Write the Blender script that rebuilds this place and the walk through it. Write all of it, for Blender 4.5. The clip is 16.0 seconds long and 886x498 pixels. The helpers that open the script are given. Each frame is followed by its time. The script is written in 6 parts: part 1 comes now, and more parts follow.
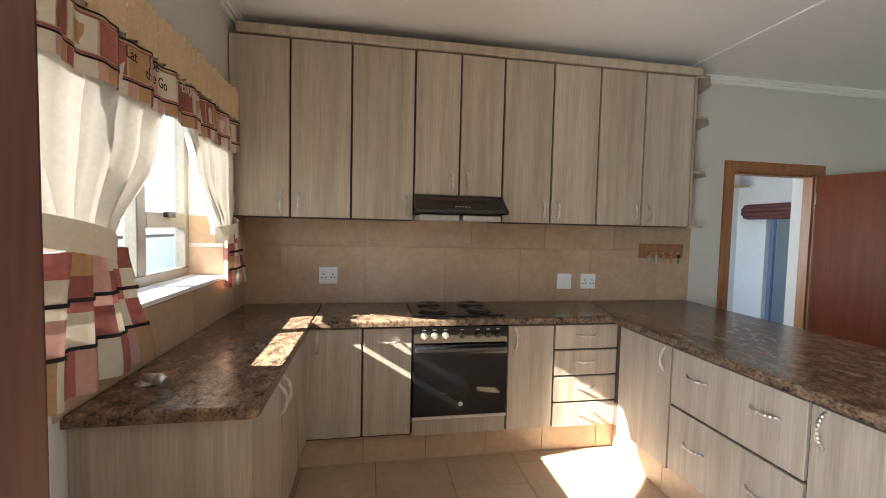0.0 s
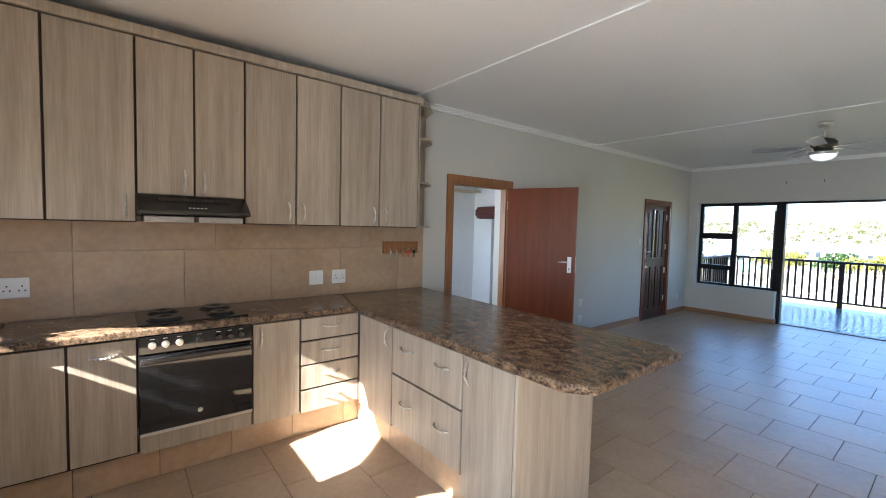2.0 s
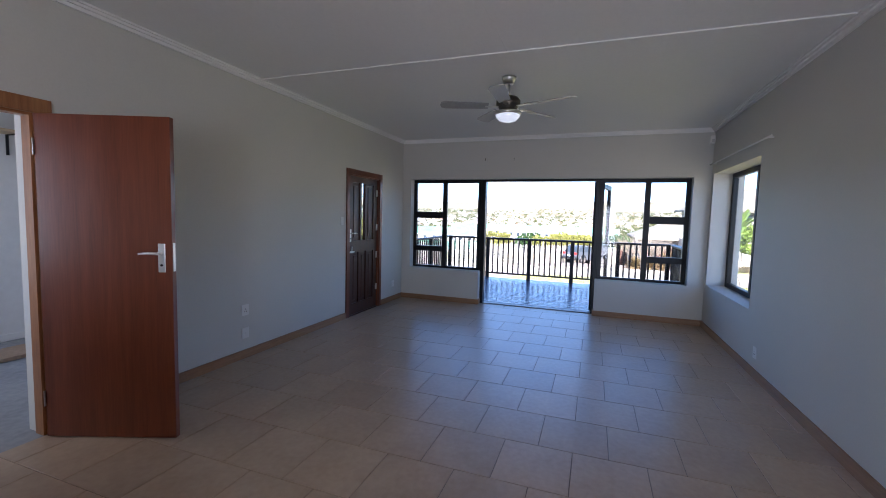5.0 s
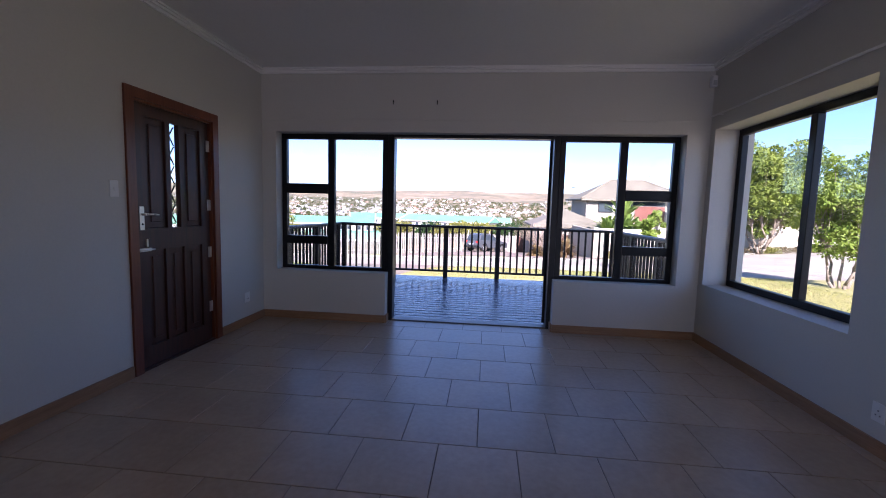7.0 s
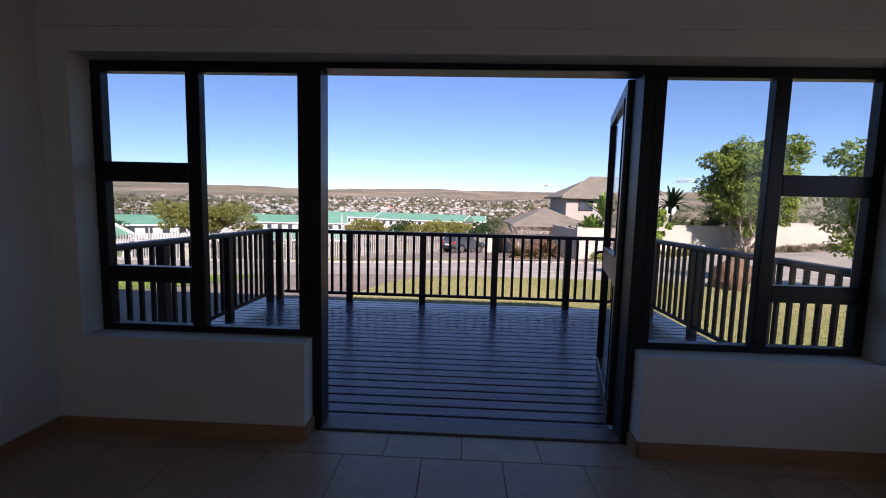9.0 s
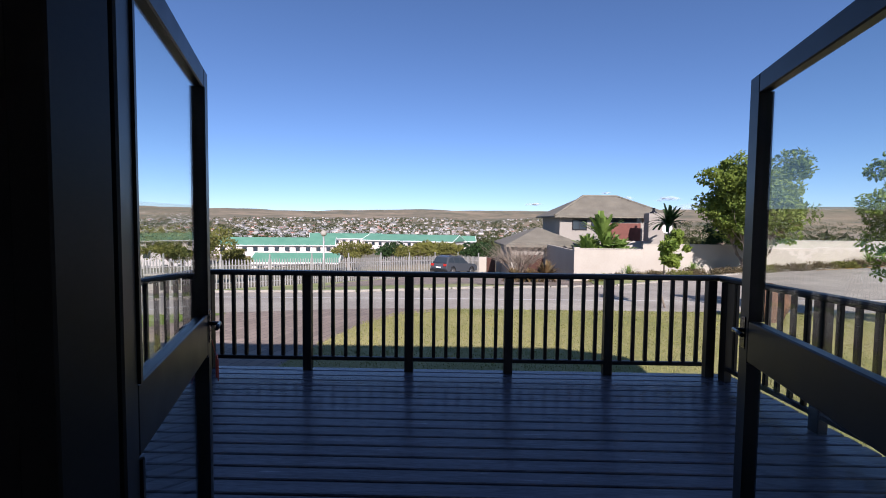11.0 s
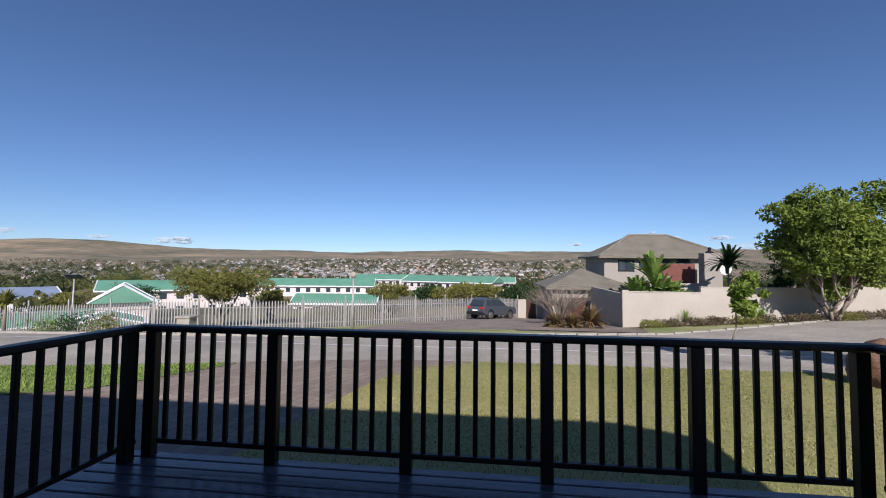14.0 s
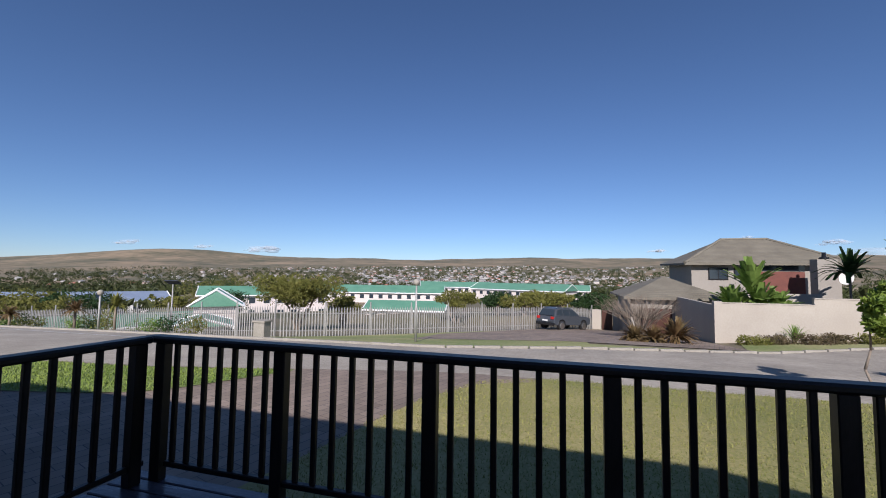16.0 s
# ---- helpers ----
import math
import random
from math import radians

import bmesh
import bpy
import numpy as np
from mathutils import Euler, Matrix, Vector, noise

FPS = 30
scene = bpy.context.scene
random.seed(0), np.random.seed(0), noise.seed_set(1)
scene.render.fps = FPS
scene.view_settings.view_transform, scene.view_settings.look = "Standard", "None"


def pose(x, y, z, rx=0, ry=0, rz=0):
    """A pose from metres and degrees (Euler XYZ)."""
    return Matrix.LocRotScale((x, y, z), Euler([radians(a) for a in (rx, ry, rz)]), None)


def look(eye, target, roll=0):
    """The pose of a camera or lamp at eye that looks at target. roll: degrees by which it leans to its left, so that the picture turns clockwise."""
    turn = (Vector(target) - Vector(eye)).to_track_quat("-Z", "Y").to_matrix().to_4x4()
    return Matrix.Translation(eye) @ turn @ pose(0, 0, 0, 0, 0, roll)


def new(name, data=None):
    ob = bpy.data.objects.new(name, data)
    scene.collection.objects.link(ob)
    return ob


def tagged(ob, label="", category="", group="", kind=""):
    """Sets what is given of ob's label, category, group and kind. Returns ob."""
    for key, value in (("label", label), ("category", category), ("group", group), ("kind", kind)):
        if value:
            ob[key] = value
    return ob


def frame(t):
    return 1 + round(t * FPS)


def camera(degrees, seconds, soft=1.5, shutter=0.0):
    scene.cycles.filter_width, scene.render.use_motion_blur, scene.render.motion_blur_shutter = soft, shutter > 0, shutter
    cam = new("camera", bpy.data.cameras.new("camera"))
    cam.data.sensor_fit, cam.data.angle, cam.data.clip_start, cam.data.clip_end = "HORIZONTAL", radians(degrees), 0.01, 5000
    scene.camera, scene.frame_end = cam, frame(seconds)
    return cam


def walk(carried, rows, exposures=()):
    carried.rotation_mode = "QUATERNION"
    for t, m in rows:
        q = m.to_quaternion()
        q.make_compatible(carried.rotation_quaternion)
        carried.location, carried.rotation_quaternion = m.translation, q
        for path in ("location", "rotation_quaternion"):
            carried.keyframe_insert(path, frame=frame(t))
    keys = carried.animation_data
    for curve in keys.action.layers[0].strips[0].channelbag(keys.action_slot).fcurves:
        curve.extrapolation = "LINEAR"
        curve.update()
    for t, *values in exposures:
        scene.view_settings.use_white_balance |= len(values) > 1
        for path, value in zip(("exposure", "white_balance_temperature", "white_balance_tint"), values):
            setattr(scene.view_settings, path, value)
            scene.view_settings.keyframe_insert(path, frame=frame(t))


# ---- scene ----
cam = camera(93.82, 16.0, 1.0)
PATH = [
    (0, (-2.069, 0.087, 1.511), (-1.725, 2.055, 1.406), 1.3),
    (0.5, (-2.087, -0.05, 1.493), (-1.538, 1.87, 1.385), 1.3),
    (1, (-2.043, -0.105, 1.511), (-1.238, 1.722, 1.4), 1.4),
    (1.5, (-2.019, -0.199, 1.54), (-0.979, 1.507, 1.433), 1.4),
    (2, (-1.888, -0.3, 1.57), (-0.652, 1.268, 1.461), 1.4),
    (2.5, (-1.66, -0.376, 1.586), (-0.281, 1.068, 1.48), 1.3),
    (3, (-1.425, -0.42, 1.585), (0.077, 0.896, 1.483), 1.2),
    (3.5, (-1.126, -0.376, 1.573), (0.483, 0.807, 1.467), 1.2),
    (4, (-0.731, -0.3, 1.552), (0.991, 0.712, 1.448), 1.3),
    (4.5, (-0.256, -0.22, 1.523), (1.549, 0.633, 1.399), 1.3),
    (5, (0.26, -0.063, 1.469), (2.137, 0.613, 1.319), 1.5),
    (5.2, (0.476, -0.015, 1.451), (2.375, 0.593, 1.292), 1.7),
    (7.3, (2.89, 0.692, 1.29), (4.873, 0.872, 1.103), 1.4),
    (7.5, (3.126, 0.717, 1.282), (5.11, 0.888, 1.096), 1.3),
    (8, (3.708, 0.797, 1.273), (5.695, 0.935, 1.093), 1.4),
    (8.5, (4.296, 0.856, 1.301), (6.285, 0.959, 1.118), 1.5),
    (9, (4.873, 0.892, 1.342), (6.863, 0.973, 1.15), 1.4),
    (11.3, (6.661, 1.003, 1.45), (8.659, 1.031, 1.366), 0.7),
    (11.5, (6.743, 0.991, 1.45), (8.742, 1.015, 1.372), 0.8),
    (12, (6.945, 0.952, 1.46), (8.944, 0.975, 1.408), 0.8),
    (12.5, (7.127, 0.915, 1.471), (9.126, 0.965, 1.447), 0.8),
    (13, (7.318, 0.872, 1.46), (9.316, 0.971, 1.477), 0.5),
    (13.5, (7.499, 0.845, 1.466), (9.492, 0.999, 1.523), 0.4),
    (14, (7.669, 0.801, 1.474), (9.654, 1.026, 1.574), 0.6),
    (14.5, (7.83, 0.765, 1.457), (9.805, 1.051, 1.587), 0.5),
    (15, (8.008, 0.718, 1.457), (9.969, 1.086, 1.589), 0.6),
    (15.5, (8.172, 0.673, 1.465), (10.114, 1.135, 1.598), 0.7),
    (16, (8.342, 0.641, 1.476), (10.26, 1.195, 1.608), 0.8),
]
EXPOSURES = [(0, 3.55, 6100, 8), (1, 3.65, 5900, 8), (2, 3.6, 5900, 9), (3, 3.15, 5850, 13), (4, 3.1, 5720, 17), (5, 3.05, 5650, 20), (7.3, 2.0, 5850, 34), (8, 1.5, 6050, 34), (9, 1.12, 6200, 29), (11.3, 0.75, 5900, 20), (13, 0.52, 5900, 17), (16, 0.34, 5880, 17)]
walk(cam, [(t, look(eye, target, roll)) for t, eye, target, roll in PATH], EXPOSURES)

# ---- world, sun ----
SUN_WAY = Vector((1.0, 0.17, -0.637)).normalized()
world = bpy.data.worlds.new("world")
scene.world = world
world.use_nodes = True
wn, wl = world.node_tree.nodes, world.node_tree.links
sky = wn.new("ShaderNodeTexSky")
sky.sky_type = "NISHITA"
sky.sun_disc = False
sky.sun_elevation = math.asin(-SUN_WAY.z)
sky.sun_rotation = math.atan2(-SUN_WAY.x, -SUN_WAY.y)
sky.altitude = 1500.0
sky.air_density, sky.dust_density, sky.ozone_density = 1.0, 0.16, 5.0
wn["Background"].inputs["Strength"].default_value = 0.072
wl.new(sky.outputs[0], wn["Background"].inputs["Color"])
sun = new("sun", bpy.data.lights.new("sun", "SUN"))
sun.data.energy, sun.data.angle, sun.data.color = 5.0, radians(0.53), (1.0, 0.93, 0.82)
sun.matrix_world = look((0, 0, 60), Vector((0, 0, 60)) + SUN_WAY)



def opening_lamp(name, eye, target, w, h, watts):
    """An added fill lamp in an opening, strengthening what the sky gives."""
    lamp = new(name, bpy.data.lights.new(name, "AREA"))
    lamp.data.shape, lamp.data.size, lamp.data.size_y, lamp.data.energy, lamp.data.color = "RECTANGLE", w, h, watts, (0.86, 0.93, 1.0)
    lamp.matrix_world = look(eye, target)


# Lamp added in the back doorway to brighten the kitchen.
opening_lamp("back_door_skylight", (-3.1, -0.48, 1.05), (-2.0, -0.48, 1.05), 0.8, 1.95, 8.5)
# Lamp added to brighten the store room; it stands in an invented opening.
opening_lamp("store_window_skylight", (0.0, 4.75, 1.5), (1.0, 4.75, 1.5), 1.6, 1.15, 3.2)

# ---- materials ----
def surf(name, c1, c2, scale=4.0, rough=0.5, bump=0.0, metal=0.0, stretch=(1, 1, 1), fine=8.0, var=0.0, coat=0.0, lo=0.35, hi=0.65, bdist=0.01, spec=0.5):
    """A two-scale mottled surface: c1 to c2 by a broad and a fine noise, with relief and uneven gloss."""
    m = bpy.data.materials.new(name)
    m.use_nodes = True
    n, l = m.node_tree.nodes, m.node_tree.links
    b = n["Principled BSDF"]
    tc, mp = n.new("ShaderNodeTexCoord"), n.new("ShaderNodeMapping")
    l.new(tc.outputs["Object"], mp.inputs["Vector"])
    mp.inputs["Scale"].default_value = stretch
    oi = n.new("ShaderNodeObjectInfo")
    shift = n.new("ShaderNodeVectorMath")
    shift.operation = "MULTIPLY_ADD"
    l.new(oi.outputs["Random"], shift.inputs[0])
    shift.inputs[1].default_value = (13.7, 9.1, 7.3)
    l.new(mp.outputs[0], shift.inputs[2])
    a, f = n.new("ShaderNodeTexNoise"), n.new("ShaderNodeTexNoise")
    for t, sc, d in ((a, scale, 4), (f, scale * fine, 5)):
        t.inputs["Scale"].default_value, t.inputs["Detail"].default_value = sc, d
        l.new(shift.outputs[0], t.inputs["Vector"])
    mix = n.new("ShaderNodeMath")
    mix.operation = "MULTIPLY_ADD"
    l.new(f.outputs["Fac"], mix.inputs[0])
    mix.inputs[1].default_value = 0.45
    half = n.new("ShaderNodeMath")
    half.operation = "MULTIPLY"
    half.inputs[1].default_value = 0.55
    l.new(a.outputs["Fac"], half.inputs[0])
    l.new(half.outputs[0], mix.inputs[2])
    ramp = n.new("ShaderNodeValToRGB")
    ramp.color_ramp.elements[0].position, ramp.color_ramp.elements[1].position = lo, hi
    ramp.color_ramp.elements[0].color, ramp.color_ramp.elements[1].color = (*c1, 1), (*c2, 1)
    l.new(mix.outputs[0], ramp.inputs["Fac"])
    out = ramp.outputs[0]
    if var:
        hsv, vm = n.new("ShaderNodeHueSaturation"), n.new("ShaderNodeMapRange")
        l.new(oi.outputs["Random"], vm.inputs["Value"])
        vm.inputs["To Min"].default_value, vm.inputs["To Max"].default_value = 1 - var, 1 + var
        l.new(vm.outputs[0], hsv.inputs["Value"])
        l.new(out, hsv.inputs["Color"])
        out = hsv.outputs[0]
    l.new(out, b.inputs["Base Color"])
    rr = n.new("ShaderNodeMapRange")
    rr.inputs["To Min"].default_value, rr.inputs["To Max"].default_value = max(rough - 0.08, 0.02), min(rough + 0.08, 1)
    l.new(a.outputs["Fac"], rr.inputs["Value"])
    l.new(rr.outputs[0], b.inputs["Roughness"])
    b.inputs["Metallic"].default_value = metal
    b.inputs["Coat Weight"].default_value = coat
    b.inputs["Specular IOR Level"].default_value = spec
    if bump:
        bp = n.new("ShaderNodeBump")
        bp.inputs["Strength"].default_value, bp.inputs["Distance"].default_value = bump, bdist
        l.new(mix.outputs[0], bp.inputs["Height"])
        l.new(bp.outputs[0], b.inputs["Normal"])
    return m


def plain(name, c, rough=0.5, metal=0.0, spec=0.5):
    m = bpy.data.materials.new(name)
    m.use_nodes = True
    b = m.node_tree.nodes["Principled BSDF"]
    b.inputs["Base Color"].default_value = (*c, 1)
    b.inputs["Roughness"].default_value, b.inputs["Metallic"].default_value = rough, metal
    b.inputs["Specular IOR Level"].default_value = spec
    return m


def clear_glass(name):
    m = bpy.data.materials.new(name)
    m.use_nodes = True
    n, l = m.node_tree.nodes, m.node_tree.links
    tr, gl, mx, fr = n.new("ShaderNodeBsdfTransparent"), n.new("ShaderNodeBsdfGlossy"), n.new("ShaderNodeMixShader"), n.new("ShaderNodeLayerWeight")
    pw, ad = n.new("ShaderNodeMath"), n.new("ShaderNodeMath")
    pw.operation, ad.operation = "POWER", "MULTIPLY_ADD"
    pw.inputs[1].default_value, ad.inputs[1].default_value, ad.inputs[2].default_value = 4.0, 0.5, 0.02
    tr.inputs["Color"].default_value = (0.95, 0.97, 0.96, 1)
    gl.inputs["Roughness"].default_value = 0.0
    fr.inputs["Blend"].default_value = 0.5
    l.new(fr.outputs["Facing"], pw.inputs[0])
    l.new(pw.outputs[0], ad.inputs[0])
    l.new(ad.outputs[0], mx.inputs[0])
    l.new(tr.outputs[0], mx.inputs[1])
    l.new(gl.outputs[0], mx.inputs[2])
    l.new(mx.outputs[0], n["Material Output"].inputs["Surface"])
    return m


def cloth(name, c1, c2, through_light=0.5, scale=60):
    """Thin curtain cloth that lets light through."""
    m = surf(name, c1, c2, scale, 0.9, 0.15, lo=0.3, hi=0.7)
    n, l = m.node_tree.nodes, m.node_tree.links
    tl, mx = n.new("ShaderNodeBsdfTranslucent"), n.new("ShaderNodeMixShader")
    b = n["Principled BSDF"]
    l.new(b.inputs["Base Color"].links[0].from_socket, tl.inputs["Color"])
    mx.inputs[0].default_value = through_light
    l.new(b.outputs[0], mx.inputs[1])
    l.new(tl.outputs[0], mx.inputs[2])
    l.new(mx.outputs[0], n["Material Output"].inputs["Surface"])
    return m


M = {}
M["wall"] = surf("wall_paint", (0.56, 0.545, 0.50), (0.60, 0.585, 0.54), 1.2, 0.65, 0.12, fine=60, bdist=0.002)
M["ceiling"] = surf("ceiling_paint", (0.80, 0.79, 0.77), (0.84, 0.83, 0.81), 0.8, 0.45, 0.05, fine=40, bdist=0.002)
M["white"] = surf("white_gloss_paint", (0.74, 0.73, 0.71), (0.8, 0.79, 0.77), 2, 0.4, 0.03)
M["tile"] = surf("floor_tile", (0.36, 0.255, 0.168), (0.48, 0.36, 0.25), 3.0, 0.34, 0.35, fine=9, var=0.06, lo=0.3, hi=0.72, bdist=0.004)
M["grout"] = surf("grout", (0.12, 0.09, 0.07), (0.18, 0.14, 0.11), 20, 0.9, 0.2)
M["walltile"] = surf("wall_tile", (0.385, 0.25, 0.15), (0.52, 0.375, 0.245), 3.5, 0.32, 0.08, fine=7, var=0.04, lo=0.3, hi=0.72)
M["walltile_grout"] = surf("wall_grout", (0.36, 0.26, 0.18), (0.42, 0.31, 0.22), 20, 0.9)
M["laminate"] = surf("laminate_wood", (0.30, 0.24, 0.18), (0.47, 0.40, 0.315), 2.0, 0.38, 0.1, stretch=(9, 9, 0.35), fine=7, var=0.05, lo=0.33, hi=0.68, bdist=0.001)
M["edge"] = plain("dark_edging", (0.055, 0.03, 0.018), 0.5)
M["carcass"] = plain("cabinet_gap", (0.05, 0.032, 0.022), 0.7)
M["counter"] = surf("counter_laminate", (0.03, 0.018, 0.012), (0.28, 0.185, 0.115), 25.0, 0.2, 0.04, stretch=(1.0, 0.65, 1.0), fine=4.0, lo=0.37, hi=0.66, bdist=0.001, spec=0.4)
M["chrome"] = plain("brushed_nickel", (0.72, 0.7, 0.66), 0.34, 1.0)
M["black_enamel"] = plain("black_enamel", (0.012, 0.012, 0.013), 0.22)
M["black_glass"] = plain("black_glass", (0.006, 0.006, 0.007), 0.03, 0.0, 0.6)
M["black_glass"].node_tree.nodes["Principled BSDF"].inputs["IOR"].default_value = 1.52
M["plastic"] = plain("white_plastic", (0.75, 0.74, 0.71), 0.35)
M["frame_wood"] = surf("door_frame_wood", (0.22, 0.085, 0.028), (0.36, 0.16, 0.06), 3, 0.38, 0.08, stretch=(8, 8, 0.6), fine=6, bdist=0.002)
M["door"] = surf("door_veneer", (0.115, 0.027, 0.010), (0.185, 0.048, 0.018), 2.2, 0.33, 0.05, stretch=(9, 9, 0.4), fine=6, bdist=0.001)
M["dark_door"] = surf("dark_hardwood", (0.034, 0.011, 0.006), (0.072, 0.022, 0.011), 3, 0.4, 0.12, stretch=(9, 9, 0.5), fine=6, bdist=0.002)
M["skirting"] = surf("skirting_wood", (0.25, 0.13, 0.06), (0.36, 0.2, 0.1), 3, 0.45, 0.08, stretch=(0.6, 0.6, 8), fine=6)
M["alu"] = surf("bronze_aluminium", (0.010, 0.010, 0.011), (0.016, 0.015, 0.016), 8, 0.35, 0.0, spec=0.25)
M["alu_grey"] = surf("grey_aluminium", (0.14, 0.125, 0.10), (0.19, 0.17, 0.14), 8, 0.4)
M["glass"] = clear_glass("window_glass")
M["deck"] = surf("stained_deck", (0.05, 0.047, 0.058), (0.125, 0.118, 0.14), 2.5, 0.24, 0.4, stretch=(9, 0.7, 9), fine=8, var=0.15, bdist=0.004)
M["rail"] = surf("dark_stained_rail", (0.007, 0.005, 0.004), (0.018, 0.012, 0.010), 4, 0.42, 0.2, stretch=(6, 6, 1), fine=6, bdist=0.003, spec=0.3)
M["render_wall"] = surf("grey_render", (0.42, 0.38, 0.34), (0.5, 0.46, 0.41), 1.5, 0.85, 0.2, fine=25)
M["concrete"] = surf("screed", (0.19, 0.2, 0.22), (0.3, 0.31, 0.33), 2.5, 0.6, 0.1, fine=8)


# ---- mesh helpers ----
def box(bm, x0, x1, y0, y1, z0, z1):
    v = [bm.verts.new((x, y, z)) for x in (min(x0, x1), max(x0, x1)) for y in (min(y0, y1), max(y0, y1)) for z in (min(z0, z1), max(z0, z1))]
    fs = [bm.faces.new([v[i] for i in q]) for q in ((0, 1, 3, 2), (4, 6, 7, 5), (0, 4, 5, 1), (2, 3, 7, 6), (0, 2, 6, 4), (1, 5, 7, 3))]
    return v, fs


def boxes(*rows):
    bm = bmesh.new()
    for r in rows:
        box(bm, *r)
    return bm


def bevel(bm, w, seg=2):
    bmesh.ops.bevel(bm, geom=list(bm.edges), offset=w, segments=seg, affect="EDGES", profile=0.5)
    return bm


def cyl(bm, p, q, r, r2=None, seg=12, caps=True):
    """A round bar from p to q."""
    p, q = Vector(p), Vector(q)
    r2 = r if r2 is None else r2
    rot = (q - p).to_track_quat("Z", "Y").to_matrix()
    a = [bm.verts.new(p + rot @ Vector((r * math.cos(t), r * math.sin(t), 0))) for t in (2 * math.pi * i / seg for i in range(seg))]
    b = [bm.verts.new(q + rot @ Vector((r2 * math.cos(t), r2 * math.sin(t), 0))) for t in (2 * math.pi * i / seg for i in range(seg))]
    for i in range(seg):
        f = bm.faces.new((a[i], a[(i + 1) % seg], b[(i + 1) % seg], b[i]))
        f.smooth = seg > 6
    if caps:
        bm.faces.new(a[::-1]), bm.faces.new(b)
    return bm


def lathe(bm, centre, prof, seg=20):
    """A turned shape round a vertical axis: prof is rows of radius and height."""
    c = Vector(centre)
    rings = []
    for r, h in prof:
        rings.append([bm.verts.new(c + Vector((max(r, 1e-4) * math.cos(2 * math.pi * i / seg), max(r, 1e-4) * math.sin(2 * math.pi * i / seg), h))) for i in range(seg)])
    for a, b in zip(rings, rings[1:]):
        for i in range(seg):
            bm.faces.new((a[i], a[(i + 1) % seg], b[(i + 1) % seg], b[i])).smooth = True
    bm.faces.new(rings[0][::-1]), bm.faces.new(rings[-1])
    return bm


def prism(bm, pts, z0, z1):
    """An upright prism over a plan outline."""
    a = [bm.verts.new((x, y, z0)) for x, y in pts]
    b = [bm.verts.new((x, y, z1)) for x, y in pts]
    n = len(pts)
    for i in range(n):
        bm.faces.new((a[i], a[(i + 1) % n], b[(i + 1) % n], b[i]))
    bm.faces.new(a[::-1]), bm.faces.new(b)
    return bm


def mesh_of(name, bm, mat):
    bmesh.ops.recalc_face_normals(bm, faces=list(bm.faces))
    me = bpy.data.meshes.new(name)
    bm.to_mesh(me)
    bm.free()
    me.materials.append(mat)
    return me


def part(name, bm, mat, parent=None, label="", m=None):
    ob = new(name, mesh_of(name, bm, mat))
    if m is not None:
        ob.matrix_basis = m
    ob.parent = parent
    if label:
        ob["label"] = label
    return ob


def thing(name, label, category, group="", at=(0, 0, 0), kind=""):
    ob = new(name)
    ob.empty_display_size = 0.1
    ob.location = at
    return tagged(ob, label, category, group, kind)


def struct(name, bm, mat, label="", category=""):
    return tagged(part(name, bm, mat), label, category, "", "structure")


# ---- rooms: x towards the veranda, y towards the kitchen wall ----
XL, XR, YB, YF, ZC = -2.95, 7.1, 3.2, -1.605, 2.82
T, TF = 0.26, 0.37
DX0, DX1, DZ = 0.985, 1.84, 2.05      # inner door opening
EX0, EX1, EZ = 5.345, 6.225, 2.06       # outer side door opening
struct("wall_back", boxes((XL - T, DX0, YB, YB + 0.2, -0.9, 3.0), (DX1, EX0, YB, YB + 0.2, -0.9, 3.0), (EX1, XR + T, YB, YB + 0.2, -0.9, 3.0),
                          (DX0, DX1, YB, YB + 0.2, DZ, 3.0), (EX0, EX1, YB, YB + 0.2, EZ, 3.0), (DX0, DX1, YB, YB + 0.2, -0.9, -0.03), (EX0, EX1, YB, YB + 0.2, -0.9, -0.03)), M["wall"],
       "pale grey painted plaster wall", "wall")
WY0, WY1, WZ0, WZ1 = 0.95, 2.79, 1.17, 2.16   # kitchen window
KY0, KY1 = -0.9, -0.06                          # back door
struct("wall_left", boxes((XL - T, XL, WY1, YB, -0.9, 3.0), (XL - T, XL, KY1, WY0, -0.9, 3.0), (XL - T, XL, WY0, WY1, -0.9, WZ0), (XL - T, XL, WY0, WY1, WZ1, 3.0),
                          (XL - T, XL, YF, KY0, -0.9, 3.0), (XL - T, XL, KY0, KY1, 2.08, 3.0), (XL - T, XL, KY0, KY1, -0.9, -0.03)), M["wall"], "pale grey painted plaster wall", "wall")
SX0, SX1, SZ0, SZ1 = 5.27, 7.01, 0.615, 2.175    # side window
struct("wall_front", boxes((XL - T, SX0, YF - TF, YF, -0.9, 3.0), (SX1, XR + T, YF - TF, YF, -0.9, 3.0), (SX0, SX1, YF - TF, YF, -0.9, SZ0), (SX0, SX1, YF - TF, YF, SZ1, 3.0)), M["wall"],
       "pale grey painted plaster wall", "wall")
VY0, VY1, VZ0, VZ1 = -1.385, 3.035, 0.57, 2.14  # veranda window band
OY0, OY1 = -0.125, 1.75                        # veranda doorway
struct("wall_veranda", boxes((XR, XR + T, VY1, YB, -0.9, 3.0), (XR, XR + T, YF, VY0, -0.9, 3.0), (XR, XR + T, VY0, VY1, VZ1, 3.0),
                             (XR, XR + T, VY0, OY0, -0.9, VZ0), (XR, XR + T, OY1, VY1, -0.9, VZ0), (XR, XR + T, OY0, OY1, -0.9, -0.03)), M["wall"], "pale grey painted plaster wall", "wall")
struct("ceiling", boxes((XL - T, XR + T, YF - T, YB + 0.2, ZC, ZC + 0.1)), M["ceiling"], "white painted board ceiling", "ceiling")
bm = bmesh.new()
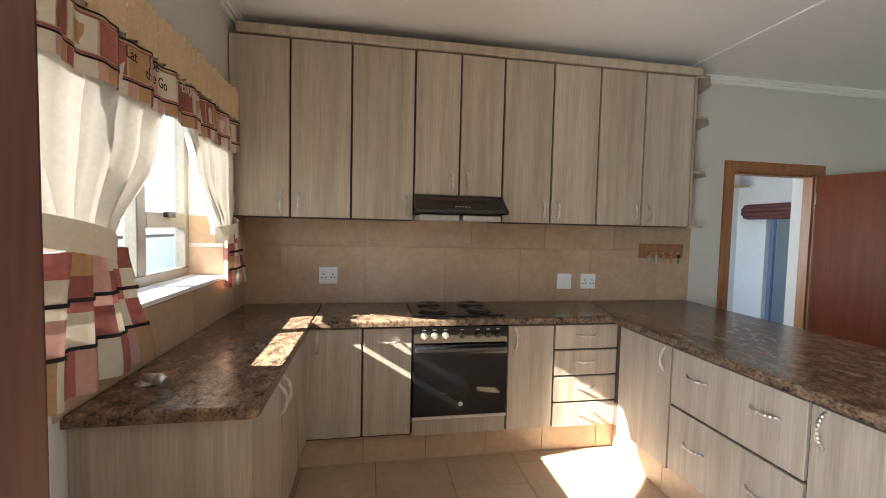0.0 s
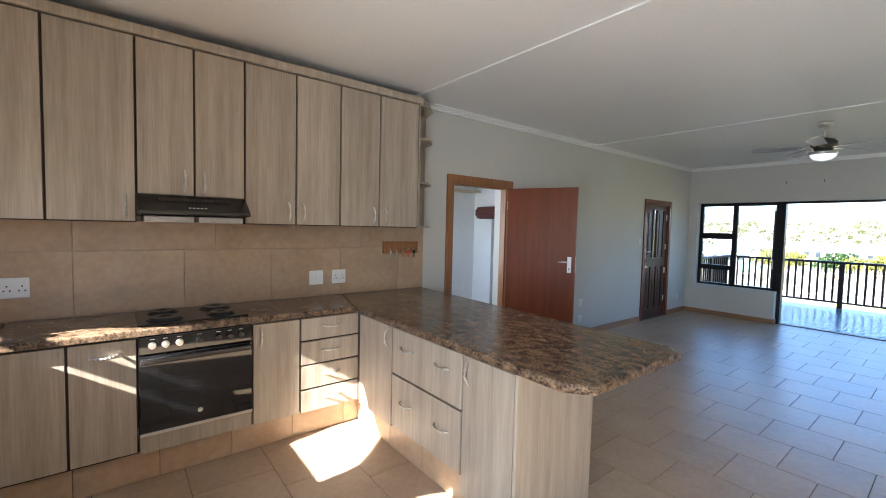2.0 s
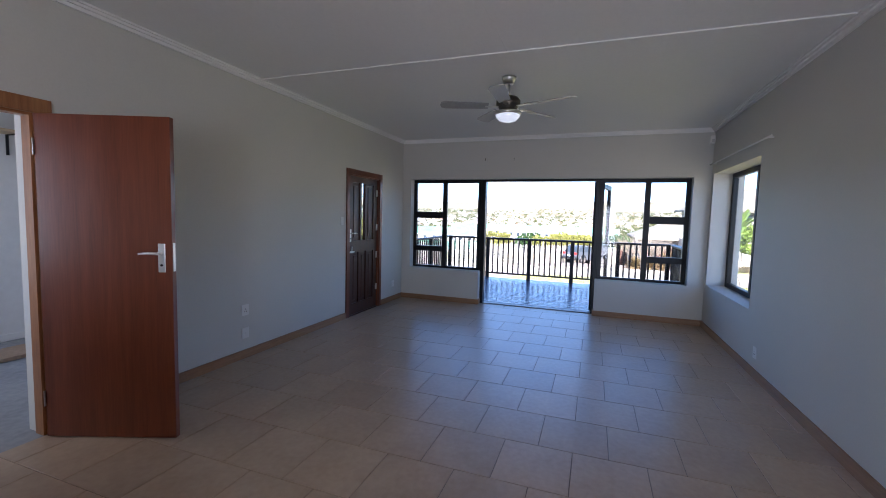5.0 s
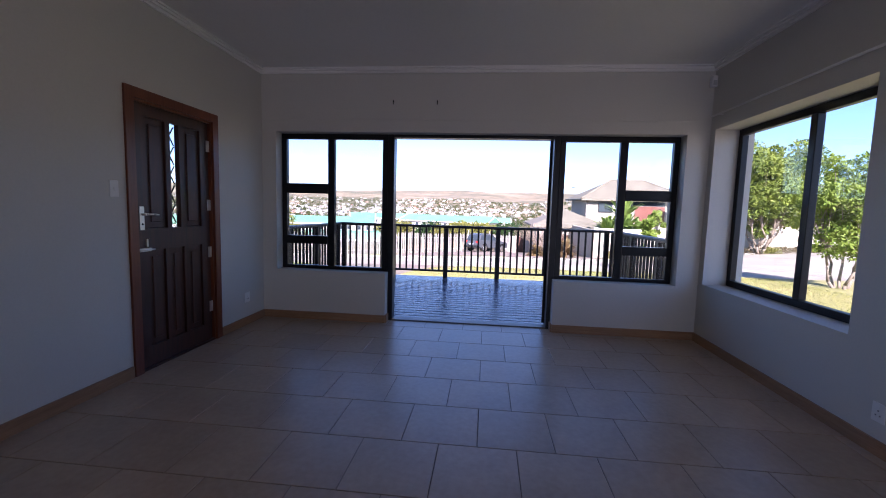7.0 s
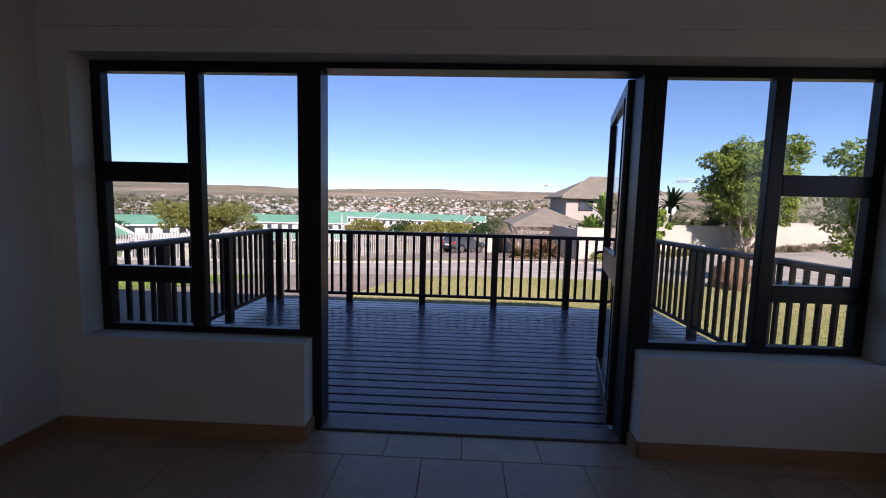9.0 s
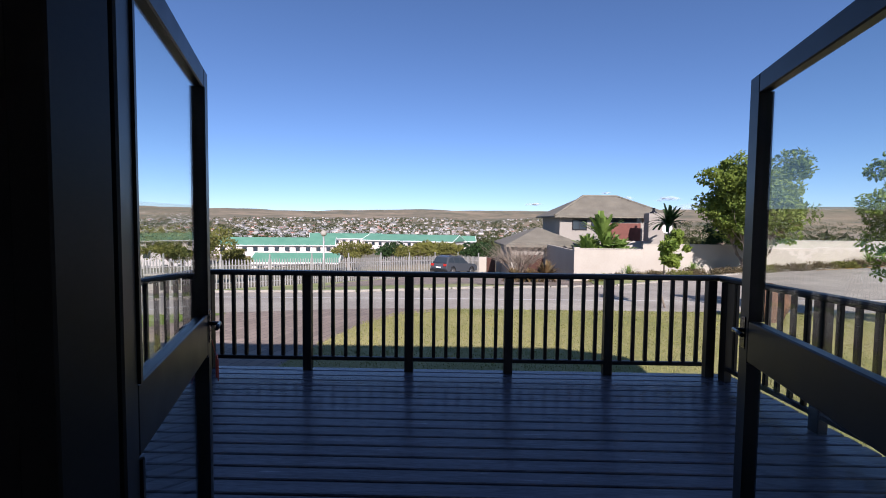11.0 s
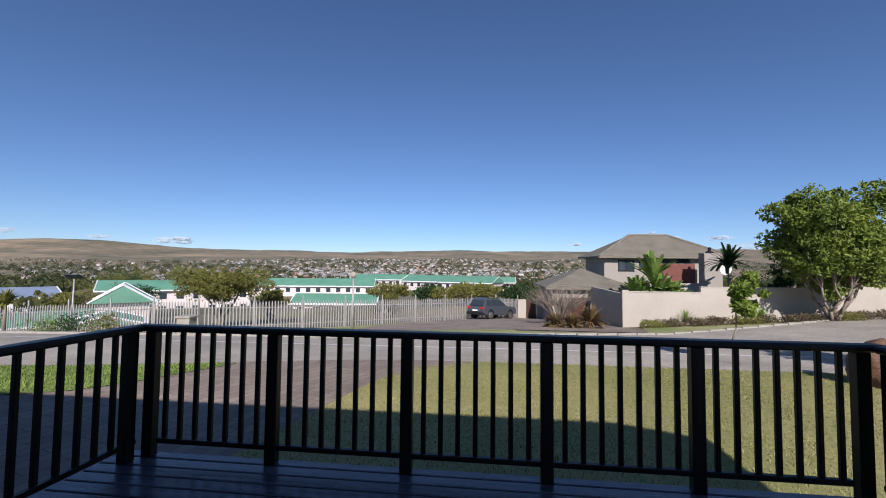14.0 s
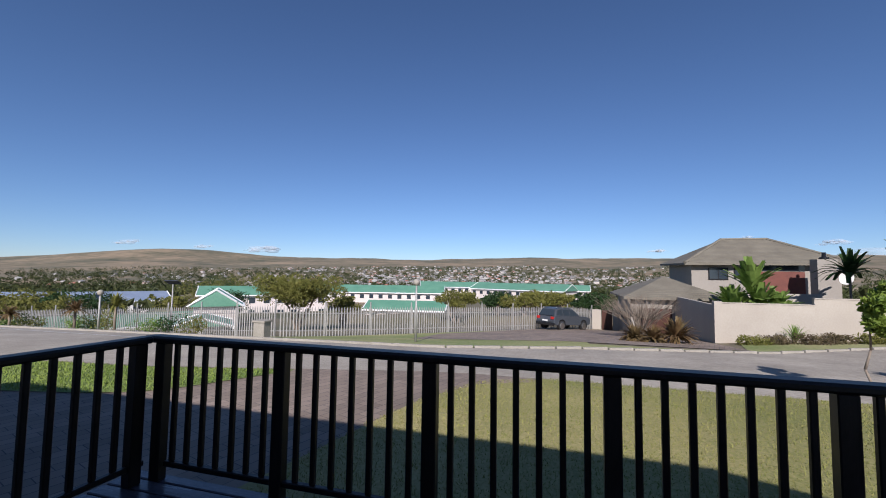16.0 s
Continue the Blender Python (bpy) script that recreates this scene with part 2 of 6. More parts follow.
for x in (0.41, 3.68):
    box(bm, x - 0.019, x + 0.019, YF, YB, ZC - 0.011, ZC - 0.0005)
box(bm, 0.41, 3.68, 0.66, 0.68, ZC - 0.003, ZC - 0.0005)
box(bm, 3.68, 4.25, -0.545, -0.52, ZC - 0.003, ZC - 0.0005)
struct("ceiling_strip", bm, M["ceiling"], "white cover strips over the ceiling board joints", "ceiling strip")
bm = bmesh.new()
for i, (d, h) in enumerate(((0.055, 0.014), (0.038, 0.032), (0.02, 0.055))):
    z0, z1 = ZC - h, ZC - (0.0, 0.014, 0.032)[i]
    box(bm, XL, XR, YB - d, YB, z0, z1), box(bm, XL, XR, YF, YF + d, z0, z1), box(bm, XR - d, XR, YF + d, YB - d, z0, z1), box(bm, XL, XL + d, YF + d, YB - d, z0, z1)
struct("cornice", bm, M["ceiling"], "white moulded ceiling cornice", "cornice")
# roof over all, with eaves
bm = bmesh.new()
ra = [bm.verts.new(p) for p in ((-3.7, -3.0, 2.96), (7.6, -3.0, 2.96), (7.6, 10.2, 2.96), (-3.7, 10.2, 2.96))]
rm = [bm.verts.new(v.co + Vector((0, 0, 0.12))) for v in ra]
rt = [bm.verts.new(p) for p in ((-1.0, -2.2, 3.92), (6.72, -2.2, 3.92), (6.72, 9.4, 3.92), (-1.0, 9.4, 3.92))]
for lo_, hi_ in ((ra, rm), (rm, rt)):
    for i in range(4):
        bm.faces.new((lo_[i], lo_[(i + 1) % 4], hi_[(i + 1) % 4], hi_[i]))
bm.faces.new(ra[::-1]), bm.faces.new(rt)
struct("roof", bm, M["render_wall"], "low hipped roof with overhanging eaves", "roof")
struct("wing_wall", boxes((-3.2, 7.3, 6.4, 9.8, -0.9, 2.96)), M["render_wall"], "grey rendered wing of the house beyond the store room", "wall")
# skirting
SK = 0.085
bm = boxes((DX1 + 0.1, EX0 - 0.08, YB - 0.016, YB, 0, SK), (EX1 + 0.08, XR, YB - 0.016, YB, 0, SK), (XR - 0.016, XR, OY1, YB - 0.016, 0, SK), (XR - 0.016, XR, YF, OY0, 0, SK),
           (XL, XR - 0.016, YF, YF + 0.016, 0, SK), (XL, XL + 0.016, KY1 + 0.08, 1.4, 0, SK), (0.62, DX0 - 0.1, YB - 0.016, YB, 0, SK),
           (XR, XR + 0.12, OY1 - 0.016, OY1, 0, SK), (XR, XR + 0.12, OY0, OY0 + 0.016, 0, SK))
struct("baseboard", bm, M["skirting"], "honey brown wooden skirting board", "baseboard")


# ---- openings ----
def door_frame(name, x0, x1, z1, mat, w=0.085):
    """Lining and architraves of a doorway in the back wall; returns the structure object."""
    bm = boxes((x0 - w, x0 + 0.005, YB - 0.018, YB, 0, z1 + w), (x1 - 0.005, x1 + w, YB - 0.018, YB, 0, z1 + w), (x0 + 0.005, x1 - 0.005, YB - 0.018, YB, z1 - 0.005, z1 + w))
    ob = struct(name, bm, mat, "orange-brown wooden door frame" if name == "door_frame_1" else "dark red-brown wooden door frame", "door frame")
    part("lining", boxes((x0, x0 + 0.022, YB + 0.001, YB + 0.085, 0, z1 - 0.022), (x1 - 0.022, x1, YB + 0.001, YB + 0.085, 0, z1 - 0.022), (x0, x1, YB + 0.001, YB + 0.085, z1 - 0.022, z1)), mat, ob)
    return ob


door_frame("door_frame_1", DX0, DX1, DZ, M["frame_wood"])
door_frame("door_frame_2", EX0, EX1, EZ, M["door"], 0.07)


def lever_handle(parent, m, mat):
    """Backplate and lever on a door face; local x along the door, y out of it."""
    pl = part("handle_plate", bevel(boxes((-0.022, 0.022, 0.0, 0.006, -0.09, 0.09)), 0.003), mat, parent, "brushed metal handle plate", m)
    bm = bmesh.new()
    cyl(bm, (0, 0.005, 0.03), (0, 0.045, 0.03), 0.009)
    cyl(bm, (0, 0.045, 0.03), (-0.06, 0.05, 0.032), 0.008), cyl(bm, (-0.06, 0.05, 0.032), (-0.115, 0.045, 0.026), 0.008, 0.006)
    part("lever", bm, mat, parent, "brushed metal lever", m)
    bm = bmesh.new()
    cyl(bm, (0, 0.0055, -0.045), (0, 0.009, -0.045), 0.008)
    part("keyhole", bm, M["black_enamel"], parent, "", m)


def flush_door(name, hinge, angle, width, height, label):
    """A plain veneered leaf, hinged at a plan point and swung to an angle in degrees."""
    ob = thing(name, label, "door", kind="structure")
    m = pose(hinge[0], hinge[1], 0.008, 0, 0, angle)
    part("leaf", bevel(boxes((0, width, -0.02, 0.02, 0, height)), 0.002, 1), M["door"] if name == "door_1" else M["dark_door"], ob, "red-brown veneered leaf", m)
    for s in (1, -1):
        lever_handle(ob, m @ pose(width - 0.062, 0.02 * s, 1.165, 0, 0, 0 if s > 0 else 180) @ (Matrix.Diagonal((1, 1, 1, 1)) if s > 0 else Matrix.Diagonal((-1, 1, 1, 1))), M["chrome"])
    part("lock_plate", boxes((width, width + 0.002, -0.011, 0.011, 1.08, 1.26)), M["chrome"], ob, "", m)
    for z in (0.2, height - 0.25):
        bm = boxes((-0.004, 0.0, -0.03, 0.02, z, z + 0.1))
        cyl(bm, (-0.004, 0.026, z), (-0.004, 0.026, z + 0.1), 0.006)
        part("hinge", bm, M["chrome"], ob, "steel butt hinge", m)
    return ob


flush_door("door_1", (1.835, 3.165), -69.0, 0.815, 2.03, "red-brown veneered interior door standing open")
flush_door("door_back", (-2.93, -0.06), 47.5, 0.813, 2.03, "dark red-brown back door standing ajar")

# outer side door: two long panels below, panels and a barred glass strip above
od = thing("door_2", "dark hardwood side door with a narrow barred glass pane", "door", kind="structure")
ox0, ox1, oy = EX0 + 0.025, EX1 - 0.025, YB + 0.045
bm = boxes((ox0, ox0 + 0.11, oy - 0.02, oy + 0.022, 0.01, 2.05), (ox1 - 0.11, ox1, oy - 0.02, oy + 0.022, 0.01, 2.05), (ox0 + 0.11, ox1 - 0.11, oy - 0.02, oy + 0.022, 1.95, 2.05),
           (ox0 + 0.11, ox1 - 0.11, oy - 0.02, oy + 0.022, 0.93, 1.10), (ox0 + 0.11, ox1 - 0.11, oy - 0.02, oy + 0.022, 0.01, 0.17),
           (ox0 + 0.285, ox0 + 0.335, oy - 0.02, oy + 0.022, 0.17, 0.93), (ox1 - 0.335, ox1 - 0.285, oy - 0.02, oy + 0.022, 0.17, 0.93), (ox0 + 0.315, ox0 + 0.365, oy - 0.02, oy + 0.022, 1.10, 1.95), (ox1 - 0.365, ox1 - 0.315, oy - 0.02, oy + 0.022, 1.10, 1.95))
part("door_rails", bm, M["dark_door"], od)
for x0, x1, z0, z1 in ((ox0 + 0.11, ox0 + 0.285, 0.17, 0.93), (ox0 + 0.335, ox1 - 0.335, 0.17, 0.93), (ox1 - 0.285, ox1 - 0.11, 0.17, 0.93), (ox0 + 0.11, ox0 + 0.315, 1.10, 1.95), (ox1 - 0.315, ox1 - 0.11, 1.10, 1.95)):
    bm = boxes((x0, x1, oy - 0.004, oy + 0.01, z0, z1))
    box(bm, x0 + 0.045, x1 - 0.045, oy - 0.014, oy - 0.004, z0 + 0.05, z1 - 0.05)
    part("panel", bevel(bm, 0.004, 1), M["dark_door"], od, "raised door panel")
pane = part("pane", boxes((ox0 + 0.365, ox1 - 0.365, oy - 0.003, oy + 0.003, 1.10, 1.95)), M["glass"], od, "clear glass pane")
pane.visible_shadow = False
bm = bmesh.new()
for i in range(5):
    z = 1.14 + 0.16 * i
    cyl(bm, (ox0 + 0.365, oy + 0.03, z), (ox1 - 0.365, oy + 0.03, z + 0.15), 0.006), cyl(bm, (ox1 - 0.365, oy + 0.03, z), (ox0 + 0.365, oy + 0.03, z + 0.15), 0.006)
part("burglar_bar", bm, M["black_enamel"], od, "black lattice burglar bars")
lever_handle(od, pose(ox0 + 0.055, oy - 0.02, 1.18, 0, 0, 180), M["chrome"])
bm = boxes((ox0 + 0.01, ox0 + 0.13, oy - 0.032, oy - 0.02, 0.925, 0.95), (ox0 + 0.085, ox0 + 0.1, oy - 0.03, oy - 0.02, 0.96, 1.02))
cyl(bm, (ox0 - 0.01, oy - 0.034, 0.937), (ox0 + 0.16, oy - 0.034, 0.937), 0.006)
part("threshold", boxes((EX0, EX1, YB + 0.002, YB + 0.198, -0.03, 0.014)), M["dark_door"], od)
part("slide_bolt", bm, M["chrome"], od, "steel slide bolt")
for z in (0.28, 0.80, 1.24, 1.78):
    bm = boxes((ox1 - 0.03, ox1 + 0.002, oy - 0.024, oy - 0.02, z, z + 0.1))
    cyl(bm, (ox1 + 0.006, oy - 0.026, z), (ox1 + 0.006, oy - 0.026, z + 0.1), 0.007)
    part("hinge", bm, M["chrome"], od, "steel butt hinge")


def window(name, x, rails, panes, mat, label, axis="x"):
    """An aluminium window: rails and panes are rows of a0, a1, z0, z1 in the plane at x (or y)."""
    ob = thing(name, label, "window", kind="structure")
    for a0, a1, z0, z1 in rails:
        b = boxes((x - 0.03, x + 0.03, a0, a1, z0, z1)) if axis == "x" else boxes((a0, a1, x - 0.03, x + 0.03, z0, z1))
        part("frame_bar", bevel(b, 0.004, 1), mat, ob)
    for a0, a1, z0, z1 in panes:
        b = boxes((x - 0.004, x + 0.004, a0, a1, z0, z1)) if axis == "x" else boxes((a0, a1, x - 0.004, x + 0.004, z0, z1))
        p = part("pane", b, M["glass"], ob)
        p.visible_shadow = False
    return ob


XW = 7.265
F = 0.06


def veranda_window(name, y0, y1, ym, outer_low):
    """Side light: one tall pane beside the door, three stacked panes beyond the mullion ym."""
    s0, s1 = (y0, ym) if outer_low else (ym, y1)
    rails = [(y0, y1, VZ0, VZ0 + F - 0.02), (y0, y1, VZ1 - F, VZ1), (y0, y0 + F, VZ0 + 0.04, VZ1 - F), (y1 - F, y1, VZ0 + 0.04, VZ1 - F), (ym - 0.04, ym + 0.04, VZ0 + 0.04, VZ1 - F),
             (s0 + 0.04, s1 - 0.04, 0.865, 0.96), (s0 + 0.04, s1 - 0.04, 1.458, 1.572)]
    window(name, XW, rails, [(y0 + 0.02, y1 - 0.02, VZ0 + 0.02, VZ1 - 0.02)], M["alu"], "dark bronze aluminium window with stacked panes")


veranda_window("window_1", OY1 + 0.02, VY1, 2.437, False)
veranda_window("window_2", VY0, OY0 - 0.02, -0.818, True)
df = thing("door_frame_3", "dark bronze aluminium frame of the veranda doorway", "door frame", kind="structure")
for r in ((OY1 - 0.055, OY1 + 0.02, -0.03, VZ1), (OY0 - 0.02, OY0 + 0.045, -0.03, VZ1), (OY0 + 0.045, OY1 - 0.055, VZ1 - 0.034, VZ1)):
    part("frame_bar", bevel(boxes((XW - 0.035, XW + 0.10, *r)), 0.004, 1), M["alu"], df)
part("threshold", boxes((XR + 0.13, XW + 0.10, OY0 + 0.045, OY1 - 0.045, -0.03, 0.012)), M["alu_grey"], df, "grey metal door sill")


def french_leaf(name, hinge_y, angle, s):
    """A glazed outward-opening leaf swung to an angle; s is the side its hinges sit on."""
    ob = thing(name, "dark bronze glazed veranda door leaf standing open", "door", kind="structure")
    m = pose(XW + 0.125, hinge_y, 0, 0, 0, angle)
    L, z0, z1, w = 1.02, 0.02, 2.115, 0.085
    for r in ((0, w, z0, z1), (L - w, L, z0, z1), (w, L - w, z1 - w, z1), (w, L - w, z0, z0 + 0.12), (w, L - w, 0.89, 1.07)):
        part("leaf_bar", bevel(boxes((r[0], r[1], -0.022, 0.022, r[2], r[3])), 0.005, 1), M["alu"], ob, "", m)
    for zz in ((z0 + 0.1, 0.91), (1.05, z1 - 0.06)):
        p = part("pane", boxes((w - 0.01, L - w + 0.01, -0.003, 0.003, *zz)), M["glass"], ob, "", m)
        p.visible_shadow = False
        part("glazing_bead", boxes((w, w + 0.014, -0.028, 0.028, zz[0] + 0.02, zz[1] - 0.025), (L - w - 0.014, L - w, -0.028, 0.028, zz[0] + 0.02, zz[1] - 0.025)), M["alu"], ob, "", m)
    bm = bmesh.new()
    for side in (1, -1):
        yy = side * 0.022
        box(bm, L - 0.06, L - 0.025, yy - 0.004, yy + 0.004, 0.94, 1.08)
        cyl(bm, (L - 0.043, yy, 1.02), (L - 0.043, yy + side * 0.04, 1.02), 0.009)
        cyl(bm, (L - 0.043, yy + side * 0.04, 1.02), (L - 0.15, yy + side * 0.045, 1.02), 0.009)
    part("door_handle", bm, M["black_enamel"], ob, "black lever handle", m)
    for z in (0.25, 1.72, 1.88):
        bm = bmesh.new()
        cyl(bm, (-0.005, s * 0.02, z), (-0.005, s * 0.02, z + 0.11), 0.013)
        part("hinge", bm, M["alu"], ob, "", m)
    return ob


fl1 = french_leaf("veranda_door_1", OY1 - 0.02, 20.9, 1)
km = pose(XW + 0.125, OY1 - 0.02, 0, 0, 0, 20.9) @ pose(0.07, 0, -0.08)
bm = bmesh.new()
cyl(bm, (0.905, -0.03, 1.03), (0.905, -0.045, 0.96), 0.002, None, 6)
box(bm, 0.89, 0.92, -0.052, -0.046, 0.86, 0.96)
box(bm, 0.90, 0.912, -0.056, -0.052, 0.84, 0.94)
part("key_fob", bm, plain("red_fob", (0.45, 0.05, 0.03), 0.5), fl1, "red key fob hanging from the lock", km)
french_leaf("veranda_door_2", OY0 + 0.05, -14.2, -1)

# side window in the front wall
rails = [(SX0, SX1, SZ0, SZ0 + F), (SX0, SX1, SZ1 - F, SZ1), (SX0, SX0 + F, SZ0 + F, SZ1 - F), (SX1 - F, SX1, SZ0 + F, SZ1 - F), (6.02, 6.09, SZ0 + F, SZ1 - F)]
window("window_3", -1.86, rails, [(SX0 + 0.02, SX1 - 0.02, SZ0 + 0.02, SZ1 - 0.02)], M["alu"], "dark bronze aluminium side window", "y")
# kitchen window
XK = -3.17
rails = [(WY0, WY1, WZ0 + 0.02, WZ0 + 0.075), (WY0, WY1, WZ1 - 0.055, WZ1), (WY0, WY0 + 0.05, WZ0 + 0.075, WZ1 - 0.055), (WY1 - 0.05, WY1, WZ0 + 0.075, WZ1 - 0.055)]
for y in (1.61, 2.27):
    rails.append((y - 0.04, y + 0.04, WZ0 + 0.075, WZ1 - 0.055))
for a, b in ((WY0 + 0.05, 1.57), (2.31, WY1 - 0.05)):
    rails.append((a, b, 1.475, 1.555))
kw = window("window_4", XK, rails, [(WY0 + 0.02, WY1 - 0.02, WZ0 + 0.04, WZ1 - 0.02)], M["alu_grey"], "grey aluminium kitchen window with a top-hung pane")
part("window_catch", boxes((XK + 0.03, XK + 0.055, 2.48, 2.56, 1.53, 1.56)), M["black_enamel"], kw, "black window catch")
part("window_sill", bevel(boxes((XK + 0.03, XL + 0.02, WY0, WY1, WZ0, WZ0 + 0.022)), 0.004), M["white"], kw, "white painted sill")

# ---- kitchen ----
ZT, ZB = 0.94, 0.90      # worktop top and underside
YC, XC, XP = 2.62, -2.44, -0.43   # cabinet fronts: back run, window run, peninsula


def bow_handle(parent, m, length=0.13, h=0.03):
    """A bowed strap handle; local x along it, y out of the face."""
    bm = bmesh.new()
    n = 9
    prev = None
    for i in range(n):
        u = i / (n - 1)
        p = Vector(((u - 0.5) * length, h * math.sin(math.pi * u) ** 0.7 + 0.002, 0))
        w = 0.0045 + 0.0042 * abs(math.sin(2 * math.pi * u))
        if prev is not None:
            cyl(bm, prev[0], p, prev[1], w, 8)
        prev = (p, w)
    for s in (-1, 1):
        cyl(bm, (s * length / 2, 0, 0), (s * length / 2, 0.008, 0), 0.007, 0.005, 8)
    return part("handle", bm, M["chrome"], parent, "curved brushed nickel handle", m)


def front(parent, name, face, a0, a1, z0, z1, handles=(), vertical=True):
    """A door or drawer front on a cabinet: face is ('y', y) facing -y, ('x', x, s) facing s along x."""
    g, t, r = 0.0068, 0.018, 0.0015
    ax, v = face[0], face[1]
    if ax == "y":
        bm = boxes((a0 + g, a1 - g, v, v + t, z0 + g, z1 - g))
    else:
        bm = boxes((v, v - face[2] * t, a0 + g, a1 - g, z0 + g, z1 - g))
    ob = part(name, bevel(bm, r, 1), M["laminate"], parent, "woodgrain laminate front")
    for a, z in handles:
        base = pose(a, v, z, 0, 0, 180) if ax == "y" else pose(v, a, z, 0, 0, -90 * face[2])
        bow_handle(ob, base @ (pose(0, 0, 0, 0, 90, 0) if vertical else Matrix()))
    return ob


def carcass(parent, *rows):
    return part("body", boxes(*rows), M["carcass"], parent, "dark cabinet carcass with narrow gaps")


# wall cabinets
ux = [-2.945, -2.58, -2.2, -1.79, -1.48, -1.175, -0.815, -0.46, -0.10, 0.30]
UZ0, UZ1, UY = 1.55, 2.675, 2.87
for n, (i, j) in enumerate(((0, 2), (2, 3), (3, 5), (5, 7), (7, 9))):
    z0 = 1.722 if n == 2 else UZ0
    ob = thing("wall_cabinet", "grey-beige woodgrain wall cabinet with closed doors" if n != 2 else "short woodgrain wall cabinet above the cooker hood", "cabinet", "wall cabinets")
    carcass(ob, (ux[i] + 0.001, ux[j] - 0.001, UY + 0.019, YB - 0.012, z0, UZ1))
    for k in range(i, j):
        right = k in (0, 2, 3, 5, 7)
        front(ob, "door", ("y", UY), ux[k], ux[k + 1], z0, UZ1, [((ux[k + 1] - 0.055) if right else (ux[k] + 0.055), z0 + 0.10)])
bm = boxes((XL + 0.05, 0.34, UY - 0.014, YB - 0.012, UZ1 + 0.003, UZ1 + 0.068))
prism(bm, [(0.34, UY - 0.014), (0.53, 3.03), (0.59, YB - 0.012), (0.34, YB - 0.012)], UZ1 + 0.003, UZ1 + 0.068)
co = tagged(part("cabinet_cornice", bevel(bm, 0.012, 2), M["laminate"]), "woodgrain cornice along the tops of the wall cabinets", "cornice")
sh = thing("corner_shelf", "open woodgrain end shelf with angled shelves", "shelf")
part("side_panel", boxes((0.302, 0.318, UY, YB - 0.012, UZ0, UZ1)), M["laminate"], sh)
part("back_panel", boxes((0.319, 0.59, YB - 0.028, YB - 0.012, UZ0, UZ1)), M["laminate"], sh)
for z in (UZ0, 1.96, 2.365, 2.665):
    bm = prism(bmesh.new(), [(0.319, UY), (0.42, UY), (0.55, 3.0), (0.605, YB - 0.03), (0.319, YB - 0.03)], z, z + 0.02)
    part("shelf_board", bm, M["laminate"], sh, "angled shelf board")

# cooker hood
hd = thing("cooker_hood", "slim black cooker hood under the wall cabinets", "cooker hood")
bm = bmesh.new()
x0, x1 = -1.79, -1.175
for quad in (((UY - 0.16, 1.60), (UY - 0.165, 1.625), (UY - 0.02, 1.722), (YB - 0.012, 1.722), (YB - 0.012, 1.59)),):
    a = [bm.verts.new((x0, y, z)) for y, z in quad]
    b = [bm.verts.new((x1, y, z)) for y, z in quad]
    for i in range(5):
        bm.faces.new((a[i], a[(i + 1) % 5], b[(i + 1) % 5], b[i]))
    bm.faces.new(a), bm.faces.new(b[::-1])
part("hood_body", bevel(bm, 0.004, 1), M["black_enamel"], hd)
for i in range(2):
    part("filter_panel", bevel(boxes((x0 + 0.03 + i * 0.285, x0 + 0.29 + i * 0.285, UY - 0.12, YB - 0.06, 1.553, 1.592)), 0.006), surf("filter_grey", (0.35, 0.33, 0.3), (0.5, 0.48, 0.44), 50, 0.5, 0.2), hd, "pale grey filter panel")
for i in range(26):
    x = x0 + 0.11 + 0.0155 * i
    part("vent_slot", boxes((x, x + 0.008, UY - 0.075, UY - 0.045, 1.686, 1.706)), M["carcass"], hd)
for i in range(5):
    part("button", boxes((-1.53 + 0.022 * i, -1.518 + 0.022 * i, UY - 0.137, UY - 0.128, 1.642, 1.648)), M["plastic"], hd, "small pale button")

# base units on the back wall
PZ = 0.185


def base_unit(label, x0, x1):
    ob = thing("base_cabinet", label, "cabinet", "base cabinets")
    carcass(ob, (x0 + 0.001, x1 - 0.001, YC + 0.019, YB - 0.012, PZ + 0.012, ZB))
    return ob


ob = base_unit("grey-beige woodgrain base cabinet with closed doors", -2.44, -1.805)
front(ob, "door", ("y", YC), -2.452, -2.11, PZ + 0.02, ZB - 0.012, [(-2.375, 0.80)])
d = front(ob, "door", ("y", YC), -2.11, -1.805, PZ + 0.02, ZB - 0.012, [(-1.95, 0.80)], False)
ob = base_unit("grey-beige woodgrain base cabinet with one closed door", -1.187, -0.865)
front(ob, "door", ("y", YC), -1.187, -0.865, PZ + 0.005, ZB - 0.012, [(-1.135, 0.80)])
ob = base_unit("woodgrain drawer unit with four closed drawers", -0.865, -0.44)
dz = [PZ, 0.358, 0.537, 0.716, ZB - 0.012]
for k in range(4):
    front(ob, "drawer_front", ("y", YC), -0.865, -0.405, dz[k], dz[k + 1], [(-0.635, (dz[k] + dz[k + 1]) / 2 + 0.01)], False)
part("filler", boxes((-0.402, XP + 0.09, YC - 0.002, YC + 0.016, PZ, ZB - 0.006)), M["laminate"], ob, "woodgrain corner filler strip")

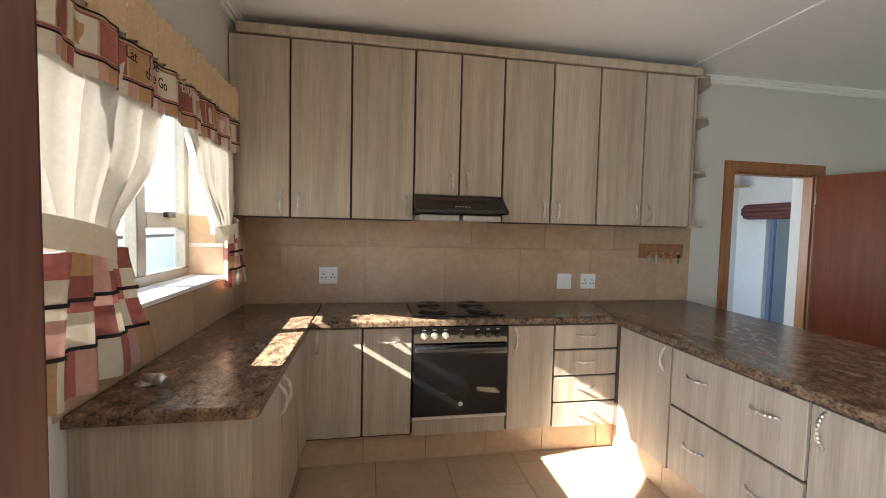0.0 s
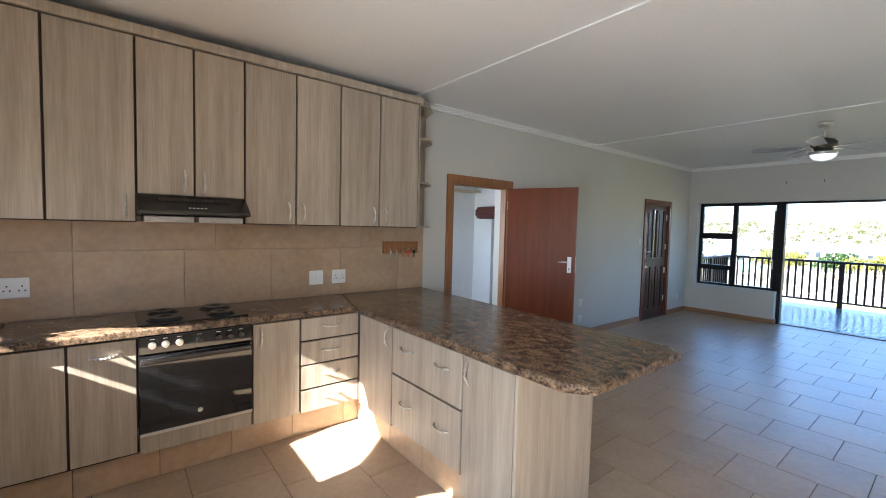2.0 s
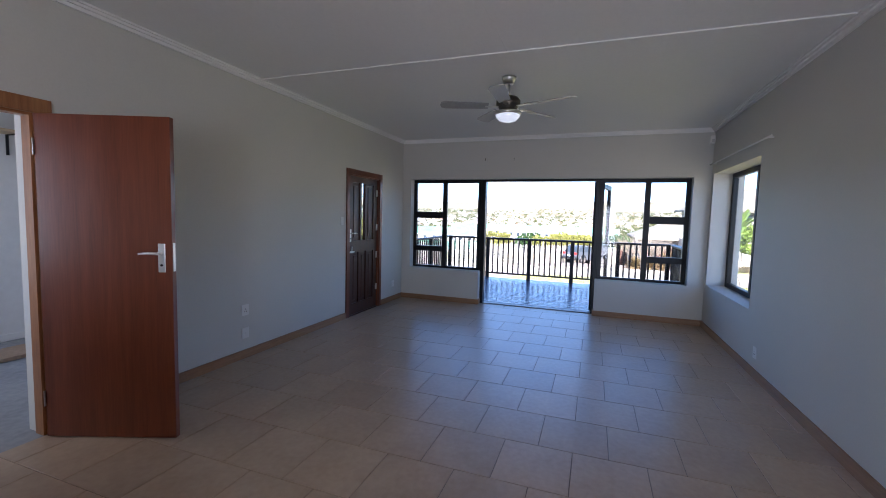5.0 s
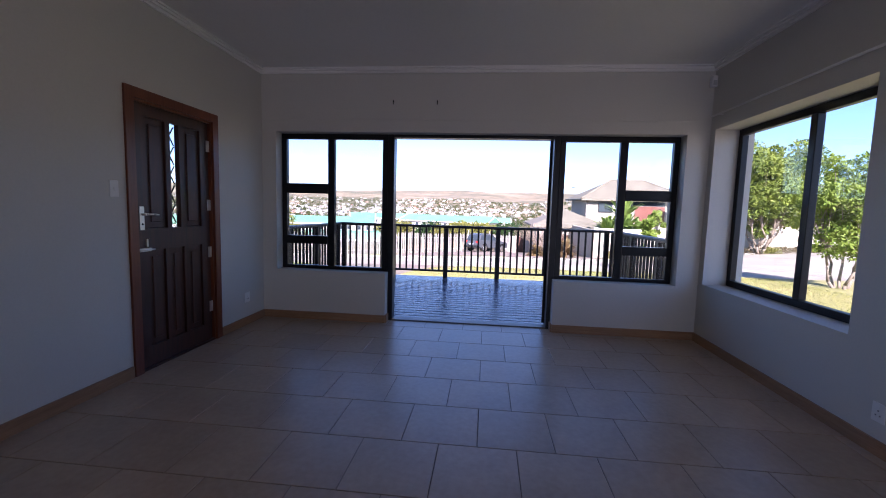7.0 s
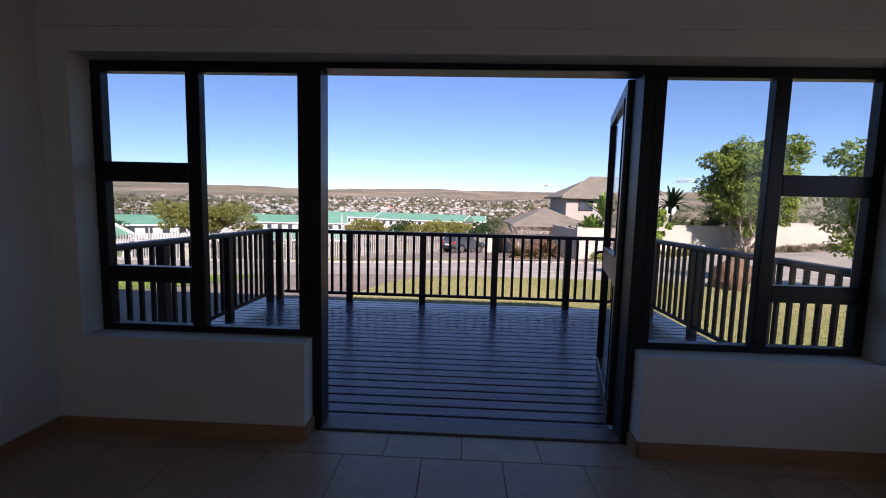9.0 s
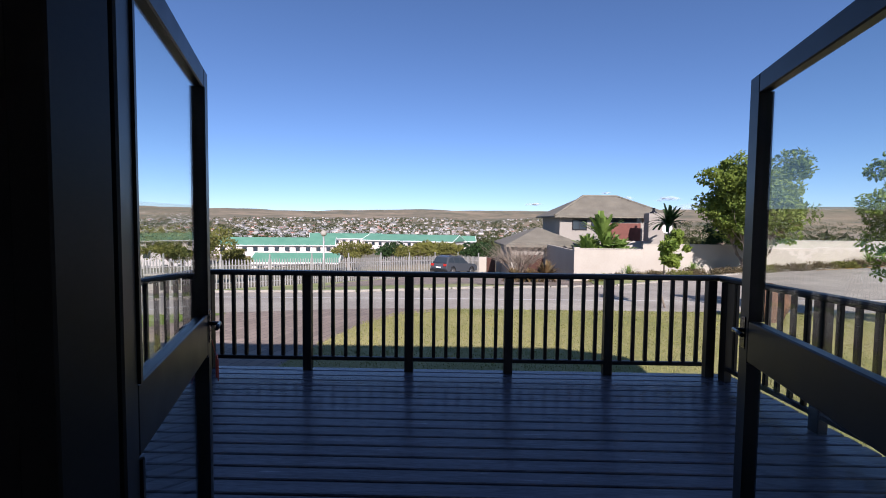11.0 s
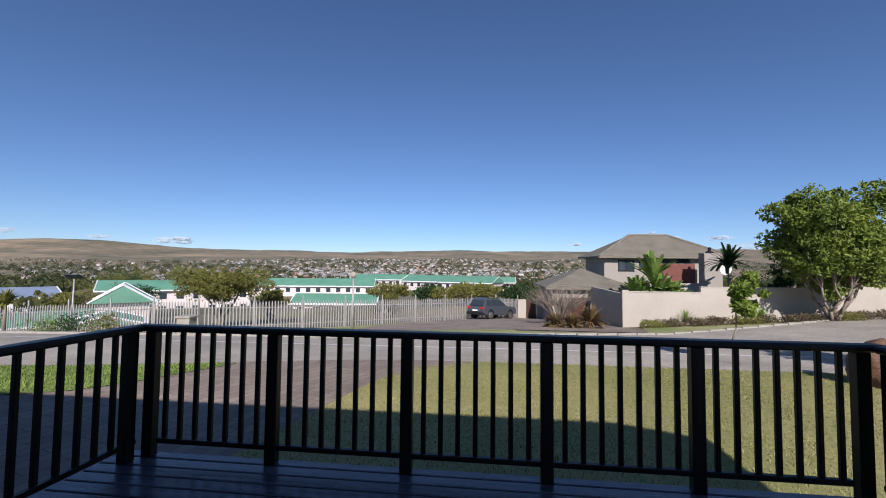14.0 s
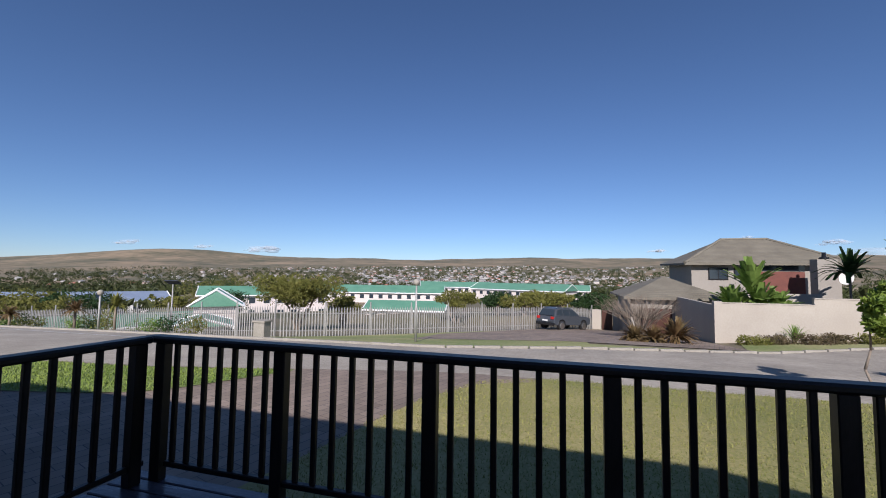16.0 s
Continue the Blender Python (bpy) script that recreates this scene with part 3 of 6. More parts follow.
# oven and hob
ov = thing("oven", "black built-in electric oven with a mirror-dark glass door", "oven")
ox0, ox1 = -1.802, -1.19
part("body", boxes((ox0, ox1, YC + 0.012, YB - 0.03, 0.30, ZB - 0.004)), M["black_enamel"], ov)
part("control_panel", bevel(boxes((ox0 + 0.003, ox1 - 0.003, YC - 0.012, YC + 0.012, 0.785, ZB - 0.012)), 0.003), M["black_glass"], ov, "black control panel")
od_ = part("oven_door", bevel(boxes((ox0 + 0.003, ox1 - 0.003, YC - 0.02, YC + 0.012, 0.325, 0.775)), 0.004), M["black_glass"], ov, "dark glass oven door")
part("door_trim", boxes((ox0 + 0.003, ox1 - 0.003, YC - 0.024, YC - 0.019, 0.305, 0.322)), M["chrome"], ov)
part("oven_handle", bevel(boxes((ox0 + 0.01, ox1 - 0.01, YC - 0.06, YC - 0.02, 0.735, 0.768)), 0.008), M["black_enamel"], ov, "black bar handle")
for i, x in enumerate((-1.735, -1.67, -1.6, -1.495, -1.39, -1.325, -1.26)):
    bm = bmesh.new()
    cyl(bm, (x, YC - 0.012, 0.835), (x, YC - 0.03, 0.835), 0.021, 0.018, 16)
    box(bm, x - 0.004, x + 0.004, YC - 0.038, YC - 0.028, 0.818, 0.852)
    part("knob", bm, M["chrome"] if i < 3 else M["black_enamel"], ov, "control knob")
    part("dial_mark", boxes((x - 0.012, x + 0.012, YC - 0.0128, YC - 0.011, 0.868, 0.872)), M["plastic"], ov)
bm = bmesh.new()
cyl(bm, (-1.495, YC - 0.019, 0.395), (-1.495, YC - 0.0225, 0.395), 0.014, 0.014, 16)
part("badge", bm, M["chrome"], ov, "small oval metal badge")
pn = tagged(part("kickboard", bevel(boxes((ox0 + 0.003, ox1 - 0.003, YC, YC + 0.016, PZ + 0.01, 0.295)), 0.0015, 1), M["laminate"]), "woodgrain panel closing the space under the oven", "cabinet panel")
hb = thing("hob", "black electric hob with four solid plates", "hob", at=(0, 0, 0))
part("hob_plate", bevel(boxes((-1.80, -1.20, 2.66, 3.12, ZT + 0.001, ZT + 0.012)), 0.004), M["black_enamel"], hb)
for x, y, r in ((-1.655, 2.78, 0.09), (-1.345, 2.78, 0.075), (-1.655, 3.0, 0.075), (-1.345, 3.0, 0.09)):
    bm = lathe(bmesh.new(), (x, y, ZT + 0.0125), [(r + 0.012, 0), (r + 0.01, 0.004), (r, 0.005), (r, 0.012), (r * 0.94, 0.015), (r * 0.3, 0.014), (r * 0.28, 0.011)], 28)
    part("hot_plate", bm, M["black_enamel"], hb, "round solid hot plate")

# window run
ob = thing("base_cabinet", "woodgrain base cabinet under the kitchen window with closed doors", "cabinet", "base cabinets")
carcass(ob, (XL + 0.004, XC - 0.019, 1.47, YC + 0.2, PZ + 0.012, ZB))
part("end_panel", bevel(boxes((XL + 0.004, XC, 1.452, 1.469, 0.002, ZB - 0.002)), 0.0015, 1), M["laminate"], ob, "woodgrain end panel")
ys = [1.47, 1.93, 2.34, 2.64]
front(ob, "door", ("x", XC, 1), ys[0], ys[1], PZ + 0.005, ZB - 0.012, [(ys[1] - 0.05, 0.77)])
front(ob, "door", ("x", XC, 1), ys[1], ys[2], PZ + 0.005, ZB - 0.012, [(ys[1] + 0.05, 0.77)])
front(ob, "filler", ("x", XC, 1), ys[2], ys[3], PZ + 0.005, ZB - 0.012)

# peninsula
ob = thing("peninsula_cabinet", "woodgrain peninsula base unit with doors and deep drawers", "cabinet", "base cabinets")
PX1, PY0 = 0.20, 0.957
carcass(ob, (XP + 0.019, PX1 - 0.018, PY0 + 0.018, YB - 0.012, PZ + 0.012, ZB))
front(ob, "door", ("x", XP, -1), 2.08, 2.56, PZ, ZB - 0.012, [(2.13, 0.80)])
for z0, z1 in ((PZ + 0.02, 0.567), (0.567, ZB - 0.012)):
    front(ob, "drawer_front", ("x", XP, -1), 1.353, 2.08, z0, z1, [(1.90, z0 + 0.2), (1.53, z0 + 0.2)], False)
front(ob, "door", ("x", XP, -1), PY0 + 0.018, 1.353, 0.10, ZB - 0.012, [(1.30, 0.80)])
part("end_panel", bevel(boxes((XP - 0.004, PX1, PY0, PY0 + 0.017, 0.002, ZB - 0.002)), 0.0015, 1), M["laminate"], ob, "grey woodgrain end panel")
part("back_panel", bevel(boxes((PX1 - 0.017, PX1, PY0 + 0.018, YB - 0.012, 0.002, ZB - 0.002)), 0.0015, 1), M["laminate"], ob, "woodgrain back panel")


def worktop(name, pts, label):
    bm = prism(bmesh.new(), pts, ZB, ZT)
    top = [e for e in bm.edges if all(abs(v.co.z - ZT) < 1e-5 for v in e.verts)]
    bmesh.ops.bevel(bm, geom=top, offset=0.014, segments=4, affect="EDGES", profile=0.5)
    return tagged(part(name, bm, M["counter"]), label, "worktop")


worktop("worktop_window_run", [(XL, 1.43), (XC + 0.01, 1.43), (XC + 0.03, 1.45), (XC + 0.03, YC - 0.03), (XC + 0.03, YB - 0.01), (XL, YB - 0.01)], "brown mottled granite-look worktop under the window")
worktop("worktop_back_run", [(XC + 0.0315, YC - 0.03), (-0.46, YC - 0.03), (-0.30, YB - 0.01), (XC + 0.0315, YB - 0.01)], "brown mottled granite-look worktop around the hob")
worktop("worktop_peninsula", [(-0.4585, YC - 0.03), (-0.462, 0.70), (-0.375, 0.595), (0.42, 0.60), (0.505, 0.70), (0.58, YB - 0.01), (-0.2985, YB - 0.01)], "brown mottled granite-look peninsula worktop with cut corners")


# ---- tiles ----
def tile_piece(parent, x0, x1, y0, y1, z0, z1, mat, name="tile", b=0.003):
    """One tile with eased edges."""
    key = (name, round(x1 - x0, 3), round(y1 - y0, 3), round(z1 - z0, 3), mat.name)
    if key not in TILE:
        w, d, h = x1 - x0, y1 - y0, z1 - z0
        TILE[key] = mesh_of(name, bevel(boxes((0, w, 0, d, 0, h)), b, 1), mat)
    ob = new(name, TILE[key])
    ob.location = (x0, y0, z0)
    ob.parent = parent
    return ob


TILE = {}
bs = struct("backsplash", boxes((XL + 0.001, 0.60, YB - 0.007, YB, ZT - 0.01, UZ0 + 0.02), (XL, XL + 0.006, 1.40, YB - 0.008, ZT - 0.01, WZ0 - 0.002),
                                (XL, XL + 0.006, WY1, YB - 0.008, WZ0, UZ0)), M["walltile_grout"], "tan ceramic tiled splashback", "splashback")
g = 0.002
zr = [ZT + 0.002, 1.357, UZ0 + 0.01]
for r, xs in ((0, [XL + 0.008, -2.70, -2.11, -1.51, -0.91, -0.31, 0.29, 0.60]), (1, [XL + 0.008, -2.69, -2.11, -1.31, -0.71, -0.11, 0.60])):
    for a, b in zip(xs, xs[1:]):
        tile_piece(bs, a + g, b - g, YB - 0.013, YB - 0.006, zr[r] + g, zr[r + 1] - g, M["walltile"], b=0.001)
for a, b in zip([1.40, 1.75, 2.33, 2.91, YB - 0.014], [1.75, 2.33, 2.91, YB - 0.014]):
    tile_piece(bs, XL + 0.005, XL + 0.012, a + g, b - g, ZT + 0.003, WZ0 - 0.004, M["walltile"], b=0.001)
for z0, z1 in ((WZ0, 1.36), (1.36, UZ0)):
    tile_piece(bs, XL + 0.005, XL + 0.012, WY1 + g, YB - 0.016, z0 + g, z1 - g, M["walltile"], b=0.001)
    tile_piece(bs, XK + 0.032, XL + 0.003, WY1 - 0.007, WY1 - 0.001, z0 + 0.025, z1 - g, M["walltile"], b=0.001)
pl = struct("plinth", boxes((XC - 0.06, XP + 0.06, YC + 0.075, YC + 0.09, 0, PZ), (XC - 0.08, XC - 0.065, 1.47, YC + 0.09, 0, PZ), (XP + 0.062, XP + 0.077, PY0 + 0.02, YC + 0.09, 0, PZ)), M["grout"],
            "tan tiled plinth under the base cabinets", "plinth")
x = XC - 0.06
while x < XP + 0.06:
    e = min(x + 0.40, XP + 0.06)
    tile_piece(pl, x + g, e - g, YC + 0.067, YC + 0.076, 0.003, PZ, M["walltile"], b=0.001)
    x = e
y = PY0 + 0.02
while y < YC + 0.06:
    e = min(y + 0.40, YC + 0.066)
    tile_piece(pl, XP + 0.053, XP + 0.063, y + g, e - g, 0.003, PZ, M["walltile"], b=0.001)
    tile_piece(pl, XC - 0.066, XC - 0.057, y + 0.55, min(e + 0.55, YC + 0.066) - g, 0.003, PZ, M["walltile"], b=0.001) if y + 0.55 < YC else None
    y = e
fl = struct("floor", boxes((XL - 0.1, XR + 0.12, YF, YB, -0.12, -0.004)), M["grout"], "tan slate-look ceramic tile floor with dark joints", "floor")
PX, PY = 0.4505, 0.43
k = 0
x = 2.935 - 14 * PX
while x < XR + 0.12:
    y = 0.42 - 6 * PY + (0 if k % 2 else PY / 2)
    while y < YB:
        a0, a1, b0, b1 = max(x, XL), min(x + PX, XR + 0.12), max(y, YF), min(y + PY, YB)
        if a1 - a0 > 0.03 and b1 - b0 > 0.03:
            tile_piece(fl, a0 + 0.002, a1 - 0.002, b0 + 0.002, b1 - 0.002, -0.01, 0.0, M["tile"], b=0.002)
        y += PY
    x += PX
    k += 1

# ---- veranda ----
DZK = -0.05
DX_A, DX_B, DY_A, DY_B = 7.42, 10.89, -1.95, 3.82
dk = struct("deck", boxes((DX_A, DX_B, DY_A + 0.02, DY_A + 0.07, -0.25, DZK - 0.03), (DX_A, DX_B, DY_B - 0.07, DY_B - 0.02, -0.25, DZK - 0.03), (DX_A, DX_B, 0.8, 0.86, -0.25, DZK - 0.03),
                          (DX_B - 0.06, DX_B - 0.02, DY_A + 0.07, DY_B - 0.07, -0.25, DZK - 0.03)), M["rail"], "dark stained timber veranda deck", "deck")
x = DX_A
while x < DX_B - 0.02:
    tile_piece(dk, x, min(x + 0.119, DX_B), DY_A, DY_B, DZK - 0.028, DZK, M["deck"], "deck_board", 0.006)
    x += 0.135
for x in (8.0, 9.6, 10.95):
    for y in (DY_A + 0.1, 0.8, DY_B - 0.1):
        part("deck_post", boxes((x, x + 0.1, y, y + 0.1, -1.2, -0.25)), M["rail"], dk)
rl = thing("railing", "dark stained timber balustrade round the deck", "railing")
RT = 1.0
XRL, YRA, YRB = 10.785, -1.69, 3.53


def bar(name, x0, x1, y0, y1, z0, z1, b=0.006):
    return part(name, bevel(boxes((x0, x1, y0, y1, z0, z1)), b, 1), M["rail"], rl)


bar("top_rail", XRL - 0.03, XRL + 0.09, YRA - 0.15, YRB + 0.15, RT - 0.05, RT, 0.014)
bar("bottom_rail", XRL, XRL + 0.045, YRA + 0.07, YRB - 0.07, 0.06, 0.10)
for y in (YRA - 0.09, YRB + 0.09):
    bar("top_rail", DX_A, XRL - 0.032, y - 0.06, y + 0.06, RT - 0.05, RT, 0.014)
    bar("bottom_rail", DX_A, XRL - 0.03, y - 0.022, y + 0.022, 0.06, 0.10)
ypost = [YRA, -0.645, 0.385, 1.42, 2.487, YRB]
for y in ypost:
    bar("post", XRL - 0.015, XRL + 0.06, y - 0.045, y + 0.045, DZK, RT - 0.05)
for a, b in zip(ypost, ypost[1:]):
    for i in range(1, 8):
        y = a + (b - a) * i / 8
        bar("baluster", XRL + 0.005, XRL + 0.04, y - 0.018, y + 0.018, 0.10, RT - 0.05)
xpost = [XRL - 0.105, 9.62, 8.55, DX_A + 0.05]
for y in (YRA - 0.09, YRB + 0.09):
    for x in xpost:
        bar("post", x - 0.045, x + 0.045, y - 0.04, y + 0.04, DZK, RT - 0.05)
    for a, b in zip(xpost, xpost[1:]):
        for i in range(1, 8):
            x = a + (b - a) * i / 8
            bar("baluster", x - 0.018, x + 0.018, y - 0.018, y + 0.018, 0.10, RT - 0.05)


# ---- ground ----
def smooth(a, b, v):
    t = min(max((v - a) / (b - a), 0.0), 1.0)
    return t * t * (3 - 2 * t)


def lerp_rows(rows, v):
    for (a, p), (b, q) in zip(rows, rows[1:]):
        if v <= b:
            return p + (q - p) * (v - a) / (b - a)
    return rows[-1][1]


PROFILE = [(-5000, -0.9), (-30, -0.9), (7, -0.78), (14, -0.80), (17, -0.92), (23.5, -1.42), (50, -4.05), (90, -7.0), (160, -10.0), (350, -20), (650, -24), (1100, -14), (1700, 16), (2600, 66), (3600, 88), (4900, 40)]


def gz(x, y):
    """Height of the land."""
    r = x if x < 60 else math.hypot(x - 10, y * 0.8)
    z = lerp_rows(PROFILE, r)
    if x > 17:
        w = smooth(17, 33, x) * (1 - smooth(80, 200, r))
        z += w * 0.07 * min(max(-8 - y, 0), 60) - w * 0.045 * min(max(y, 0), 60)
    if r > 700:
        a = math.atan2(y, x)
        k = smooth(700, 2600, r)
        z += k * (22 * noise.noise(Vector((a * 5, r * 0.0006, 3))) + 9 * noise.noise(Vector((x * 0.004, y * 0.004, 0))))
        z += k * (-18 * math.sin(a * 1.1) + 58 * math.exp(-((a - 0.83) / 0.17) ** 2) * smooth(1900, 2600, r) - 24 * smooth(0.95, 1.12, a))
    return z


def sheet(xs, ys, zf):
    bm = bmesh.new()
    rows = [[bm.verts.new((x, y, zf(x, y))) for y in ys] for x in xs]
    for a, b in zip(rows, rows[1:]):
        for i in range(len(ys) - 1):
            bm.faces.new((a[i], b[i], b[i + 1], a[i + 1])).smooth = True
    return bm


def spread(a, near, far, n):
    """Positions from near to far, growing geometrically."""
    return [a * (near + (far - near) * ((math.exp(4.5 * i / n) - 1) / (math.exp(4.5) - 1))) for i in range(n + 1)]


M["grass"] = surf("lawn_grass", (0.085, 0.095, 0.022), (0.20, 0.17, 0.06), 0.7, 0.9, 0.6, fine=60, bdist=0.03)
M["land"] = surf("dry_hillside", (0.07, 0.075, 0.04), (0.29, 0.215, 0.135), 0.0035, 0.95, 0, stretch=(1, 1, 4), fine=7, lo=0.36, hi=0.64)
M["kerb"] = surf("kerb_concrete", (0.25, 0.225, 0.185), (0.34, 0.31, 0.26), 2, 0.85, 0.2)
XS = spread(-1, 0, 300, 14)[::-1][:-1] + [i * 1.0 for i in range(0, 62)] + [62 + v for v in spread(1, 2, 4600, 110)]
YS = [-v - 50 for v in spread(1, 2, 4200, 70)][::-1] + [-50 + 2.0 * i for i in range(0, 51)] + [50 + v for v in spread(1, 2, 4200, 70)]
INDOORS = {o.name for o in scene.objects}
land = struct("ground", sheet(XS, YS, gz), M["land"], "dry brown grassland rolling to distant hills", "ground")

# ---- kitchen curtains ----
M["sheer"] = cloth("cream_voile", (0.56, 0.52, 0.45), (0.66, 0.62, 0.55), 0.07)
M["pink_cloth"] = cloth("dusty_pink_cotton", (0.5, 0.27, 0.23), (0.6, 0.36, 0.31), 0.03)
M["valance"] = cloth("tan_cotton", (0.52, 0.37, 0.22), (0.64, 0.49, 0.32), 0.03)
M["red_cloth"] = cloth("brick_red_cotton", (0.30, 0.085, 0.08), (0.42, 0.15, 0.13), 0.03)
M["cream_cloth"] = cloth("cream_cotton", (0.6, 0.54, 0.42), (0.68, 0.62, 0.5), 0.03)
M["ochre_cloth"] = cloth("ochre_cotton", (0.38, 0.22, 0.10), (0.48, 0.3, 0.16), 0.03)
M["plum_cloth"] = cloth("plum_brown_cotton", (0.22, 0.07, 0.06), (0.3, 0.11, 0.09), 0.03)
M["ink"] = plain("black_print", (0.015, 0.012, 0.012), 0.9)
PRINT = ["red_cloth", "cream_cloth", "plum_cloth", "cream_cloth", "pink_cloth", "ochre_cloth"]


def drape(rows, amp, wave, ny, off=0.0, y_from=0.0, y_to=1.0):
    """A hanging cloth: rows of z, y0, y1; folds keep their number as the cloth is drawn in."""
    bm = bmesh.new()
    grid = []
    for z, y0, y1 in rows:
        line = []
        for i in range(ny + 1):
            u = y_from + (y_to - y_from) * i / ny
            y = y0 + (y1 - y0) * u
            line.append(bm.verts.new((-2.895 + off + amp * (math.sin(u * wave) + 0.4 * math.sin(u * wave * 2.3 + 1.7)) + 0.006 * math.sin(z * 9 + u * 5), y, z)))
        grid.append(line)
    for a, b in zip(grid, grid[1:]):
        for i in range(ny):
            bm.faces.new((a[i], a[i + 1], b[i + 1], b[i])).smooth = True
    return bm


def blend_rows(rows, n):
    out = []
    for i in range(n + 1):
        z = rows[0][0] + (rows[-1][0] - rows[0][0]) * i / n
        for (za, a0, a1), (zb, b0, b1) in zip(rows, rows[1:]):
            if zb <= z <= za:
                t = (za - z) / (za - zb)
                t = t * t * (3 - 2 * t)
                out.append((z, a0 + (b0 - a0) * t, a1 + (b1 - a1) * t))
                break
    return out


VA, VB = 0.86, 2.945


def gathers(bm, zs, amps, seed, lift=0.0):
    """Tightly gathered heading: uneven narrow pleats that open out downwards."""
    rng = np.random.default_rng(seed)
    n = 420
    knots = np.cumsum(rng.uniform(0.6, 1.5, n // 6 + 2))
    knots = (knots - knots[0]) / (knots[-1] - knots[0])
    high = rng.uniform(0.45, 1.0, len(knots)) * np.where(np.arange(len(knots)) % 2, 1, -1)
    us = np.linspace(0, 1, n + 1)
    wave = np.interp(us, knots, high)
    rows = [[bm.verts.new((-2.885 + lift + a * w, VA + (VB - VA) * u, z + 0.006 * abs(w) * (z > 2.27))) for u, w in zip(us, wave)] for z, a in zip(zs, amps)]
    for p, q in zip(rows, rows[1:]):
        for i in range(n):
            bm.faces.new((p[i], p[i + 1], q[i + 1], q[i])).smooth = True
    return bm


va = thing("curtain_valance", "gathered tan valance with a red and cream coffee print band", "curtain")
part("header", gathers(bmesh.new(), (2.305, 2.285, 2.262, 2.25, 2.225, 2.19, 2.13), (0.020, 0.017, 0.010, 0.011, 0.018, 0.021, 0.019), 5), M["valance"], va, "gathered tan header")
part("band", drape([(2.13, VA, VB), (2.06, VA, VB), (1.965, VA, VB)], 0.016, 60, 200), M["valance"], va, "printed band backing")
n = 22


def motif(parent, kind, u, z, h, mat, amp, wave, off):
    """A cup or jug printed on the cloth, following its folds."""
    w = 0.5 / n
    if kind == 0:
        rows = [(z + h, 0.22), (z + 0.72 * h, 0.42), (z + 0.3 * h, 0.34), (z, 0.46)]
    else:
        rows = [(z + 0.8 * h, 0.62), (z + 0.45 * h, 0.58), (z + 0.12 * h, 0.34), (z, 0.42)]
    bm = bmesh.new()
    grid = []
    for zz, k in rows:
        line = []
        for i in range(5):
            uu = u + (i / 4 - 0.5) * 2 * w * k
            y = VA + (VB - VA) * uu
            line.append(bm.verts.new((-2.895 + off + amp * (math.sin(uu * wave) + 0.4 * math.sin(uu * wave * 2.3 + 1.7)) + 0.006 * math.sin(zz * 9 + uu * 5), y, zz)))
        grid.append(line)
    for p, q in zip(grid, grid[1:]):
        for i in range(4):
            bm.faces.new((p[i], p[i + 1], q[i + 1], q[i])).smooth = True
    part("printed_cup", bm, mat, parent)


WIDE = [1.0, 0.75, 1.2, 0.9, 1.1, 0.7, 1.25, 0.85, 1.05, 0.95, 1.15]
edges = [0.0]
for i in range(n):
    edges.append(edges[-1] + WIDE[i % 11])
edges = [e / edges[-1] for e in edges]
for i in range(n):
    a, b = edges[i] + 0.001, edges[i + 1] - 0.002
    key = PRINT[(i * 5 + i // 4) % 6]
    part("print_patch", drape([(2.104, VA, VB), (2.06, VA, VB), (2.004, VA, VB)], 0.016, 60, 10, 0.003, a, b), M[key], va)
    if i % 2 == 0:
        motif(va, (i // 2) % 2, (a + b) / 2, 2.014, 0.08, M["cream_cloth"] if key != "cream_cloth" else M["ochre_cloth"], 0.016, 60, 0.0055)
    for k in range(2):
        a2, b2 = edges[i] + (edges[i + 1] - edges[i]) * k / 2, edges[i] + (edges[i + 1] - edges[i]) * (k + 1) / 2 - 0.001
        part("hem_patch", drape([(1.985, VA, VB), (1.935, VA, VB)], 0.016, 60, 4, 0.003, a2, b2), M[("red_cloth", "cream_cloth", "pink_cloth", "ochre_cloth")[(2 * i + k) % 4]], va)
for z in (2.122, 2.108, 1.997, 1.989):
    part("stripe", drape([(z + 0.0035, VA, VB), (z - 0.0035, VA, VB)], 0.016, 60, 200, 0.0045), M["ink"] if z > 2.11 or z < 1.99 else M["red_cloth"], va, "woven stripe")


def lettering(parent, words, u, z, size, mat):
    cu = bpy.data.curves.new("lettering", "FONT")
    cu.body, cu.size, cu.extrude, cu.align_x = words, size, 0.0005, "CENTER"
    cu.materials.append(mat)
    ob = new("lettering", cu)
    y = VA + (VB - VA) * u
    ob.matrix_basis = Matrix.Translation((-2.895 + 0.026, y, z)) @ Euler((radians(90), 0, radians(90))).to_matrix().to_4x4()
    ob.parent = parent
    return ob


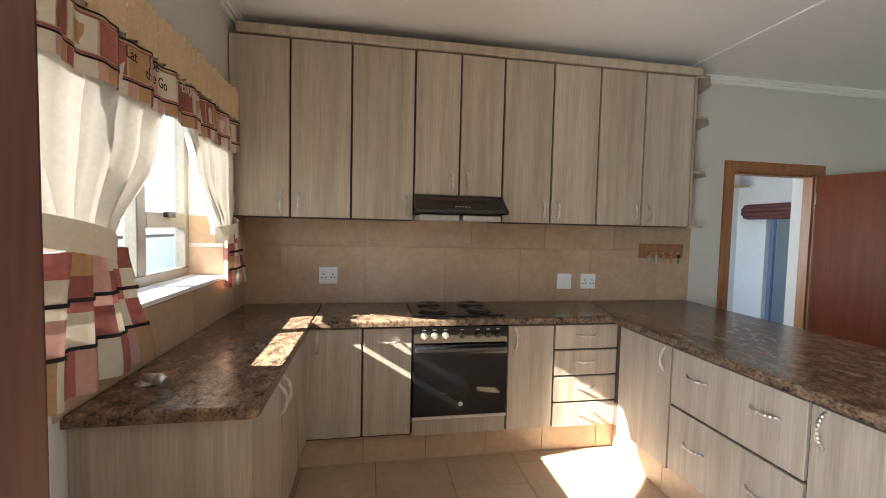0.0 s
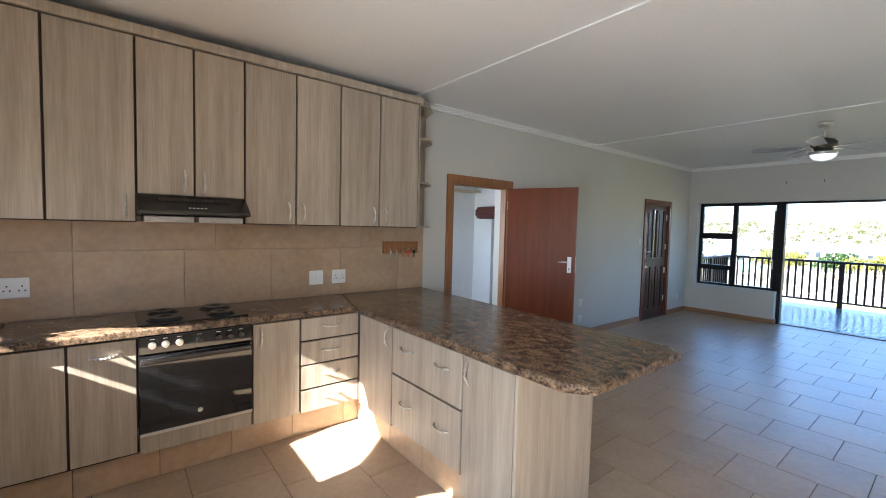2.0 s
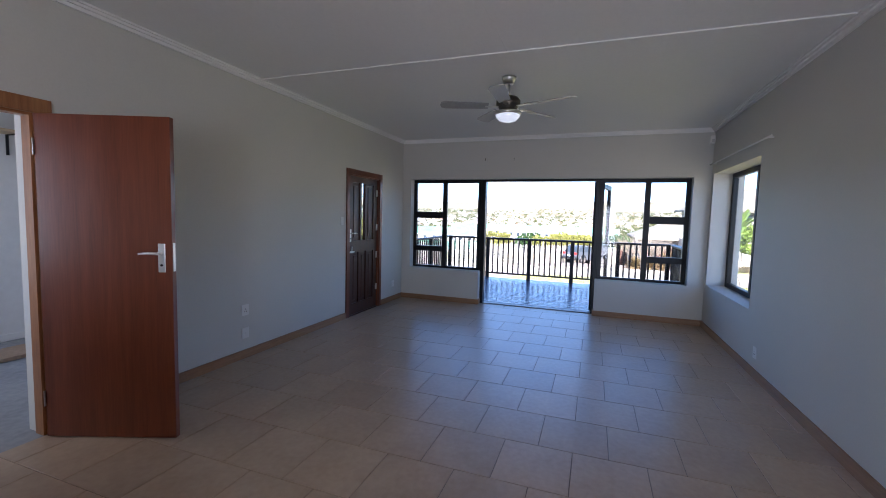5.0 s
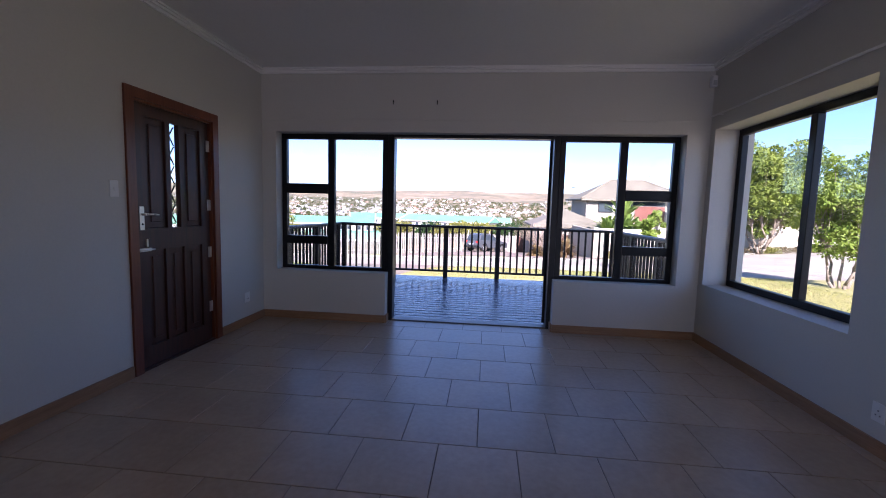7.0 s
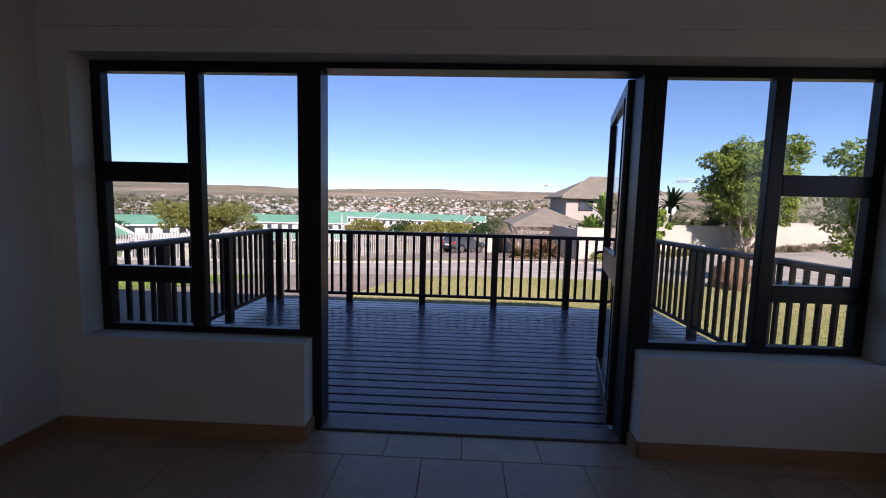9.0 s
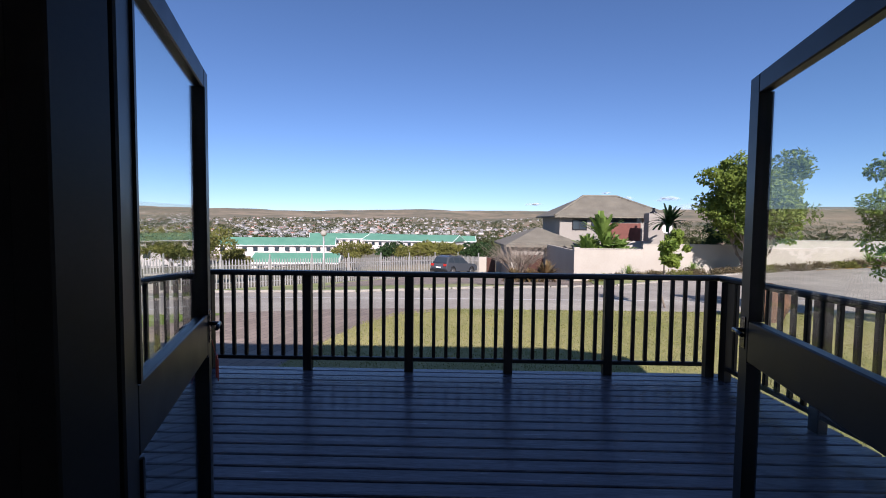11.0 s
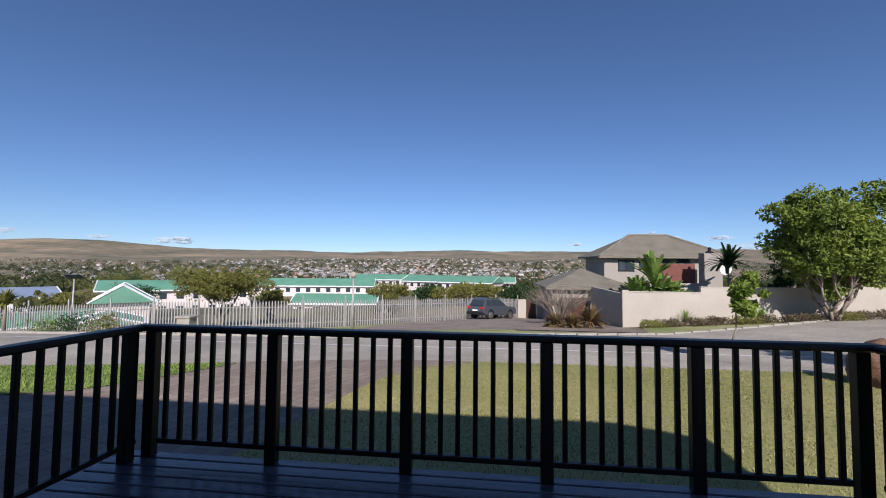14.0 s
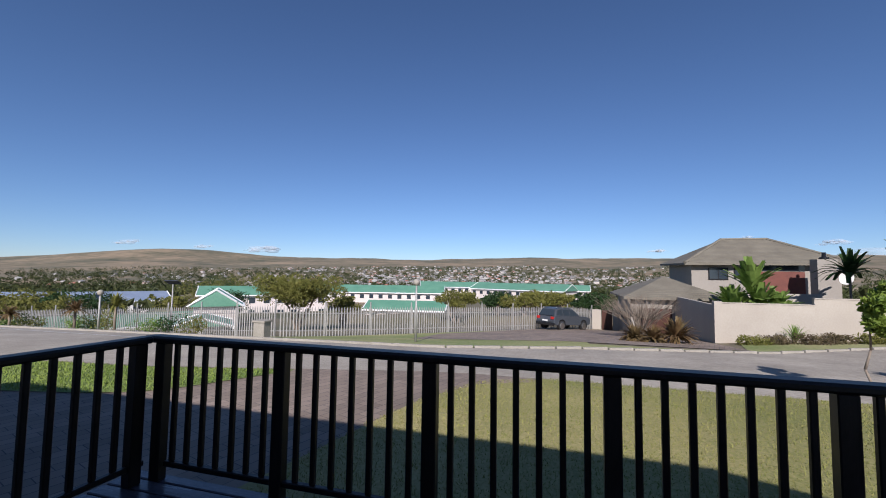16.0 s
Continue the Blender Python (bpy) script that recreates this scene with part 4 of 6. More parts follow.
for w, u, z in (("Lat", 0.39, 2.05), ("Joe", 0.46, 2.07), ("the Go", 0.47, 2.02), ("DARK", 0.605, 2.065)):
    lettering(va, w, u, z, 0.055, M["ink"] if w != "DARK" else M["cream_cloth"])
for name, rows, tail, flip in (
        ("curtain_left", [(2.15, 0.90, 2.16), (1.80, 0.98, 1.98), (1.42, 1.22, 1.68)], [(1.42, 1.22, 1.68), (1.30, 1.18, 1.72), (1.0, 1.12, 1.84)], 0),
        ("curtain_right", [(2.15, 2.14, 2.93), (1.80, 2.36, 2.93), (1.44, 2.64, 2.86)], [(1.44, 2.64, 2.86), (1.34, 2.66, 2.89), (1.13, 2.66, 2.95)], 1)):
    cu = thing(name.rsplit("_", 1)[0], "cream voile curtain tied back, with a coffee print hem", "curtain", "kitchen curtains")
    part("voile", drape(blend_rows(rows, 14), 0.03, 42, 70, -0.045), M["sheer"], cu, "thin cream voile")
    tr = blend_rows(tail, 12)
    k = 6 if not flip else 4
    for i in range(k):
        for j, (r0, r1) in enumerate(((0, 3), (2, 6), (5, 9))):
            part("tail_patch", drape(tr[r0:r1 + 1], 0.022, 30, 8, 0.005 + 0.001 * j, i / k, (i + 1) / k), M[PRINT[(i * 5 + 1 + 2 * j) % 6] if j != 1 else ("red_cloth", "cream_cloth", "plum_cloth", "pink_cloth")[i % 4]], cu)
        for q in range(2):
            part("tail_hem", drape(tr[8:], 0.022, 30, 5, 0.009, (i + q / 2) / k, (i + (q + 1) / 2) / k), M[("red_cloth", "pink_cloth", "ochre_cloth", "cream_cloth")[(i * 2 + q) % 4]], cu)
    for r in ((4, 5), (8, 9)):
        z = tr[r[0]][0]
        part("stripe", drape([(z + 0.008, tr[r[0]][1], tr[r[0]][2]), (z - 0.004, tr[r[0]][1], tr[r[0]][2])], 0.022, 30, 40, 0.0125), M["ink"], cu)
    z, y0, y1 = rows[-1]
    bm = bmesh.new()
    s = -0.10 if not flip else 0.07
    prev = None
    for i in range(13):
        u = i / 12
        x = -2.935 + 0.085 * math.sin(math.pi * u)
        y, zz = y0 - 0.03 + (y1 - y0 + 0.05) * u, z + 0.03 - s * (0.5 - u)
        cur = (bm.verts.new((x, y, zz + 0.045)), bm.verts.new((x, y, zz - 0.045)))
        if prev:
            bm.faces.new((prev[0], cur[0], cur[1], prev[1])).smooth = True
        prev = cur
    part("tieback", bm, M["cream_cloth"], cu, "cream cloth tieback")
bm = bmesh.new()
cyl(bm, (-2.90, VA - 0.03, 2.24), (-2.90, 2.947, 2.24), 0.009)
tagged(part("curtain_rod", bm, M["plastic"]), "thin white curtain rod on the wall above the kitchen window", "curtain rod")


# ---- sockets, switches, small fittings ----
def socket(m, w, h, kind, label, group):
    """A wall plate; local x along the wall, y out of it, z up."""
    ob = thing("wall_socket" if kind != "switch" else "light_switch", label, "socket" if kind != "switch" else "switch", group)
    part("plate", bevel(boxes((-w / 2, w / 2, 0, 0.009, -h / 2, h / 2)), 0.004), M["plastic"], ob, "", m)
    if kind == "socket":
        for cx in ((-w / 4, w / 4) if w > 0.1 else (0,)):
            bm = bmesh.new()
            for dx, dz in ((0, 0.018), (-0.013, -0.008), (0.013, -0.008)):
                cyl(bm, (cx + dx, 0.0085, dz - 0.008), (cx + dx, 0.0098, dz - 0.008), 0.0045, 0.0045, 8)
            part("pin_hole", bm, M["black_enamel"], ob, "", m)
            part("rocker", bevel(boxes((cx - 0.012, cx - 0.002, 0.008, 0.013, 0.028, 0.044)), 0.002, 1), M["plastic"], ob, "", m)
    else:
        part("rocker", bevel(boxes((-0.009, 0.009, 0.008, 0.014, -0.013, 0.013)), 0.003, 1), M["plastic"], ob, "", m)
    return ob


yb = YB - 0.0132
socket(pose(-2.369, yb, 1.143, 0, 0, 180), 0.13, 0.122, "socket", "white double socket on the tiled splashback", "splashback sockets")
socket(pose(-0.535, yb, 1.10, 0, 0, 180), 0.122, 0.122, "switch", "white cooker isolator switch on the tiled splashback", "")
socket(pose(-0.328, yb, 1.10, 0, 0, 180), 0.13, 0.122, "socket", "white double socket on the tiled splashback", "splashback sockets")
socket(pose(3.466, YB, 0.49, 0, 0, 180), 0.09, 0.11, "socket", "white wall socket above the skirting", "wall sockets")
socket(pose(3.466, YB, 0.255, 0, 0, 180), 0.09, 0.11, "switch", "white blank wall plate above the skirting", "")
socket(pose(5.17, YB, 1.39, 0, 0, 180), 0.07, 0.115, "switch", "white light switch beside the side door", "")
socket(pose(6.75, YB, 0.30, 0, 0, 180), 0.09, 0.11, "socket", "white wall socket above the skirting", "wall sockets")
socket(pose(5.012, YF, 0.24, 0, 0, 0), 0.08, 0.11, "socket", "white wall socket above the skirting", "wall sockets")

kr = thing("key_rack", "brown wooden key rack with hanging keys", "key rack")
part("rack_board", bevel(boxes((0.115, 0.52, yb - 0.016, yb, 1.295, 1.412)), 0.004), M["frame_wood"], kr)
for i in range(5):
    x = 0.185 + 0.068 * i
    bm = bmesh.new()
    cyl(bm, (x, yb - 0.016, 1.335), (x, yb - 0.042, 1.332), 0.003, 0.003, 6), cyl(bm, (x, yb - 0.042, 1.332), (x, yb - 0.042, 1.345), 0.003, 0.003, 6)
    hk = part("hook", bm, M["chrome"], kr)
    k = boxes((x - 0.011, x + 0.011, yb - 0.044, yb - 0.04, 1.296, 1.325))
    box(k, x - 0.004, x + 0.004, yb - 0.044, yb - 0.04, 1.252, 1.296)
    part("key", k, (M["chrome"], M["chrome"], M["ochre_cloth"], plain("orange_tag", (0.8, 0.1, 0.02), 0.5), M["black_enamel"])[i], hk)
tp = thing("sink_tap", "small chrome tap fitting on the worktop", "tap")
bm = lathe(bmesh.new(), (-2.84, 1.66, ZT), [(0.03, 0), (0.03, 0.006), (0.018, 0.012), (0.012, 0.03)], 16)
part("base", bm, M["chrome"], tp)
bm = bmesh.new()
cyl(bm, (-2.84, 1.66, ZT + 0.025), (-2.78, 1.625, ZT + 0.03), 0.014, 0.02, 12), cyl(bm, (-2.78, 1.625, ZT + 0.03), (-2.75, 1.61, ZT + 0.022), 0.022, 0.018, 12)
part("spout", bm, M["chrome"], tp)

# ---- living room fittings ----
fx, fy = 4.28, 0.76
fan = thing("ceiling_fan", "brushed nickel ceiling fan with five blades and a frosted lamp bowl", "ceiling fan")
part("canopy", lathe(bmesh.new(), (fx, fy, ZC), [(0.07, 0), (0.068, -0.02), (0.05, -0.055), (0.018, -0.065)], 24), M["chrome"], fan)
bm = bmesh.new()
cyl(bm, (fx, fy, ZC - 0.06), (fx, fy, ZC - 0.19), 0.012)
part("rod", bm, M["chrome"], fan)
part("motor", lathe(bmesh.new(), (fx, fy, ZC - 0.17), [(0.03, 0), (0.09, -0.02), (0.115, -0.05), (0.115, -0.09), (0.09, -0.115), (0.075, -0.15)], 28), plain("dark_nickel", (0.16, 0.14, 0.12), 0.3, 1.0), fan, "dark nickel motor housing")
part("lamp_ring", lathe(bmesh.new(), (fx, fy, ZC - 0.315), [(0.075, 0), (0.125, -0.01), (0.13, -0.03), (0.12, -0.04)], 28), M["chrome"], fan)
bowl = plain("frosted_glass", (0.85, 0.86, 0.86), 0.15)
bowl.node_tree.nodes["Principled BSDF"].inputs["Emission Color"].default_value = (0.93, 0.97, 1.0, 1)
bowl.node_tree.nodes["Principled BSDF"].inputs["Emission Strength"].default_value = 0.07
part("lamp_bowl", lathe(bmesh.new(), (fx, fy, ZC - 0.35), [(0.118, 0), (0.11, -0.025), (0.08, -0.055), (0.03, -0.07), (0.001, -0.072)], 28), bowl, fan, "frosted white glass bowl")
fan_wood = surf("fan_blade", (0.33, 0.32, 0.31), (0.42, 0.41, 0.4), 6, 0.35)
for i in range(5):
    m = pose(fx, fy, ZC - 0.275, 0, 0, 110 + 72 * i)
    bm = boxes((0.09, 0.22, -0.022, 0.022, -0.006, 0.0))
    part("blade_arm", bevel(bm, 0.003, 1), M["chrome"], fan, "", m)
    bm = prism(bmesh.new(), [(0.19, -0.055), (0.60, -0.07), (0.64, -0.05), (0.65, 0.0), (0.64, 0.05), (0.60, 0.07), (0.19, 0.055)], 0.0, 0.008)
    part("blade", bm, fan_wood, fan, "pale grey fan blade", m @ pose(0, 0, 0, 11, 0, 0))
se = thing("motion_sensor", "small white alarm sensor in the ceiling corner", "sensor")
part("case", bevel(boxes((7.035, 7.095, YF + 0.003, YF + 0.055, 2.60, 2.71)), 0.008), M["plastic"], se)
part("lens", bevel(boxes((7.03, 7.036, YF + 0.014, YF + 0.046, 2.615, 2.66)), 0.002, 1), plain("milky_lens", (0.5, 0.5, 0.48), 0.2), se)
struct("trim", boxes((XR - 0.008, XR, YF + 0.05, YB - 0.03, 2.268, 2.286)), M["wall"], "painted batten across the veranda wall", "trim")
ct = thing("curtain_track", "thin white curtain track above the side window", "curtain track")
bm = bmesh.new()
cyl(bm, (4.9, YF + 0.05, 2.30), (7.0, YF + 0.05, 2.30), 0.009)
part("track", bm, M["plastic"], ct)
for x in (5.0, 6.9):
    part("bracket", boxes((x - 0.01, x + 0.01, YF, YF + 0.05, 2.295, 2.305)), M["plastic"], ct)
for y in (1.68, 1.20):
    tagged(part("ceiling_hook", cyl(cyl(bmesh.new(), (XR - 0.001, y, 2.47), (XR - 0.03, y, 2.47), 0.005), (XR - 0.03, y, 2.475), (XR - 0.03, y, 2.43), 0.005), M["black_enamel"]), "small dark hook on the veranda wall", "hook", "wall hooks")

# ---- store room behind the open door ----
RX0, RX1, RY0, RY1, RZ = 0.1, 3.8, YB + 0.2, 5.92, 2.62
struct("store_floor", boxes((RX0, RX1, YB, RY1, -0.15, -0.006)), M["concrete"], "bare grey screed floor", "floor")
NY0, NY1, NZ0, NZ1 = 4.35, 5.42, 0.06, 1.86
# The gap in the RX0 side is unseen, added only for the fill lamp.
struct("store_wall", boxes((RX0 - 0.15, RX1 + 0.2, RY1, RY1 + 0.2, -0.9, 2.9), (RX0 - 0.15, RX0, RY0, 3.9, -0.9, 2.9), (RX0 - 0.15, RX0, 5.6, RY1, -0.9, 2.9), (RX0 - 0.15, RX0, 3.9, 5.6, -0.9, 0.9), (RX0 - 0.15, RX0, 3.9, 5.6, 2.1, 2.9), (RX1, RX1 + 0.2, RY0, NY0, -0.9, 2.9), (RX1, RX1 + 0.2, NY1, RY1, -0.9, 2.9),
                           (RX1, RX1 + 0.2, NY0, NY1, NZ1, 2.9), (RX1, RX1 + 0.2, NY0, NY1, -0.9, NZ0)), M["white"], "white painted store room wall", "wall")
# Second box: unseen slab added to keep direct sun out of the lamp's opening.
struct("store_ceiling", boxes((RX0, RX1, RY0, RY1, RZ, RZ + 0.1), (-3.0, RX1 + 0.3, RY0, RY1 + 0.4, 2.9, 3.0)), M["ceiling"], "white store room ceiling, with an added slab above that blocks the sun", "ceiling")
struct("store_baseboard", boxes((RX0, RX1, RY1 - 0.015, RY1, 0, 0.07), (RX1 - 0.015, RX1, NY1, RY1 - 0.016, 0, 0.07)), M["white"], "white skirting board", "baseboard")
blue = plain("blue_grey_frame", (0.16, 0.2, 0.3), 0.4)
window("window_5", RX1 + 0.1, [(NY0, NY0 + 0.06, NZ0, NZ1), (NY1 - 0.06, NY1, NZ0, NZ1), (NY0 + 0.06, NY1 - 0.06, NZ1 - 0.06, NZ1), (NY0 + 0.06, NY1 - 0.06, NZ0, NZ0 + 0.06)], [(NY0 + 0.03, NY1 - 0.03, NZ0 + 0.03, NZ1 - 0.03)], blue, "tall window with a blue-grey frame")
bl = thing("roller_blind", "rolled-up maroon bamboo blind above the window", "blind")
bm = bmesh.new()
for i in range(9):
    a = 2 * math.pi * i / 9
    cyl(bm, (RX1 - 0.14 + 0.085 * math.cos(a), NY0 - 0.1, 1.85 + 0.085 * math.sin(a)), (RX1 - 0.14 + 0.085 * math.cos(a), NY1 + 0.2, 1.85 + 0.085 * math.sin(a)), 0.034, None, 10)
part("roll", bm, surf("maroon_bamboo", (0.1, 0.03, 0.025), (0.18, 0.06, 0.05), 8, 0.6, 0.2), bl)
part("headrail", boxes((RX1 - 0.06, RX1, NY0 - 0.1, NY1 + 0.2, 1.92, 1.97)), M["dark_door"], bl)
sf = thing("store_shelf", "plain pine shelf on black brackets", "shelf")
part("board", boxes((1.9, 3.7, RY1 - 0.28, RY1, 2.24, 2.265)), surf("pine", (0.5, 0.36, 0.2), (0.6, 0.46, 0.29), 3, 0.5, 0.05, stretch=(1, 8, 8)), sf)
for x in (2.26, 2.92):
    part("bracket", boxes((x - 0.012, x + 0.012, RY1 - 0.22, RY1, 2.228, 2.24), (x - 0.012, x + 0.012, RY1 - 0.012, RY1, 2.02, 2.228)), M["black_enamel"], sf)
gr = thing("burglar_grille", "dark steel burglar grille leaning on the wall", "grille")
part("grille_frame", boxes((1.93, 1.955, RY1 - 0.05, RY1 - 0.025, 0.02, 1.8), (2.285, 2.31, RY1 - 0.05, RY1 - 0.025, 0.02, 1.8),
                           (1.955, 2.285, RY1 - 0.05, RY1 - 0.025, 0.02, 0.045), (1.955, 2.285, RY1 - 0.05, RY1 - 0.025, 1.775, 1.8)), M["dark_door"], gr)
for z in (0.47, 0.91, 1.35):
    part("grille_rail", boxes((1.955, 2.285, RY1 - 0.044, RY1 - 0.032, z, z + 0.012)), M["black_enamel"], gr)
for x in (2.06, 2.17):
    part("grille_bar", boxes((x, x + 0.01, RY1 - 0.043, RY1 - 0.033, 0.045, 1.775)), M["alu_grey"], gr)
pr = thing("pipe_rail", "thin grey pipe rail clipped to the store room wall", "rail")
part("pipe", cyl(bmesh.new(), (1.4, RY1 - 0.04, 1.86), (2.36, RY1 - 0.04, 1.86), 0.012), M["alu_grey"], pr)
part("clip", boxes((2.3, 2.33, RY1 - 0.05, RY1, 1.84, 1.90)), M["alu_grey"], pr)
bd = tagged(part("board_panel", bevel(boxes((1.95, 2.85, 5.1, 5.5, 0.0, 0.035)), 0.003, 1), surf("raw_board", (0.3, 0.2, 0.13), (0.4, 0.28, 0.19), 4, 0.7)), "loose brown board lying on the screed floor", "board")
pc = thing("paint_tin", "white and grey paint tin on the floor", "paint tin")
part("tin", lathe(bmesh.new(), (3.25, 5.55, 0), [(0.07, 0), (0.07, 0.16), (0.062, 0.165)], 20), M["plastic"], pc)
part("lid", lathe(bmesh.new(), (3.25, 5.55, 0.166), [(0.066, 0), (0.066, 0.012), (0.05, 0.012)], 20), M["alu_grey"], pc)



# ---- garden, road ----
def strip(xa, xb, y0, y1, nx, ny, lift):
    """A surface lying on the land between the lines xa(y) and xb(y)."""
    bm = bmesh.new()
    rows = []
    for j in range(ny + 1):
        y = y0 + (y1 - y0) * j / ny
        a, b = xa(y), xb(y)
        rows.append([bm.verts.new((a + (b - a) * i / nx, y, gz(a + (b - a) * i / nx, y) + lift)) for i in range(nx + 1)])
    for a, b in zip(rows, rows[1:]):
        for i in range(nx):
            bm.faces.new((a[i], a[i + 1], b[i + 1], b[i])).smooth = True
    return bm


def paver_material(name, c1, c2, cj, size, rot=0.0):
    m = bpy.data.materials.new(name)
    m.use_nodes = True
    n, l = m.node_tree.nodes, m.node_tree.links
    tc, br, ns, mx = n.new("ShaderNodeTexCoord"), n.new("ShaderNodeTexBrick"), n.new("ShaderNodeTexNoise"), n.new("ShaderNodeMixRGB")
    mp = n.new("ShaderNodeMapping")
    mp.inputs["Rotation"].default_value[2] = rot
    l.new(tc.outputs["Object"], mp.inputs[0])
    l.new(mp.outputs[0], br.inputs["Vector"])
    br.inputs["Scale"].default_value = 1.0
    br.inputs["Brick Width"].default_value, br.inputs["Row Height"].default_value, br.inputs["Mortar Size"].default_value = size, size / 2, 0.006
    br.inputs["Color1"].default_value, br.inputs["Color2"].default_value, br.inputs["Mortar"].default_value = (*c1, 1), (*c2, 1), (*cj, 1)
    l.new(mp.outputs[0], ns.inputs["Vector"])
    ns.inputs["Scale"].default_value, ns.inputs["Detail"].default_value = 0.5, 6
    mx.blend_type, mx.inputs[0].default_value = "OVERLAY", 0.5
    l.new(br.outputs["Color"], mx.inputs[1])
    l.new(ns.outputs["Fac"], mx.inputs[2])
    l.new(mx.outputs[0], n["Principled BSDF"].inputs["Base Color"])
    n["Principled BSDF"].inputs["Roughness"].default_value = 0.85
    return m


M["road"] = paver_material("road_pavers", (0.31, 0.27, 0.215), (0.37, 0.325, 0.262), (0.23, 0.2, 0.165), 0.22, 0.785)
M["drive"] = paver_material("driveway_pavers", (0.19, 0.145, 0.11), (0.26, 0.2, 0.155), (0.08, 0.065, 0.06), 0.4, 0.3)
M["green_grass"] = surf("green_verge", (0.10, 0.15, 0.025), (0.21, 0.25, 0.06), 0.8, 0.9, 0.5, fine=50, bdist=0.03)
M["verge_grass"] = surf("worn_verge_grass", (0.14, 0.19, 0.04), (0.34, 0.31, 0.14), 0.22, 0.9, 0.5, fine=30, bdist=0.03)
M["dry_grass"] = surf("dry_lawn", (0.15, 0.16, 0.04), (0.36, 0.30, 0.13), 0.35, 0.9, 0.6, fine=70, bdist=0.03)


def road_near(y):
    return lerp_rows([(3.0, 18.1), (6.4, 16.9), (10, 15.9), (14, 15.4), (24, 14.5), (80, 12.0)], y) if y > 3 else 18.1 + 0.012 * max(-y, 0) ** 1.35


def road_far(y):
    return 23.3 + min(max(0.41 * (5 - y), 0), 9.6)


LAWN_EDGE = [(7.0, 4.6), (11.0, 4.1), (14.0, 3.3), (16.0, 2.85), (17.4, 2.1), (18.1, 1.0)]


def lawn_y(x):
    return lerp_rows(LAWN_EDGE, x)


bm = bmesh.new()
rows = []
for i in range(61):
    x = 7.2 + (18.6 - 7.2) * i / 60
    rows.append([])
    for j in range(41):
        u = j / 40
        y = lawn_y(x) * (1 - u) + (-60) * u ** 1.6 if u > 0 else lawn_y(x)
        xx = 7.2 + (road_near(y) - 7.2) * i / 60
        rows[-1].append(bm.verts.new((xx, y, gz(xx, y) + 0.012)))
for a, b in zip(rows, rows[1:]):
    for j in range(40):
        bm.faces.new((a[j], a[j + 1], b[j + 1], b[j])).smooth = True
struct("lawn", bm, M["dry_grass"], "dry yellow-green lawn in front of the deck", "lawn")
struct("driveway", strip(lambda y: 6.0, lambda y: road_near(y) + 0.02, 0.5, 30, 30, 60, 0.006), M["drive"], "brown paved driveway", "driveway")
struct("road", strip(road_near, road_far, -70, 75, 12, 120, 0.01), M["road"], "grey brick-paved street", "road")
struct("road_line", strip(lambda y: 20.7 + 0.016 * max(-y, 0) ** 1.3, lambda y: 20.8 + 0.016 * max(-y, 0) ** 1.3, -70, 75, 1, 120, 0.016), M["plastic"], "white painted line along the street", "road marking")
struct("road_line_yellow", strip(lambda y: road_far(y) - 0.75, lambda y: road_far(y) - 0.6, -48, -22, 1, 30, 0.016), plain("yellow_paint", (0.6, 0.3, 0.02), 0.8), "yellow painted line along the street", "road marking")
# left verge between driveway and street
struct("verge_left", strip(lambda y: lerp_rows([(6.4, 16.6), (7.6, 14.25), (8.6, 13.8), (14, 12.6), (26, 10.5)], y), lambda y: road_near(y) - 0.12, 6.4, 26, 6, 40, 0.02), M["green_grass"], "green grass verge beside the driveway", "verge")
struct("verge_far", strip(lambda y: road_far(y) + 0.16, lambda y: max(28.6, road_far(y) + 1.2) if y > -9 else max(34.5, road_far(y) + 1.0), -70, 75, 8, 100, 0.02), M["verge_grass"], "green grass verge across the street", "verge")
kb = struct("kerb", strip(lambda y: road_far(y) + 0.0, lambda y: road_far(y) + 0.005, -70, 75, 1, 2, 0.02), M["kerb"], "pale concrete kerb along the street", "kerb")
kerb_me = mesh_of("kerb_stone", bevel(boxes((0, 0.15, -0.4985, 0.4985, -0.1, 0.09)), 0.006, 1), M["kerb"])
for i in range(100):
    y = -48 + i
    x = road_far(y)
    o = new("kerb_stone", kerb_me)
    o.matrix_basis = pose(x, y, gz(x, y), 0, 0, math.degrees(math.atan2(road_far(y - 0.5) - road_far(y + 0.5), 1.0)))
    o.parent = kb
struct("fence_verge", strip(lambda y: 28.5, lambda y: min(47.5, 49.0 - (y + 2.9) * 0.955) - 0.6, -1.0, 17.0, 14, 24, 0.025), M["verge_grass"], "worn dry grass strip along the fence", "verge")
struct("neighbour_drive", strip(lambda y: 29.5, lambda y: min(49.0, 46.0 - max(y - 1.0, 0) * 1.5), -7.8, 8, 20, 20, 0.036), M["drive"], "brown paved forecourt across the street", "driveway")


# grass blades on the lawn and verge
rng = np.random.default_rng(2)
n = 70000
gy = rng.uniform(-9.5, 3.6, n)
gx = rng.uniform(10.7, 18.2, n)
keep_ = gy < np.interp(gx, [p[0] for p in LAWN_EDGE], [p[1] for p in LAWN_EDGE]) - 0.05
gx, gy = gx[keep_], gy[keep_]
gh = np.array([gz(a, b) for a, b in zip(gx, gy)]) + 0.012
ang, tall, wide = rng.uniform(0, 6.283, len(gx)), rng.uniform(0.015, 0.045, len(gx)), rng.uniform(0.003, 0.007, len(gx))
tip = np.stack([gx + rng.normal(0, 0.02, len(gx)), gy + rng.normal(0, 0.02, len(gx)), gh + tall], 1)
a0 = np.stack([gx - wide * np.cos(ang), gy - wide * np.sin(ang), gh], 1)
